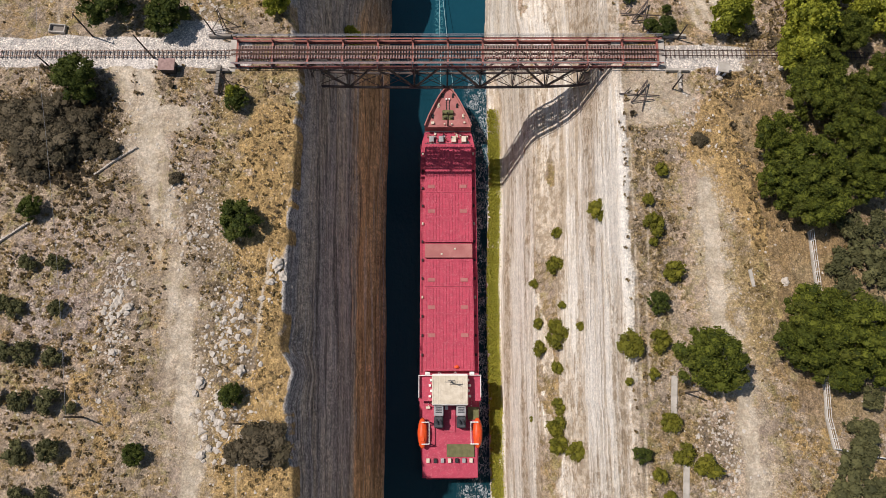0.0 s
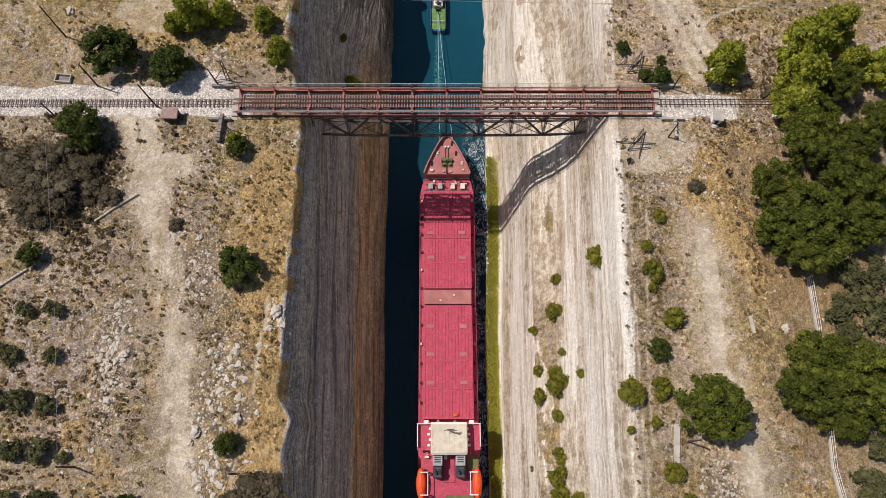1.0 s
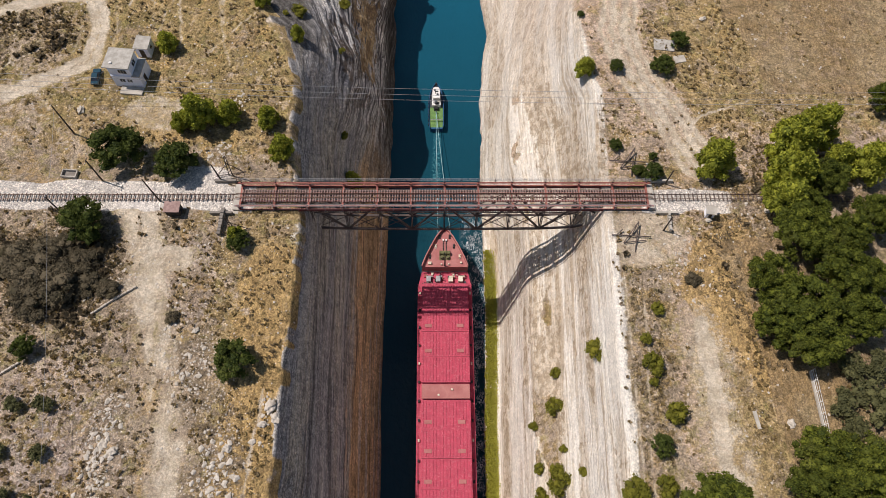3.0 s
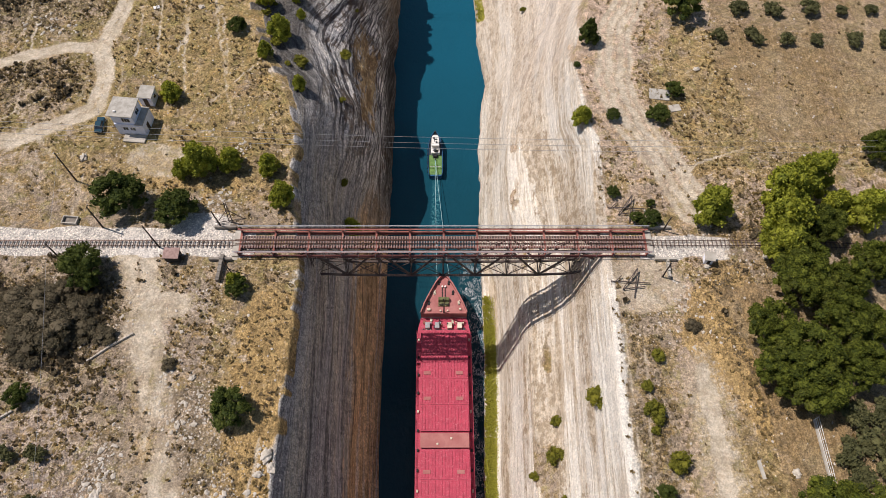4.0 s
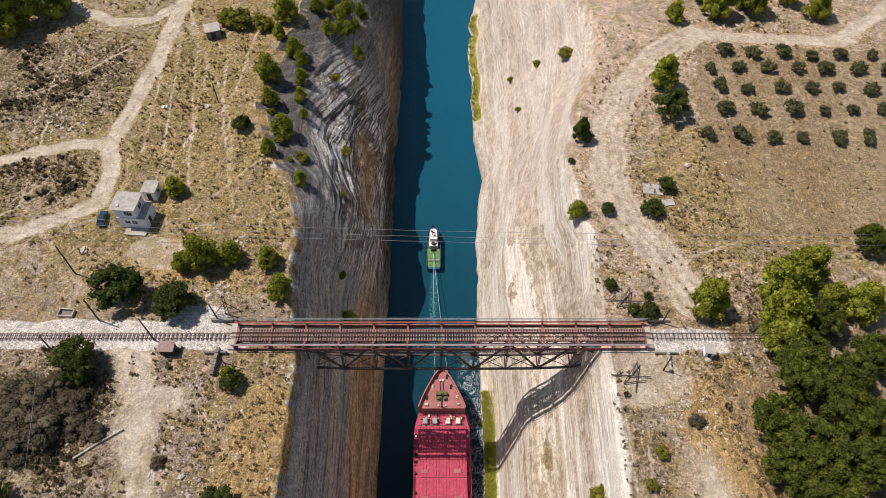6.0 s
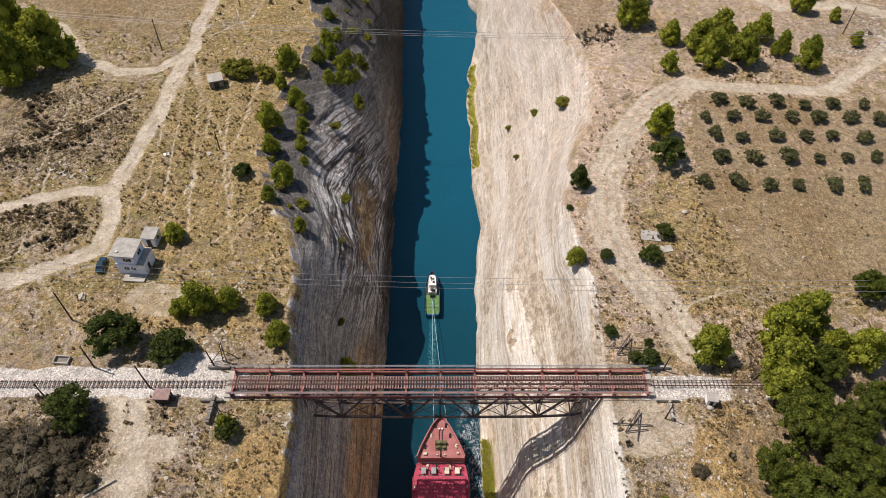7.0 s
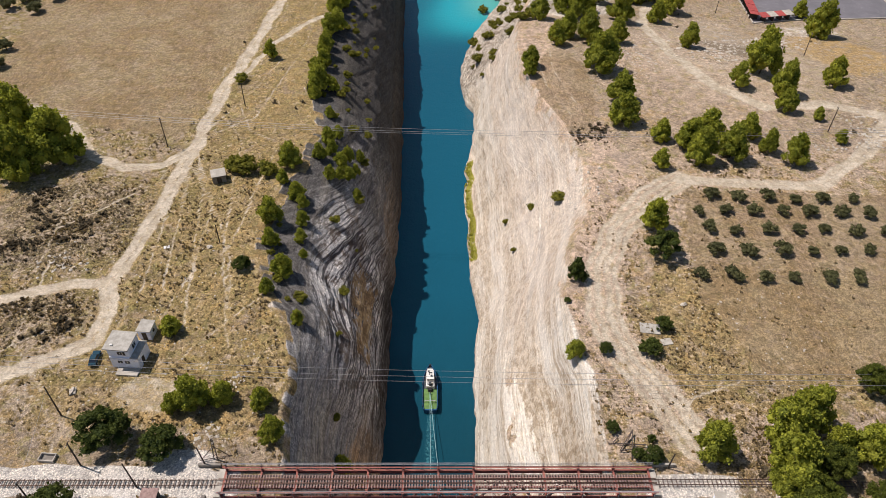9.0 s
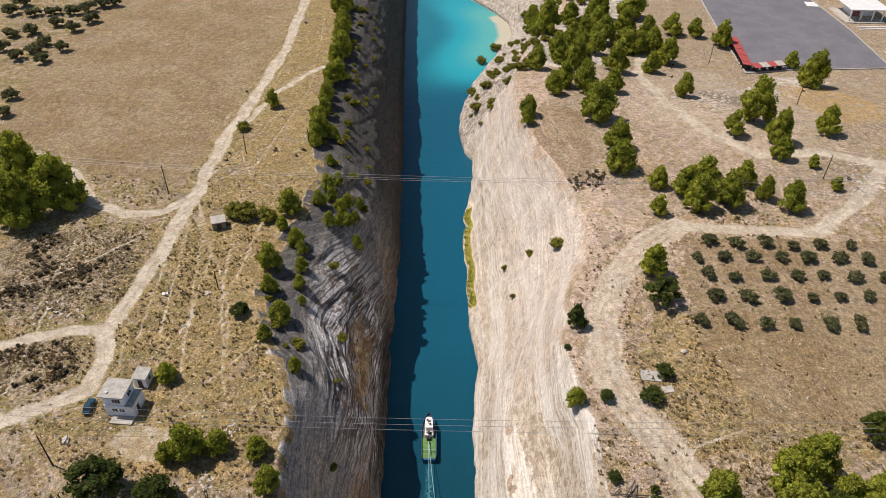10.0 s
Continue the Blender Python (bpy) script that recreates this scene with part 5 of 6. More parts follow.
def hull_mesh(bm, half, levels):
    """A hull lofted through outlines scaled by level: (z, width, bow shift)."""
    loops = []
    for z, wide, shift in levels:
        ring = plan([(x * wide, y + shift * max(0, 1 + y / 14)) for x, y in half])
        loops.append([bm.verts.new((x, y, z)) for x, y in ring])
    for a, b in zip(loops, loops[1:]):
        for k in range(len(a)):
            j = (k + 1) % len(a)
            bm.faces.new((a[k], a[j], b[j], b[k]))
    bm.faces.new(loops[0][::-1])
    bm.faces.new(loops[-1])


def freighter():
    ship = thing("cargo_ship", "long red cargo ship with ribbed hatch covers and an aft deckhouse", "ship", pose(0.3, 76.5, 0, 0, 0, 1.44))
    half = [(0.0, 0.0), (0.9, -0.5), (1.9, -1.9), (3.2, -4.4), (4.5, -7.2), (5.6, -10.0), (6.25, -13.0), (6.5, -17.0), (6.5, -60.0), (6.5, -80.0), (6.0, -86.0), (5.0, -89.0)]
    bm = bmesh.new()
    hull_mesh(bm, half, [(-3.5, 0.86, -3.5), (0.0, 0.96, -1.6), (4.6, 1.0, 0.0)])
    part("hull", bm, RED_HULL, ship, "dark red steel hull")
    # raised forecastle with a bulwark
    fore = [(0.0, 0.35), (0.95, -0.3), (2.0, -1.8), (3.3, -4.3), (4.6, -7.1), (5.5, -9.6)]
    bm = bmesh.new()
    slab(bm, plan(fore), 4.55, 7.0)
    part("forecastle", bm, PALE_RED, ship, "faded pinkish-red raised forecastle deck")
    for side in (-1, 1):
        bm = bmesh.new()
        for (x0, y0), (x1, y1) in zip(fore, fore[1:]):
            bar(bm, (side * x0, y0, 7.45), (side * x1, y1, 7.45), 0.12, 0.95)
            bar(bm, (side * x0, y0, 7.95), (side * x1, y1, 7.95), 0.26, 0.07)
        part("bulwark", bm, PALE_RED, ship, "faded red bulwark rail round the bow")
    bm = bmesh.new()
    box(bm, (0, -6.6, 7.12), (2.6, 2.4, 0.2))
    for x in (-0.75, 0.75):
        rod(bm, (x - 0.5, -6.2, 7.65), (x + 0.5, -6.2, 7.65), 0.42, sides=12)
        rod(bm, (x - 0.55, -6.2, 7.65), (x - 0.45, -6.2, 7.65), 0.6, sides=12)
        box(bm, (x, -7.3, 7.55), (0.5, 0.7, 0.8), bevel=0.05)
    part("windlass", bm, OLIVE_GREEN, ship, "dark olive anchor windlass")
    for x in (-0.35, 0.35):
        bm = bmesh.new()
        for k in range(9):
            box(bm, (x, -2.7 - 0.36 * k, 7.1), (0.16 if k % 2 else 0.26, 0.3, 0.14))
        part("anchor_chain", bm, BLACK, ship)
        bm = bmesh.new()
        rod(bm, (x, -2.6, 7.0), (x, -2.6, 7.5), 0.22, sides=10)
        part("hawse_pipe", bm, WHITE, ship)
    for k, (x, y) in enumerate(((-2.2, -4.2), (2.2, -4.2), (-3.6, -6.9), (3.6, -6.9), (-1.2, -1.6), (1.2, -1.6))):
        bm = bmesh.new()
        for d in (-0.3, 0.3):
            rod(bm, (x + d * 0.4, y + d, 7.0), (x + d * 0.4, y + d, 7.65), 0.15, sides=8)
        box(bm, (x, y, 7.05), (0.5, 1.1, 0.1))
        part("bollard", bm, BLACK if k % 3 else CREAM, ship)
    for x, y, s in ((-3.6, -8.7, 0.8), (3.9, -8.6, 0.5), (0.9, -9.0, 0.4), (-0.8, -9.0, 0.4)):
        bm = bmesh.new()
        box(bm, (x, y, 7.25), (s, s * 0.8, 0.5), bevel=0.04)
        part("vent", bm, CREAM, ship)
    bm = bmesh.new()
    rod(bm, (0, -9.3, 7.0), (0, -9.3, 14.0), 0.2, 0.1)
    bar(bm, (-1.2, -9.3, 11.5), (1.2, -9.3, 11.5), 0.1, 0.1)
    part("foremast", bm, BLACK, ship, "dark foremast")
    # well deck before the hatch
    for x in (-3.9, -1.6, 1.4, 3.8):
        bm = bmesh.new()
        box(bm, (x, -12.0, 5.1), (1.1, 1.5, 1.0), bevel=0.06)
        rod(bm, (x + 0.8, -11.4, 4.6), (x + 0.8, -11.4, 5.6), 0.18)
        part("deck_winch", bm, GREY if x < 0 else CREAM, ship)
    r = random.Random(31)
    for k in range(26):
        bm = bmesh.new()
        x, y, size = r.uniform(-4.9, 4.9), r.uniform(-13.3, -10.2), r.uniform(0.25, 0.7)
        if k % 3:
            box(bm, (x, y, 4.6 + size * 0.35), (size, size * r.uniform(0.6, 1.6), size * 0.7), r.uniform(-10, 10), bevel=0.03)
        else:
            rod(bm, (x, y, 4.6), (x, y, 5.2 + size), 0.14, sides=8)
        part("deck_fitting", bm, (BLACK, CHARCOAL, PALE_RED, RUST, CREAM)[k % 5], ship)
    for y in (-10.1, -13.2):
        bm = bmesh.new()
        bar(bm, (-5.4, y, 5.5), (5.4, y, 5.5), 0.1, 0.1)
        for k in range(10):
            bar(bm, (-5.4 + 1.2 * k, y, 4.6), (-5.4 + 1.2 * k, y, 5.5), 0.08, 0.08)
        part("deck_rail", bm, CHARCOAL, ship)
    # coaming and hatch covers
    bm = bmesh.new()
    box(bm, (0, -40.0, 5.35), (10.6, 53.0, 1.6))
    part("hatch_coaming", bm, RED_HULL, ship)
    bm = bmesh.new()
    box(bm, (0, -39.6, 6.75), (10.7, 3.2, 0.25), bevel=0.04)
    part("middle_hatch_panel", bm, PALE_RED, ship, "smooth flat hatch panel")
    for x, y in ((-1.6, -40.4), (1.4, -39.2)):
        bm = bmesh.new()
        box(bm, (x, y, 6.98), (0.45, 0.4, 0.25), bevel=0.03)
        part("hatch_lug", bm, CREAM, ship)
    r = random.Random(8)
    for y0, y1, panels in ((-13.8, -37.6, 4), (-41.6, -66.4, 4)):
        for k in range(panels):
            a, b = y0 + (y1 - y0) * k / panels, y0 + (y1 - y0) * (k + 1) / panels
            bm = bmesh.new()
            mid, long = (a + b) / 2, abs(b - a) - 0.06
            top = 6.75 + 0.06 * (k % 2)
            box(bm, (0, mid, top - 0.15), (10.9, long, 0.3))
            # raised ribs along the ship and dents between them
            ribs = 15
            for j in range(ribs):
                x = -5.1 + 10.2 * j / (ribs - 1)
                q = -long / 2 + 0.2
                while q < long / 2 - 0.3:
                    step = r.choice((1.3, 1.7, 2.4))
                    step = min(step, long / 2 - 0.1 - q)
                    box(bm, (x, mid + q + step / 2, top + 0.03), (0.36, step * 0.82, 0.14), bevel=0.05)
                    q += step
            cover = part("hatch_cover", bm, RED_HULL, ship, "crimson ribbed hatch cover")
            if k in (1, 2) or (k == 0 and y0 < -40):
                for x in (-3.9, 3.4):
                    plate = bmesh.new()
                    box(plate, (x, mid - 1.6, top + 0.16), (1.6, 0.8, 0.06))
                    part("walk_plate", plate, PALE_RED, cover)
    for side in (-1, 1):
        bm = bmesh.new()
        bar(bm, (side * 6.42, -13.5, 5.5), (side * 6.42, -66.5, 5.5), 0.06, 0.06)
        bar(bm, (side * 6.42, -13.5, 5.1), (side * 6.42, -66.5, 5.1), 0.04, 0.04)
        for k in range(28):
            bar(bm, (side * 6.42, -13.5 - 1.96 * k, 4.6), (side * 6.42, -13.5 - 1.96 * k, 5.5), 0.06, 0.06)
        part("side_rail", bm, RED_HULL, ship)
        for k in range(12):
            bm = bmesh.new()
            box(bm, (side * 5.95, -15.5 - 4.3 * k, 4.85), (0.4, 0.6, 0.5), bevel=0.05)
            part("vent", bm, CREAM if k % 4 == 0 else BLACK, ship)
    for x in (-2.2, 1.3):
        bm = bmesh.new()
        for d in (-0.35, 0.35):
            bar(bm, (x + d, -67.1, 6.9), (x, -66.6, 6.9), 0.1, 0.1)
        bar(bm, (x - 0.4, -67.2, 6.9), (x + 0.4, -67.2, 6.9), 0.1, 0.1)
        part("hatch_stay", bm, WHITE, ship)
    bm = bmesh.new()
    ball(bm, (1.6, -65.6, 7.15), (0.55, 0.35, 0.3), 2, 0.3)
    part("red_buoy", bm, ORANGE, ship)
    # deckhouse aft
    bm = bmesh.new()
    box(bm, (0, -78.0, 6.2), (11.6, 21.0, 3.4), bevel=0.08)
    part("poop_house", bm, RED_HULL, ship, "dark red poop deck")
    bm = bmesh.new()
    box(bm, (0, -70.6, 9.2), (7.4, 6.4, 6.6), bevel=0.08)
    house = part("wheelhouse", bm, WHITE, ship, "white wheelhouse")
    for k in range(6):
        bm = bmesh.new()
        box(bm, (-2.9 + 1.16 * k, -67.38, 11.4), (0.95, 0.06, 0.9))
        part("window", bm, GLASS, house)
    bm = bmesh.new()
    box(bm, (0, -70.7, 12.65), (7.5, 5.8, 0.25), bevel=0.05)
    roof = part("wheelhouse_roof", bm, CREAM, house, "weathered cream ribbed roof")
    for k in range(15):
        bm = bmesh.new()
        box(bm, (-3.5 + 0.5 * k, -70.7, 12.81), (0.16, 5.6, 0.1))
        tagged(part("roof_rib", bm, CREAM, house))
    bm = bmesh.new()
    rod(bm, (0.3, -69.2, 12.7), (0.3, -69.2, 16.5), 0.16, 0.08)
    bar(bm, (-1.0, -69.2, 14.6), (1.6, -69.2, 14.6), 0.12, 0.12)
    box(bm, (0.3, -69.0, 15.6), (1.5, 0.2, 0.2))
    part("radar_mast", bm, CHARCOAL, ship)
    for side in (-1, 1):
        bm = bmesh.new()
        box(bm, (side * 5.1, -70.3, 9.9), (2.9, 5.2, 0.2))
        part("bridge_wing", bm, RED_HULL, ship, "red bridge wing deck")
        bm = bmesh.new()
        box(bm, (side * 5.2, -67.6, 10.5), (2.9, 0.14, 1.1))
        box(bm, (side * 6.5, -69.9, 10.5), (0.14, 4.6, 1.1))
        box(bm, (side * 4.7, -67.2, 10.7), (1.0, 0.6, 0.9), bevel=0.05)
        for k in range(4):
            box(bm, (side * (3.9 + 0.3 * (k % 2)), -68.6 - 1.1 * k, 10.4), (0.5, 0.5, 0.8), bevel=0.05)
        part("wing_rail", bm, WHITE, ship, "white wing bulwark and lockers")
        bm = bmesh.new()
        for k in range(3):
            rod(bm, (side * 4.55, -72.8 - 0.5 * k, 7.9), (side * 4.55, -72.8 - 0.5 * k, 10.0), 0.07)
        part("ladder", bm, WHITE, ship)
        # funnels
        bm = bmesh.new()
        box(bm, (side * 2.35, -74.9, 9.5), (2.0, 2.2, 3.6), bevel=0.15)
        funnel = part("funnel", bm, GREY, ship, "grey funnel casing with black top")
        bm = bmesh.new()
        box(bm, (side * 2.35, -77.2, 9.2), (1.9, 2.4, 3.2), bevel=0.2)
        for d in (-0.4, 0.4):
            rod(bm, (side * 2.35 + d, -76.8, 10.6), (side * 2.35 + d, -77.4, 11.6), 0.28, 0.28)
        part("exhaust_top", bm, CHARCOAL, funnel)
        for k in range(3):
            bm = bmesh.new()
            box(bm, (side * 2.35, -74.3 - 0.45 * k, 11.33), (1.3, 0.25, 0.08))
            part("louvre", bm, CHARCOAL, funnel)
        # lifeboats in their davits
        boat = bmesh.new()
        ball(boat, (side * 5.75, -79.4, 9.4), (1.05, 3.1, 1.0), 3, 0.06, 3.0)
        boat_ob = part("lifeboat", boat, ORANGE, ship, "orange enclosed lifeboat", True)
        bm = bmesh.new()
        box(bm, (side * 5.75, -80.6, 10.2), (0.8, 0.9, 0.5), bevel=0.1)
        part("conning_hatch", bm, ORANGE, boat_ob)
        bm = bmesh.new()
        for y in (-77.2, -81.6):
            bar(bm, (side * 4.3, y, 7.8), (side * 4.4, y, 10.6), 0.22, 0.22)
            bar(bm, (side * 4.4, y, 10.6), (side * 5.9, y, 10.9), 0.2, 0.2)
        bar(bm, (side * 4.35, -77.2, 10.2), (side * 4.35, -81.6, 10.2), 0.14, 0.14)
        part("davit", bm, WHITE, ship, "white davit frame")
    for centre, size, mat in (((0, -76.5, 8.05), (2.4, 5.5, 0.3), RED_HULL), ((5.0, -75.4, 8.1), (2.4, 2.6, 0.3), OLIVE_GREEN), ((2.2, -83.0, 8.1), (5.8, 2.6, 0.3), OLIVE_GREEN),
                              ((-0.7, -74.1, 8.5), (0.7, 1.2, 1.2), WHITE), ((-4.6, -74.2, 8.3), (0.9, 0.5, 0.8), CREAM)):
        bm = bmesh.new()
        box(bm, centre, size, bevel=0.04)
        part("deck_fitting", bm, mat, ship)
    for k in range(7):
        bm = bmesh.new()
        box(bm, (-4.6 + 1.5 * k, -85.0, 8.2), (0.7, 0.9, 0.7), bevel=0.06)
        part("mooring_gear", bm, (CREAM, BLACK, GREY)[k % 3], ship)
    return ship


freighter()


# ---- the tug ----
def tugboat():
    tug = thing("tugboat", "small tug with white wheelhouse and green after deck", "boat", pose(-2.95, 125.6, 0, 0, 0, 1.6) @ Matrix.Diagonal((1.0, 1.09, 1.0, 1.0)))
    half = [(0.0, 0.0), (0.55, -0.5), (1.2, -1.7), (1.75, -3.4), (2.0, -5.4), (2.05, -9.0), (1.95, -13.0), (1.75, -13.9)]
    bm = bmesh.new()
    hull_mesh(bm, half, [(-1.5, 0.75, -0.8), (0.0, 0.92, -0.3), (1.5, 1.0, 0.0)])
    part("hull", bm, NAVY, tug, "blue steel hull")
    bm = bmesh.new()
    slab(bm, plan([(x * 0.9, y - 0.25) for x, y in half[:-1]] + [(1.6, -13.5)]), 1.4, 1.53)
    part("deck", bm, DECK_GREEN, tug, "green painted deck")
    bm = bmesh.new()
    slab(bm, plan([(x * 0.9, y - 0.25) for x, y in half[:5]] + [(1.8, -7.4)]), 1.53, 1.57)
    part("fore_deck", bm, CHARCOAL, tug, "dark grey fore deck")
    for side in (-1, 1):
        bm = bmesh.new()
        for (x0, y0), (x1, y1) in zip(half, half[1:]):
            bar(bm, (side * x0, y0, 1.75), (side * x1, y1, 1.75), 0.14, 0.6)
        part("bulwark", bm, NAVY, tug)
        for k in range(9):
            y = -1.6 - 1.35 * k
            x = float(np.interp(-y, [-q[1] for q in half], [q[0] for q in half]))
            bm = bmesh.new()
            bmesh.ops.create_cone(bm, cap_ends=True, segments=10, radius1=0.42, radius2=0.42, depth=0.24, matrix=pose(side * (x + 0.13), y, 1.25, 0, 90, 0))
            part("tyre_fender", bm, BLACK, tug)
    bm = bmesh.new()
    ball(bm, (0, -0.1, 1.5), (0.5, 0.45, 0.7), 2, 0.1)
    part("bow_fender", bm, BLACK, tug)
    bm = bmesh.new()
    slab(bm, plan([(0.55, -2.6), (1.05, -3.3), (1.2, -7.3), (1.1, -7.5)]), 1.5, 2.7)
    house = part("deckhouse", bm, WHITE, tug, "white deckhouse")
    bm = bmesh.new()
    slab(bm, plan([(0.55, -3.0), (0.85, -3.5), (0.95, -5.8), (0.9, -5.9)]), 2.7, 3.9)
    top = part("wheelhouse", bm, WHITE, house)
    bm = bmesh.new()
    slab(bm, plan([(0.65, -2.8), (1.0, -3.4), (1.1, -6.0), (1.0, -6.1)]), 3.9, 4.02)
    part("roof", bm, WHITE, top)
    for side in (-1, 1):
        bm = bmesh.new()
        box(bm, (side * 0.93, -4.6, 3.4), (0.06, 1.9, 0.6))
        part("window", bm, GLASS, top)
    bm = bmesh.new()
    box(bm, (0.1, -4.2, 4.2), (0.9, 0.25, 0.25), bevel=0.04)
    rod(bm, (-0.2, -4.8, 4.0), (-0.2, -4.8, 6.0), 0.08, 0.05)
    box(bm, (0.35, -5.1, 4.15), (0.5, 0.5, 0.25), bevel=0.04)
    box(bm, (-0.45, -3.7, 4.1), (0.35, 0.5, 0.18), bevel=0.03)
    part("mast", bm, CHARCOAL, tug)
    for x, y, mat in ((-0.55, -6.7, GREY), (0.6, -6.6, CREAM), (0.5, -7.0, BLACK), (-0.5, -2.0, BLACK), (0.4, -1.7, GREY)):
        bm = bmesh.new()
        box(bm, (x, y, 2.9 if y < -3 else 1.8), (0.45, 0.5, 0.45), bevel=0.05)
        part("deck_locker", bm, mat, tug)
    bm = bmesh.new()
    rod(bm, (0, -7.0, 1.5), (0, -7.0, 3.6), 0.42, 0.36, 12)
    part("funnel", bm, CHARCOAL, tug)
    bm = bmesh.new()
    rod(bm, (-0.5, -8.0, 2.0), (0.5, -8.0, 2.0), 0.4, sides=10)
    box(bm, (0, -8.0, 1.65), (1.3, 0.9, 0.3))
    rod(bm, (0, -9.1, 1.5), (0, -9.1, 2.5), 0.16)
    part("towing_winch", bm, BLACK, tug)
    bm = bmesh.new()
    bar(bm, (-1.5, -11.6, 2.3), (1.5, -11.6, 2.3), 0.12, 0.12)
    for x in (-1.5, -0.6, 0.6, 1.5):
        bar(bm, (x, -11.6, 1.5), (x, -11.6, 2.3), 0.1, 0.1)
    part("tow_bar", bm, GREY, tug)
    return tug


tugboat()


def sagging(bm, a, b, sag, r, steps=14):
    a, b = Vector(a), Vector(b)
    last = None
    for k in range(steps + 1):
        t = k / steps
        p = a.lerp(b, t) - Vector((0, 0, sag * 4 * t * (1 - t)))
        if last is not None:
            rod(bm, last, p, r, r, 5)
        last = p


for x in (-1.6, 1.5):
    bm = bmesh.new()
    sagging(bm, (-2.75, 115.6, 2.4), (0.3 + x, 75.2, 7.6), 1.2, 0.06)
    tagged(part("tow_rope", bm, ROPE), "pale tow rope from tug to ship", "rope", "tow ropes")


# ---- buildings, poles, fence, vehicle ----
def opening(parent, name, centre, size, material=None):
    bm = bmesh.new()
    box(bm, centre, size)
    return part(name, bm, material or GLASS, parent)


def signal_house():
    house = thing("house", "small two-storey pale lilac house with flat stained roof", "house", pose(-65.4, 92.8, 43.0, 0, 0, -4))
    bm = bmesh.new()
    box(bm, (0.2, 0, 1.5), (6.0, 4.8, 3.4), bevel=0.04)
    low = part("ground_floor", bm, LILAC, house)
    bm = bmesh.new()
    box(bm, (-0.55, 0.0, 4.4), (4.6, 4.4, 2.5), bevel=0.04)
    high = part("upper_floor", bm, LILAC, house)
    bm = bmesh.new()
    box(bm, (-0.75, 0.0, 5.75), (5.4, 5.2, 0.24), bevel=0.04)
    part("roof", bm, ROOF, house, "grey lichen-stained flat roof")
    bm = bmesh.new()
    box(bm, (2.45, 0, 3.28), (1.7, 5.0, 0.18), bevel=0.03)
    part("lower_roof", bm, ROOF, house)
    bm = bmesh.new()
    box(bm, (-1.9, -1.4, 6.0), (0.5, 0.35, 0.35), bevel=0.03)
    part("roof_vent", bm, WHITE, house)
    for k, x in enumerate((-0.7, 0.8)):
        w = opening(low, "window", (x, -2.42, 1.9), (1.0, 0.08, 0.8))
        opening(w, "window_frame", (x, -2.47, 1.9), (0.07, 0.05, 0.8), WHITE)
    w = opening(high, "window", (0.1, -2.22, 4.4), (1.6, 0.08, 1.0))
    for d in (-0.28, 0.28):
        opening(w, "window_frame", (0.1 + d, -2.27, 4.4), (0.07, 0.05, 1.0), WHITE)
    w = opening(high, "window", (1.77, 0.2, 4.5), (0.08, 1.2, 1.0))
    opening(w, "window_frame", (1.82, 0.2, 4.5), (0.05, 0.07, 1.0), WHITE)
    opening(low, "door", (3.22, -0.6, 1.0), (0.08, 0.9, 2.0), TIMBER)
    bm = bmesh.new()
    box(bm, (0.9, -3.5, 0.1), (4.6, 2.0, 0.45), bevel=0.04)
    part("porch_slab", bm, CONCRETE, house)


signal_house()


def hut(name, label, x, y, w, d, h, turn, wall, roof, dark=True):
    ob = thing(name, label, "hut", pose(x, y, ground(x, y) - 0.1, 0, 0, turn))
    bm = bmesh.new()
    box(bm, (0, 0, h / 2), (w, d, h), bevel=0.03)
    body = part("wall", bm, wall, ob)
    bm = bmesh.new()
    box(bm, (0, 0, h + 0.1), (w + 0.4, d + 0.4, 0.18), 0, 3, bevel=0.03)
    part("roof", bm, roof, ob)
    opening(body, "door", (0.0, -d / 2 - 0.03, h * 0.42), (w * 0.35, 0.08, h * 0.8), TIMBER)
    opening(body, "window", (w / 2 + 0.03, 0.1, h * 0.6), (0.08, d * 0.25, h * 0.25))


hut("outbuilding", "small pale lilac outbuilding with grey flat roof", -64.0, 99.8, 2.8, 3.0, 2.8, -4, LILAC, ROOF)
hut("trackside_hut", "brown wooden trackside hut with pitched lid", -50.9, 61.4, 2.6, 1.9, 1.9, 0, TIMBER, SLEEPER)
hut("relay_hut", "small white concrete hut beside the track", 50.4, 63.2, 1.6, 1.5, 1.9, -8, PLASTER, CONCRETE)
hut("stone_shed", "low stone shed with a pale slab roof", -62.8, 156.5, 3.6, 3.2, 2.3, 20, MASONRY, CONCRETE)


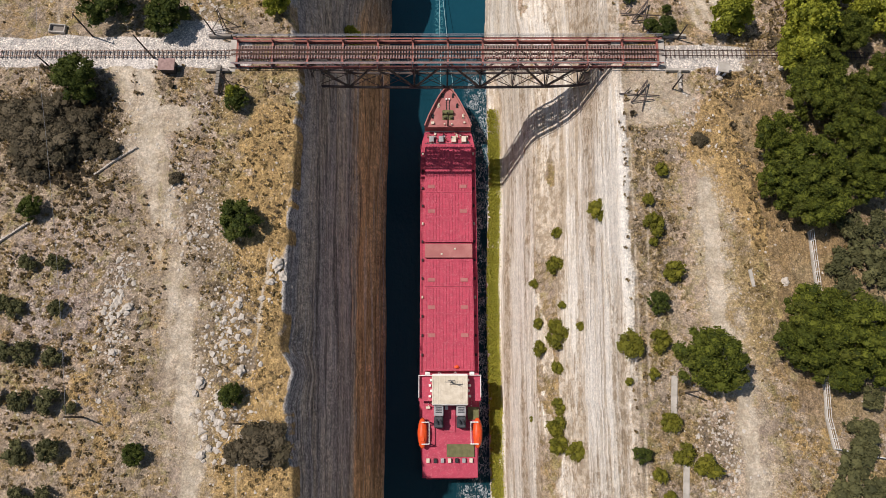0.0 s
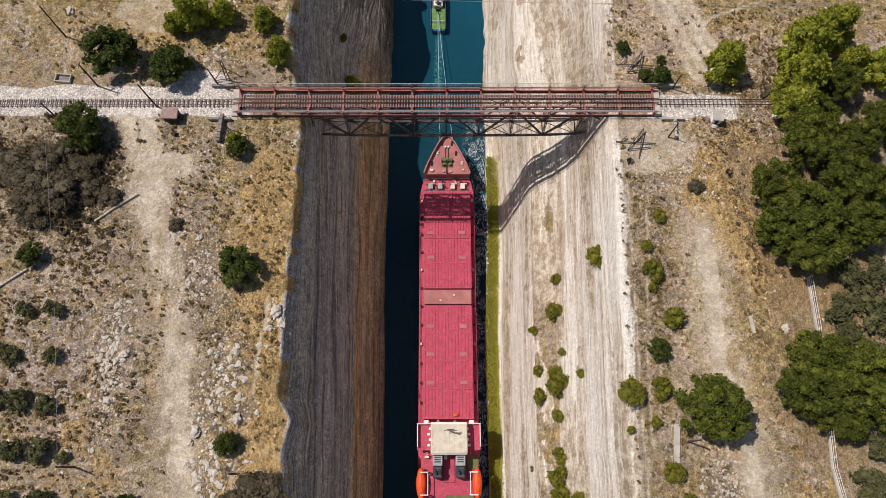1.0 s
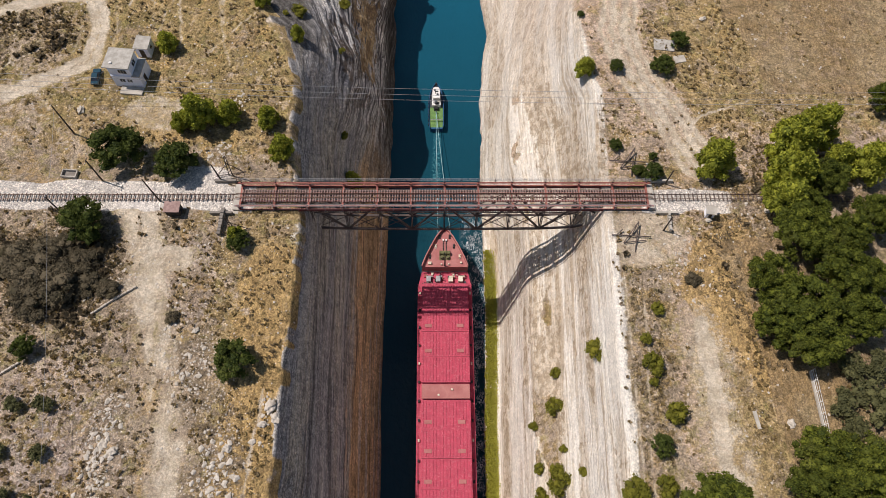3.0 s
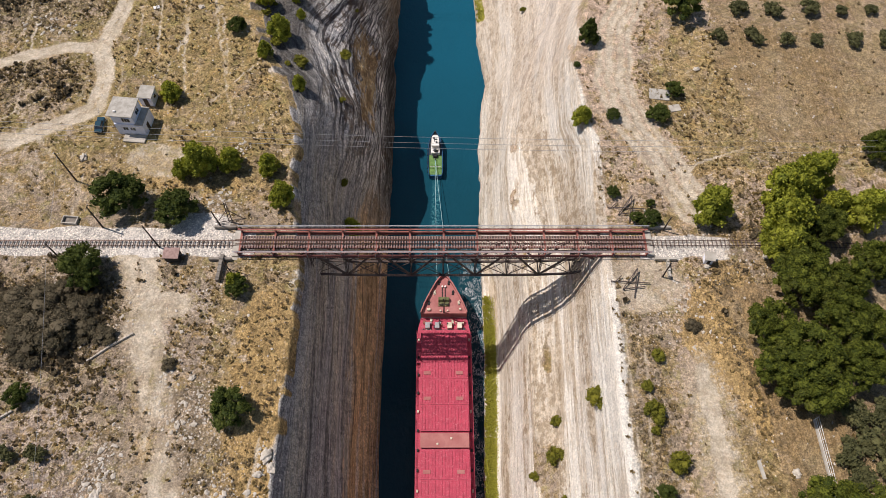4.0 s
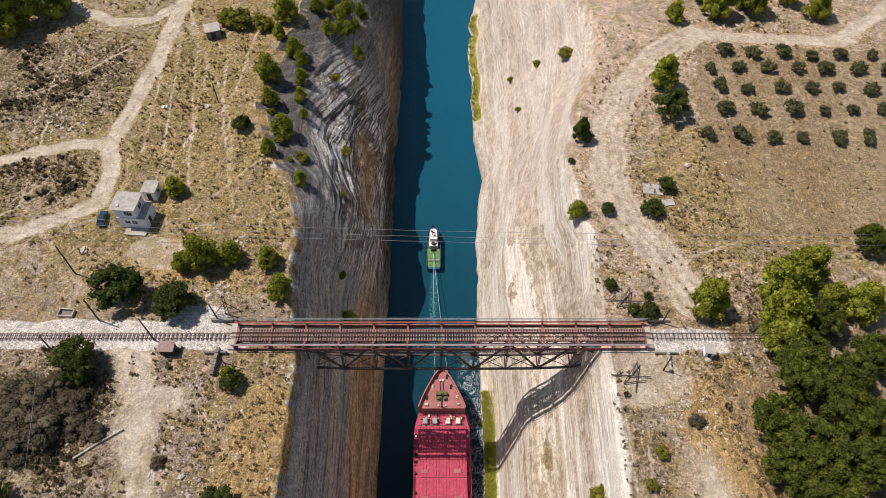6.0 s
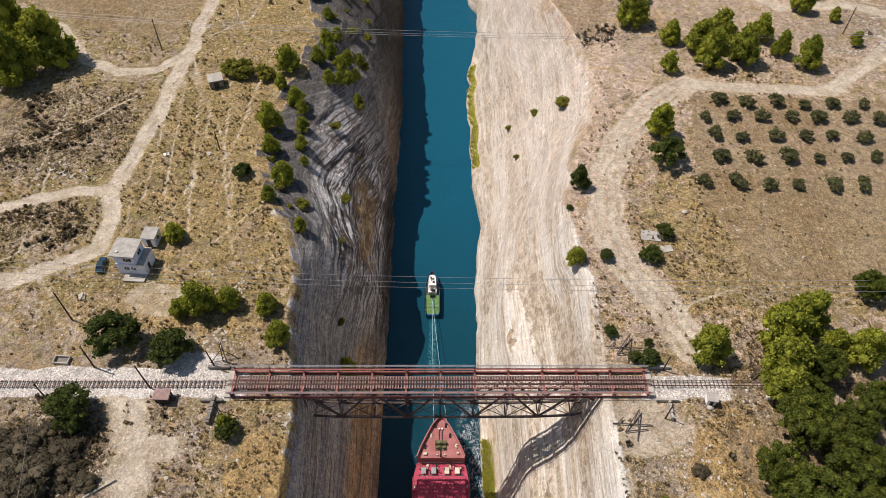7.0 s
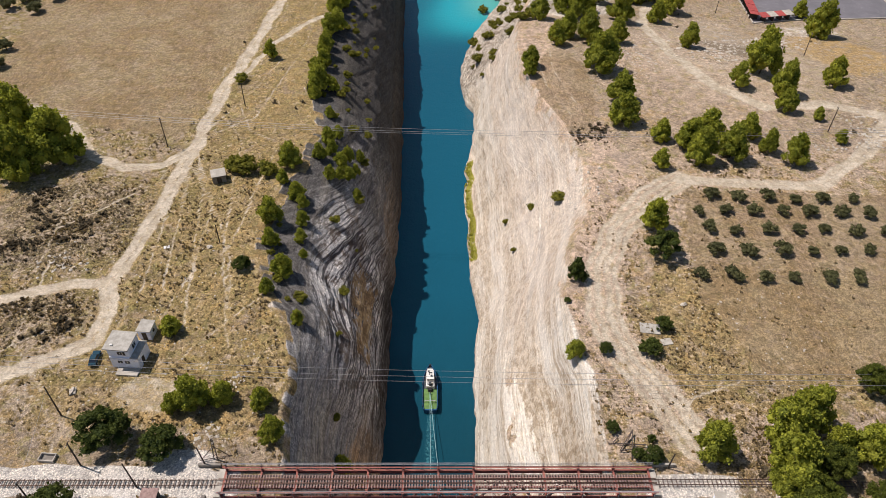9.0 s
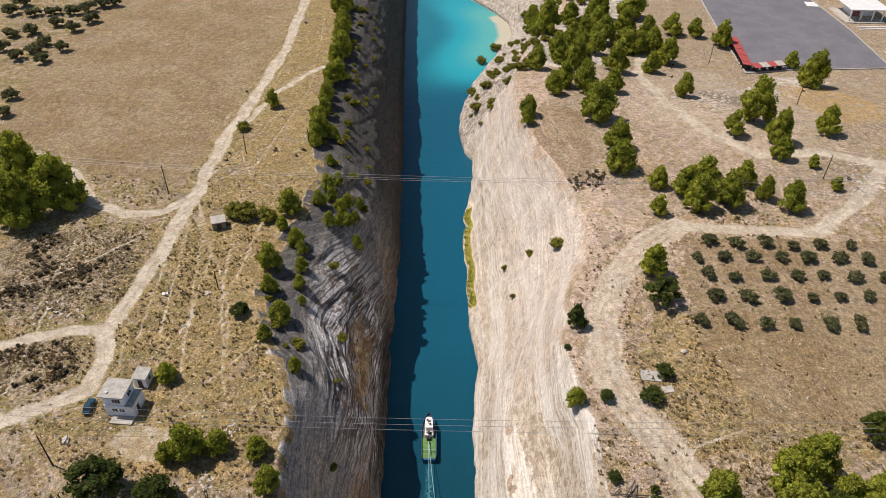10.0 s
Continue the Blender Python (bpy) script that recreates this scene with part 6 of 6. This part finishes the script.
def parked_car():
    car = thing("car", "dark teal hatchback parked beside a dirt track", "car", pose(-72.7, 92.2, ground(-72.7, 92.2), 0, 0, 4))
    bm = bmesh.new()
    box(bm, (0, 0, 0.62), (1.66, 4.0, 0.62), bevel=0.16)
    part("body", bm, CAR_BLUE, car)
    bm = bmesh.new()
    low = [(-0.74, -1.45), (0.74, -1.45), (0.74, 1.0), (-0.74, 1.0)]
    high = [(-0.58, -1.0), (0.58, -1.0), (0.58, 0.35), (-0.58, 0.35)]
    a = [bm.verts.new((x, y, 0.9)) for x, y in low]
    b = [bm.verts.new((x, y, 1.40)) for x, y in high]
    for k in range(4):
        bm.faces.new((a[k], a[(k + 1) % 4], b[(k + 1) % 4], b[k]))
    bm.faces.new(b)
    cabin = part("glasshouse", bm, GLASS, car, "dark car windows")
    bm = bmesh.new()
    box(bm, (0, -0.32, 1.42), (1.2, 1.4, 0.06), bevel=0.02)
    part("roof", bm, CAR_BLUE, cabin)
    for x in (-0.78, 0.78):
        for y in (-1.2, 1.25):
            bm = bmesh.new()
            bmesh.ops.create_cone(bm, cap_ends=True, segments=14, radius1=0.31, radius2=0.31, depth=0.2, matrix=pose(x, y, 0.31, 0, 90, 0))
            wheel = part("wheel", bm, BLACK, car)
            bm = bmesh.new()
            bmesh.ops.create_cone(bm, cap_ends=True, segments=10, radius1=0.18, radius2=0.18, depth=0.22, matrix=pose(x, y, 0.31, 0, 90, 0))
            part("rim", bm, GREY, wheel)
    for x in (-0.6, 0.6):
        bm = bmesh.new()
        box(bm, (x, 1.97, 0.68), (0.34, 0.1, 0.16), bevel=0.02)
        part("headlight", bm, WHITE, car)


parked_car()


def timber_pole(x, y, height, arms, lean=0.0):
    ob = thing("utility_pole", "weathered timber utility pole on dry ground", "pole", pose(x, y, ground(x, y), 0, lean, 0), "utility poles")
    bm = bmesh.new()
    rod(bm, (0, 0, -0.5), (0, 0, height), 0.17, 0.11, 8)
    part("shaft", bm, TIMBER, ob)
    for k in range(arms):
        bm = bmesh.new()
        bar(bm, (-0.1, -0.7, height - 0.35 - 0.5 * k), (-0.1, 0.7, height - 0.35 - 0.5 * k), 0.1, 0.1)
        arm = part("crossarm", bm, TIMBER, ob)
        for d in (-0.6, 0.0, 0.6):
            bm = bmesh.new()
            rod(bm, (-0.1, d, height - 0.3 - 0.5 * k), (-0.1, d, height - 0.1 - 0.5 * k), 0.05)
            part("insulator", bm, WHITE, arm)


for x, y, h, arms, lean in ((-74.0, 78.3, 9.3, 0, 0), (-71.6, 60.1, 7, 1, 0), (-54.2, 63.6, 8, 0, -3), (-43.1, 68.3, 6, 0, -4), (-66.0, 67.7, 7.5, 1, 0), (42.9, 69.8, 5, 0, 2), (41.4, 59.6, 5.5, 0, 1),
                            (-82.0, 172.0, 10, 2, 0), (-56.0, 130.0, 6, 0, 0), (-64.5, 196.0, 8, 0, 0), (119.5, 188.0, 9, 1, 0), (134.0, 245.0, 9, 1, 0), (118.0, 300.0, 9, 0, 0), (-45.5, 204.0, 5, 0, 0),
                            (-58.0, -1.0, 6, 0, 0), (-32.0, -1.5, 5, 0, 0), (40.5, 5.0, 6, 0, 0)):
    timber_pole(x, y, h, arms, lean)


def steel_mast(x, y, lean):
    ob = thing("signal_mast", "dark leaning steel lattice mast with stays", "mast", pose(x, y, ground(x, y), 0, lean, 0))
    bm = bmesh.new()
    for d in (-0.35, 0.35):
        bar(bm, (d, 0, 0), (d * 0.4, 0, 7), 0.12, 0.12)
    for k in range(6):
        bar(bm, (-0.35 + 0.03 * k, 0, 1.1 * k), (0.33 - 0.03 * k, 0, 1.1 * k + 1), 0.07, 0.07)
    part("lattice", bm, DARK_STEEL, ob)
    bm = bmesh.new()
    bar(bm, (-2.6, -0.5, 0.1), (0, 0, 4.5), 0.1, 0.1)
    bar(bm, (2.4, 0.8, 0.1), (0, 0, 4.5), 0.1, 0.1)
    bar(bm, (-2.8, -0.6, 0.3), (2.8, 0.9, 0.3), 0.1, 0.1)
    part("stay", bm, DARK_STEEL, ob)


steel_mast(-41.5, 69.6, 4)
steel_mast(-38.8, 57.2, -3)


def fallen_frame(x, y):
    """The toppled steel frame on the east cliff top."""
    ob = thing("fallen_steel_frame", "toppled dark steel frame lying on the cliff top", "scrap", pose(x, y, ground(x, y) + 0.3))
    for a, b in (((-3.6, 0.2, 0), (3.6, -0.2, 0.3)), ((-1.6, -1.5, 0), (1.4, 2.6, 0.9)), ((1.4, 2.6, 0.9), (0.4, -3.2, 0)), ((-1.6, -1.5, 0.2), (2.6, -0.9, 0.2)), ((0.2, 0.4, 0.2), (1.4, 2.6, 0.9)), ((-2.6, 0.3, 0), (-1.6, 1.2, 0.4))):
        bm = bmesh.new()
        bar(bm, a, b, 0.16, 0.16)
        part("strut", bm, DARK_STEEL, ob)


fallen_frame(35.2, 58.2)
fallen_frame(36.0, 74.5)

# overhead lines across the canal
for y, z in ((89.0, 46.0), (87.5, 46.0), (86.2, 46.0), (182.0, 44.0), (180.5, 44.0), (179.5, 44.0)):
    bm = bmesh.new()
    sagging(bm, (-150, y + (0 if y < 100 else 2), z + 6), (150, y, z + 6), 6.0, 0.035 if y < 100 else 0.045, 40)
    tagged(part("overhead_cable", bm, CABLE), "thin pale overhead cable across the canal", "cable", "overhead cables")
for y0, y1 in ((78.3, 60.1),):
    bm = bmesh.new()
    sagging(bm, (-74, 78.3, 51.5), (-71.6, 60.1, 49.5), 0.4, 0.025, 10)
    sagging(bm, (-71.6, 60.1, 49.5), (-58, -1, 48.5), 1.2, 0.025, 14)
    tagged(part("overhead_cable", bm, CABLE), "thin overhead cable between timber poles", "cable", "overhead cables")


def fence():
    ob = thing("fence", "white post and mesh fence beside trees", "fence")
    line = [(63.6, 33.0), (63.7, 23.8), (63.5, 7.8), (63.3, 1.4), (64.0, -3.4), (71.6, -4.7), (80.0, -5.4)]
    for (ax, ay), (bx, by) in zip(line, line[1:]):
        count = max(1, int(math.hypot(bx - ax, by - ay) / 1.6))
        for k in range(count):
            x, y = ax + (bx - ax) * k / count, ay + (by - ay) * k / count
            z = ground(x, y)
            bm = bmesh.new()
            bar(bm, (x, y, z - 0.2), (x, y, z + 1.9), 0.09, 0.09)
            part("post", bm, WHITE, ob)
        za, zb = ground(ax, ay), ground(bx, by)
        bm = bmesh.new()
        bar(bm, (ax, ay, za + 0.15), (bx, by, zb + 0.15), 0.3, 0.4)
        part("plinth", bm, CONCRETE, ob)
        for h in (0.7, 1.2, 1.85):
            bm = bmesh.new()
            bar(bm, (ax, ay, za + h), (bx, by, zb + h), 0.06, 0.06)
            part("fence_rail", bm, WHITE, ob)


fence()


def car_park():
    z = 33.05
    lot = [(131.5, 290.0), (150.4, 294.0), (200.0, 299.0), (202.0, 345.0), (200.0, 395.0), (139.0, 395.0), (133.5, 330.0)]
    bm = bmesh.new()
    slab(bm, lot, z - 1.5, z)
    ob = tagged(part("car_park", bm, ASPHALT), "large grey asphalt car park behind trees", "car park", kind="structure")
    bm = bmesh.new()
    for (ax, ay), (bx, by) in zip(lot, lot[1:] + lot[:1]):
        bar(bm, (ax, ay, z), (bx, by, z), 0.5, 0.7)
    part("kerb", bm, CONCRETE, ob)
    bm = bmesh.new()
    box(bm, (197.5, 383.0, z + 0.03), (6.0, 7.0, 0.05), -8)
    part("painted_bay", bm, WHITE, ob)
    road = tagged(new("road"), "dark asphalt access road beside pale kerbs", "road", kind="structure")
    bm = bmesh.new()
    slab(bm, [(206, 318), (260, 330), (260, 352), (207, 346)], z - 1.0, z - 0.15)
    part("roadway", bm, ASPHALT, road)
    for a, b in (((206, 317.5), (260, 329.5)), ((207, 346.5), (260, 352.5)), ((207, 349.5), (260, 355.5))):
        bm = bmesh.new()
        bar(bm, (*a, z - 0.05), (*b, z - 0.05), 0.8, 0.5)
        part("kerb", bm, WHITE, road)
    shed = thing("open_shed", "long low open shed with faded red sheet roof", "shed", pose(0, 0, z))
    for a, b, n in (((132.6, 293.0), (136.2, 326.0), 9), ((134.5, 292.3), (149.5, 296.2), 4)):
        ang = math.degrees(math.atan2(b[1] - a[1], b[0] - a[0]))
        for k in range(n):
            u = (k + 0.5) / n
            x, y = a[0] + (b[0] - a[0]) * u, a[1] + (b[1] - a[1]) * u
            bm = bmesh.new()
            box(bm, (x, y, 2.7 + 0.1 * (k % 2)), (math.hypot(b[0] - a[0], b[1] - a[1]) / n - 0.05, 4.2, 0.12), ang, 6)
            part("roof_sheet", bm, TILE_RED if not (n == 4 and k in (1, 3)) else CONCRETE, shed)
            bm = bmesh.new()
            box(bm, (x, y, 1.3), (0.2, 3.6, 2.6), ang)
            part("stall_wall", bm, TIMBER, shed)
    hall = thing("terminal_building", "white modern building with slim columns and orange infill", "building", pose(214, 366, z, 0, 0, 0))
    for name, c, s, mat in (("floor_slab", (0, 0, 0.2), (20, 22, 0.5), CONCRETE), ("roof", (2, 2, 6.0), (20, 22, 0.6), WHITE), ("wall", (3, 4, 3.0), (12, 10, 5.4), PLASTER), ("infill_panel", (-1, -1.2, 2.5), (3.5, 0.4, 3.8), RUST)):
        bm = bmesh.new()
        box(bm, c, s, bevel=0.05)
        part(name, bm, mat, hall)
    for x in (-7.5, -2.0, 4.0, 9.0):
        bm = bmesh.new()
        rod(bm, (x, -8.4, 0.4), (x, -8.4, 5.8), 0.35, sides=12)
        part("column", bm, WHITE, hall)


car_park()


# walls, slabs and other remains on the ground
def stone_wall(points, height, thick, label, material):
    ob = thing("stone_wall", label, "wall")
    r = random.Random(len(points) + int(abs(points[0][0])))
    for (ax, ay), (bx, by) in zip(points, points[1:]):
        long = math.hypot(bx - ax, by - ay)
        ang = math.degrees(math.atan2(by - ay, bx - ax))
        count = max(2, int(long / 0.6))
        for k in range(count):
            u = (k + 0.5) / count
            x, y = ax + (bx - ax) * u, ay + (by - ay) * u
            bm = bmesh.new()
            box(bm, (x, y, ground(x, y) + height * 0.4), (long / count * r.uniform(0.85, 1.0), thick * r.uniform(0.8, 1.1), height * r.uniform(0.9, 1.3)), ang + r.uniform(-5, 5), bevel=0.05)
            part("stone", bm, material, ob)


stone_wall([(-62.0, 40.6), (-58.5, 43.4), (-55.0, 46.0)], 0.45, 0.32, "low dry stone wall at the edge of a thicket", ROCK)
stone_wall([(-78.0, 27.0), (-72.0, 31.5)], 0.45, 0.35, "low dry stone wall by the olive grove", ROCK)
stone_wall([(42.6, 59.2), (42.7, 63.0)], 1.0, 0.5, "pale concrete retaining wall beside the bridge", CONCRETE)
stone_wall([(-41.8, 56.5), (-41.6, 62.0)], 1.2, 0.7, "dark stone retaining wall beside the bridge", MASONRY)


def slab_thing(name, label, category, x, y, size, turn, material):
    bm = bmesh.new()
    box(bm, (0, 0, 0), size, bevel=0.03)
    ob = part(name, bm, material)
    ob.matrix_basis = pose(x, y, ground(x, y) + size[2] * 0.25, 0, 0, turn)
    tagged(ob, label, category)


slab_thing("foundation_slab", "broken pale concrete foundation slab in dry grass", "slab", 46.6, 104.3, (4.4, 3.0, 0.25), -6, ROOF)
slab_thing("foundation_slab", "small cracked concrete slab beside shrubs", "slab", 49.5, 100.5, (2.4, 1.8, 0.3), 12, CONCRETE)
slab_thing("plank", "pale painted board lying on bare earth", "board", 53.0, 24.5, (0.6, 3.0, 0.3), 8, CONCRETE)
slab_thing("drain_cover", "pale concrete drain strip in the earth", "drain", 38.6, 4.5, (1.0, 6.5, 0.3), -4, CONCRETE)
slab_thing("drain_cover", "pale concrete drain strip by bushes", "drain", 39.8, -9.0, (1.0, 7.0, 0.3), -4, CONCRETE)
slab_thing("rubbish_sheet", "pale scrap of sheeting on dry ground", "scrap", -68.5, 127.5, (1.4, 1.0, 0.25), 20, WHITE)


def trough(x, y):
    ob = thing("water_trough", "empty rectangular concrete trough beside the railway", "trough", pose(x, y, ground(x, y), 0, 0, -3))
    for c, d in (((0, 0.75, 0.3), (3.0, 0.2, 0.7)), ((0, -0.75, 0.3), (3.0, 0.2, 0.7)), ((1.4, 0, 0.3), (0.2, 1.3, 0.7)), ((-1.4, 0, 0.3), (0.2, 1.3, 0.7))):
        bm = bmesh.new()
        box(bm, c, d, bevel=0.03)
        part("side", bm, CONCRETE, ob)
    bm = bmesh.new()
    box(bm, (0, 0, 0.05), (2.6, 1.3, 0.1))
    part("bottom", bm, MASONRY, ob)


trough(-72.6, 69.0)

# ---- tufts, stones and reeds ----
def scatter(count, seed, x0, x1, y0, y1, keep):
    r = np.random.RandomState(seed)
    x, y = r.uniform(x0, x1, count), r.uniform(y0, y1, count)
    ok = (x < edge_left(y) - 0.6) | (x > edge_right(y) + 0.6)
    ok &= r.rand(count) < keep(x, y)
    ok &= np.abs(y - 65.7) > 2.2
    x, y = x[ok], y[ok]
    return x, y, plateau(x, y), r


def tufts(name, label, material, count, seed, area, keep, low, high, blades=7):
    x, y, z, r = scatter(count, seed, *area, keep)
    many = len(x) * blades
    x, y, z, size = (np.repeat(v, blades) for v in (x, y, z, r.uniform(low, high, len(x))))
    a, tip = r.uniform(0, 2 * math.pi, many), r.uniform(0.35, 0.9, many)
    c, s = np.cos(a), np.sin(a)
    x, y = x + r.uniform(-0.3, 0.3, many) * size, y + r.uniform(-0.3, 0.3, many) * size
    corners = [(x - s * size * 0.3, y + c * size * 0.3, z - 0.05), (x + s * size * 0.3, y - c * size * 0.3, z - 0.05),
               (x + (c * 0.55 + s * 0.25) * size, y + (s * 0.55 - c * 0.25) * size, z + size * tip),
               (x + (c * 0.55 - s * 0.25) * size, y + (s * 0.55 + c * 0.25) * size, z + size * tip * 0.9)]
    verts = np.stack([np.stack(p, 1) for p in corners], 1).reshape(-1, 3).tolist()
    faces = np.arange(4 * many).reshape(-1, 4).tolist()
    tagged(new(name, cells_mesh(name, verts, faces, material)), label, "grass", kind="stuff")


def wild(x, y):
    track, grass, scrub, ballast, rubble, plots = covers(x, y)[:6]
    patch = smooth(0.42, 0.62, fbm(x / 9, y / 9, 71, 3))
    return np.clip((0.07 + 1.3 * scrub + 0.12 * grass) * (0.25 + 1.2 * patch) * (1 - np.clip(1.6 * track, 0, 1)) * (1 - ballast) * (1 - 0.85 * plots), 0, 1)


DRY_BRUSH = foliage("dry_brush", (0.33, 0.25, 0.15), (0.19, 0.145, 0.08), (0.30, 0.22, 0.11))
STRAW = foliage("straw_grass", (0.36, 0.26, 0.11), (0.19, 0.14, 0.06), (0.28, 0.20, 0.10))
tufts("scrub", "low dark brown scrub and dry weeds", DRY_BRUSH, 45000, 41, (-110, 100, -18, 190), wild, 0.2, 0.6)
tufts("scrub", "larger olive-brown scrub clumps", BRUSH, 45000, 42, (-110, 110, -18, 200), lambda x, y: wild(x, y) ** 2 * np.clip(covers(x, y)[2] - 0.15, 0, 1), 0.4, 1.1, 12)
tufts("scrub", "far dark scrub on the plateau", BRUSH, 26000, 43, (-160, 150, 160, 330), lambda x, y: wild(x, y) ** 2 * 0.3, 0.5, 1.1, 9)
tufts("dry_grass", "clumps of pale golden dry grass", STRAW, 45000, 44, (-100, 95, -18, 170), wild, 0.25, 0.6, 6)


def pebble(r, rough):
    """A small angular stone: a knocked-about octahedron with cut corners."""
    bm = bmesh.new()
    bmesh.ops.create_icosphere(bm, subdivisions=1, radius=1.0)
    for v in bm.verts:
        v.co *= 1 + rough * (r.random() - 0.5)
        v.co.z *= 0.7
    verts, faces = [tuple(v.co) for v in bm.verts], [tuple(v.index for v in f.verts) for f in bm.faces]
    bm.free()
    return verts, faces


def stones(label, spots, seed):
    r = random.Random(seed)
    shapes = [pebble(r, 0.8) for _ in range(6)]
    verts, faces = [], []
    for x, y, z, size in spots:
        base, (vs, fs) = len(verts), r.choice(shapes)
        a, sx = r.uniform(0, 6.28), r.uniform(0.7, 1.4)
        c, s = math.cos(a), math.sin(a)
        verts.extend((x + size * (v[0] * sx * c - v[1] * s), y + size * (v[0] * sx * s + v[1] * c), z + size * v[2] * 0.9) for v in vs)
        faces.extend(tuple(base + q for q in f) for f in fs)
    tagged(new("stones", cells_mesh("stones", verts, faces, ROCK)), label, "stones", kind="stuff")


def rubble_piles():
    r = random.Random(12)
    spots = []
    for cx, cy, rx, ry, n, big in ((-35.5, 12, 4, 9, 120, 0.55), (-36, -2, 4, 6, 70, 0.6), (-55, 17, 2.6, 11, 170, 0.5), (-42, 31, 4, 7, 80, 0.4), (-47.5, 38, 2, 8, 60, 0.35), (-29, 24, 2.5, 5, 30, 0.4),
                                  (-31, -5, 3, 7, 50, 0.5), (46, -4, 4, 8, 150, 0.35), (-92, 122, 6, 5, 60, 0.5), (100, 246, 16, 12, 160, 0.7), (45, 52, 6, 8, 90, 0.35), (-42, 88, 3, 2, 30, 0.4), (40, 160, 8, 8, 60, 0.5),
                                  (-60, 50, 8, 6, 60, 0.3), (-46, 74, 5, 3, 70, 0.4), (-67, 88, 8, 6, 60, 0.25), (60, 64, 10, 5, 60, 0.35), (133, 187, 9, 12, 130, 0.6), (118, 180, 14, 3, 60, 0.5), (70, 235, 8, 14, 70, 0.5), (128, 262, 14, 10, 120, 0.7)):
        for _ in range(n):
            x, y = r.gauss(cx, rx * 0.5), r.gauss(cy, ry * 0.5)
            spots.append((x, y, ground(x, y), big * r.uniform(0.25, 1.0) ** 1.5))
    for _ in range(1500):
        x, y = r.uniform(-88, 88), r.uniform(-18, 130)
        if not edge_left(np.array([y]))[0] - 1 < x < edge_right(np.array([y]))[0] + 1 and abs(y - 65.7) > 3:
            spots.append((x, y, float(plateau(np.array([x]), np.array([y]))[0]), r.uniform(0.08, 0.28)))
    stones("pale limestone rubble and loose stones", spots, 3)


rubble_piles()


def boulder(x, y, size, seed):
    bm = bmesh.new()
    ball(bm, (0, 0, size * 0.25), (size, size * 0.75, size * 0.55), 3, 0.55, seed)
    ob = part("boulder", bm, ROCK)
    ob.matrix_basis = pose(x, y, ground(x, y), 0, 0, seed * 57)
    tagged(ob, "pale weathered limestone boulder on dry ground", "boulder", "boulders")


for k, (x, y, size) in enumerate(((-39.5, 4.8, 1.0), (-40.2, 3.2, 0.6), (-52.8, 17.2, 0.9), (-28.2, 25.0, 1.1), (-27.2, 23.0, 0.9), (-29.3, 22.0, 0.7), (-38.2, -6.5, 0.8), (-37.0, -5.4, 0.6), (-54.5, 9.5, 0.7), (-43.0, 38.0, 0.6),
                                  (58.5, 24.0, 0.8), (50.2, 62.0, 0.6), (62.0, 64.6, 0.9), (-74.0, 84.0, 0.9), (-58.0, 128.0, 0.8), (56.0, 112.0, 0.7), (-33.0, 7.0, 0.9), (-34.5, 18.0, 0.8))):
    boulder(x, y, size, 1.3 + k)


def reeds():
    """Green reeds and weeds on the low bank at the foot of the slope."""
    r = np.random.RandomState(9)
    verts, faces = [], []
    for k in range(7600):
        y = r.uniform(-22, 74) if k < 6800 else r.uniform(170, 228)
        dense = fbm(np.array([y / 5.0]), np.array([0.3]), 81)[0]
        if r.rand() > 0.45 + 1.2 * (dense - 0.35):
            continue
        x = foot_right(np.array([y]))[0] + r.uniform(0.15, 3.2)
        z, size, a = 1.0, r.uniform(0.35, 0.8), r.uniform(0, 6.28)
        c, s = math.cos(a), math.sin(a)
        for q in range(3):
            b, tip = len(verts), r.uniform(0.1, 0.5)
            verts.extend(((x - s * size * 0.25, y + c * size * 0.25, z), (x + s * size * 0.25, y - c * size * 0.25, z), (x + (c * 0.6 + s * 0.2) * size, y + (s * 0.6 - c * 0.2) * size, z + 0.5 + size * tip), (x + c * 0.7 * size, y + s * 0.7 * size, z + 0.45 + size * tip)))
            faces.append((b, b + 1, b + 2, b + 3))
            a += 2.1
            c, s = math.cos(a), math.sin(a)
    tagged(new("reeds", cells_mesh("reeds", verts, faces, foliage("reed_leaves", (0.52, 0.49, 0.08), (0.30, 0.30, 0.045)))), "yellow-green reeds on the bank by the water", "reeds", kind="stuff")


reeds()
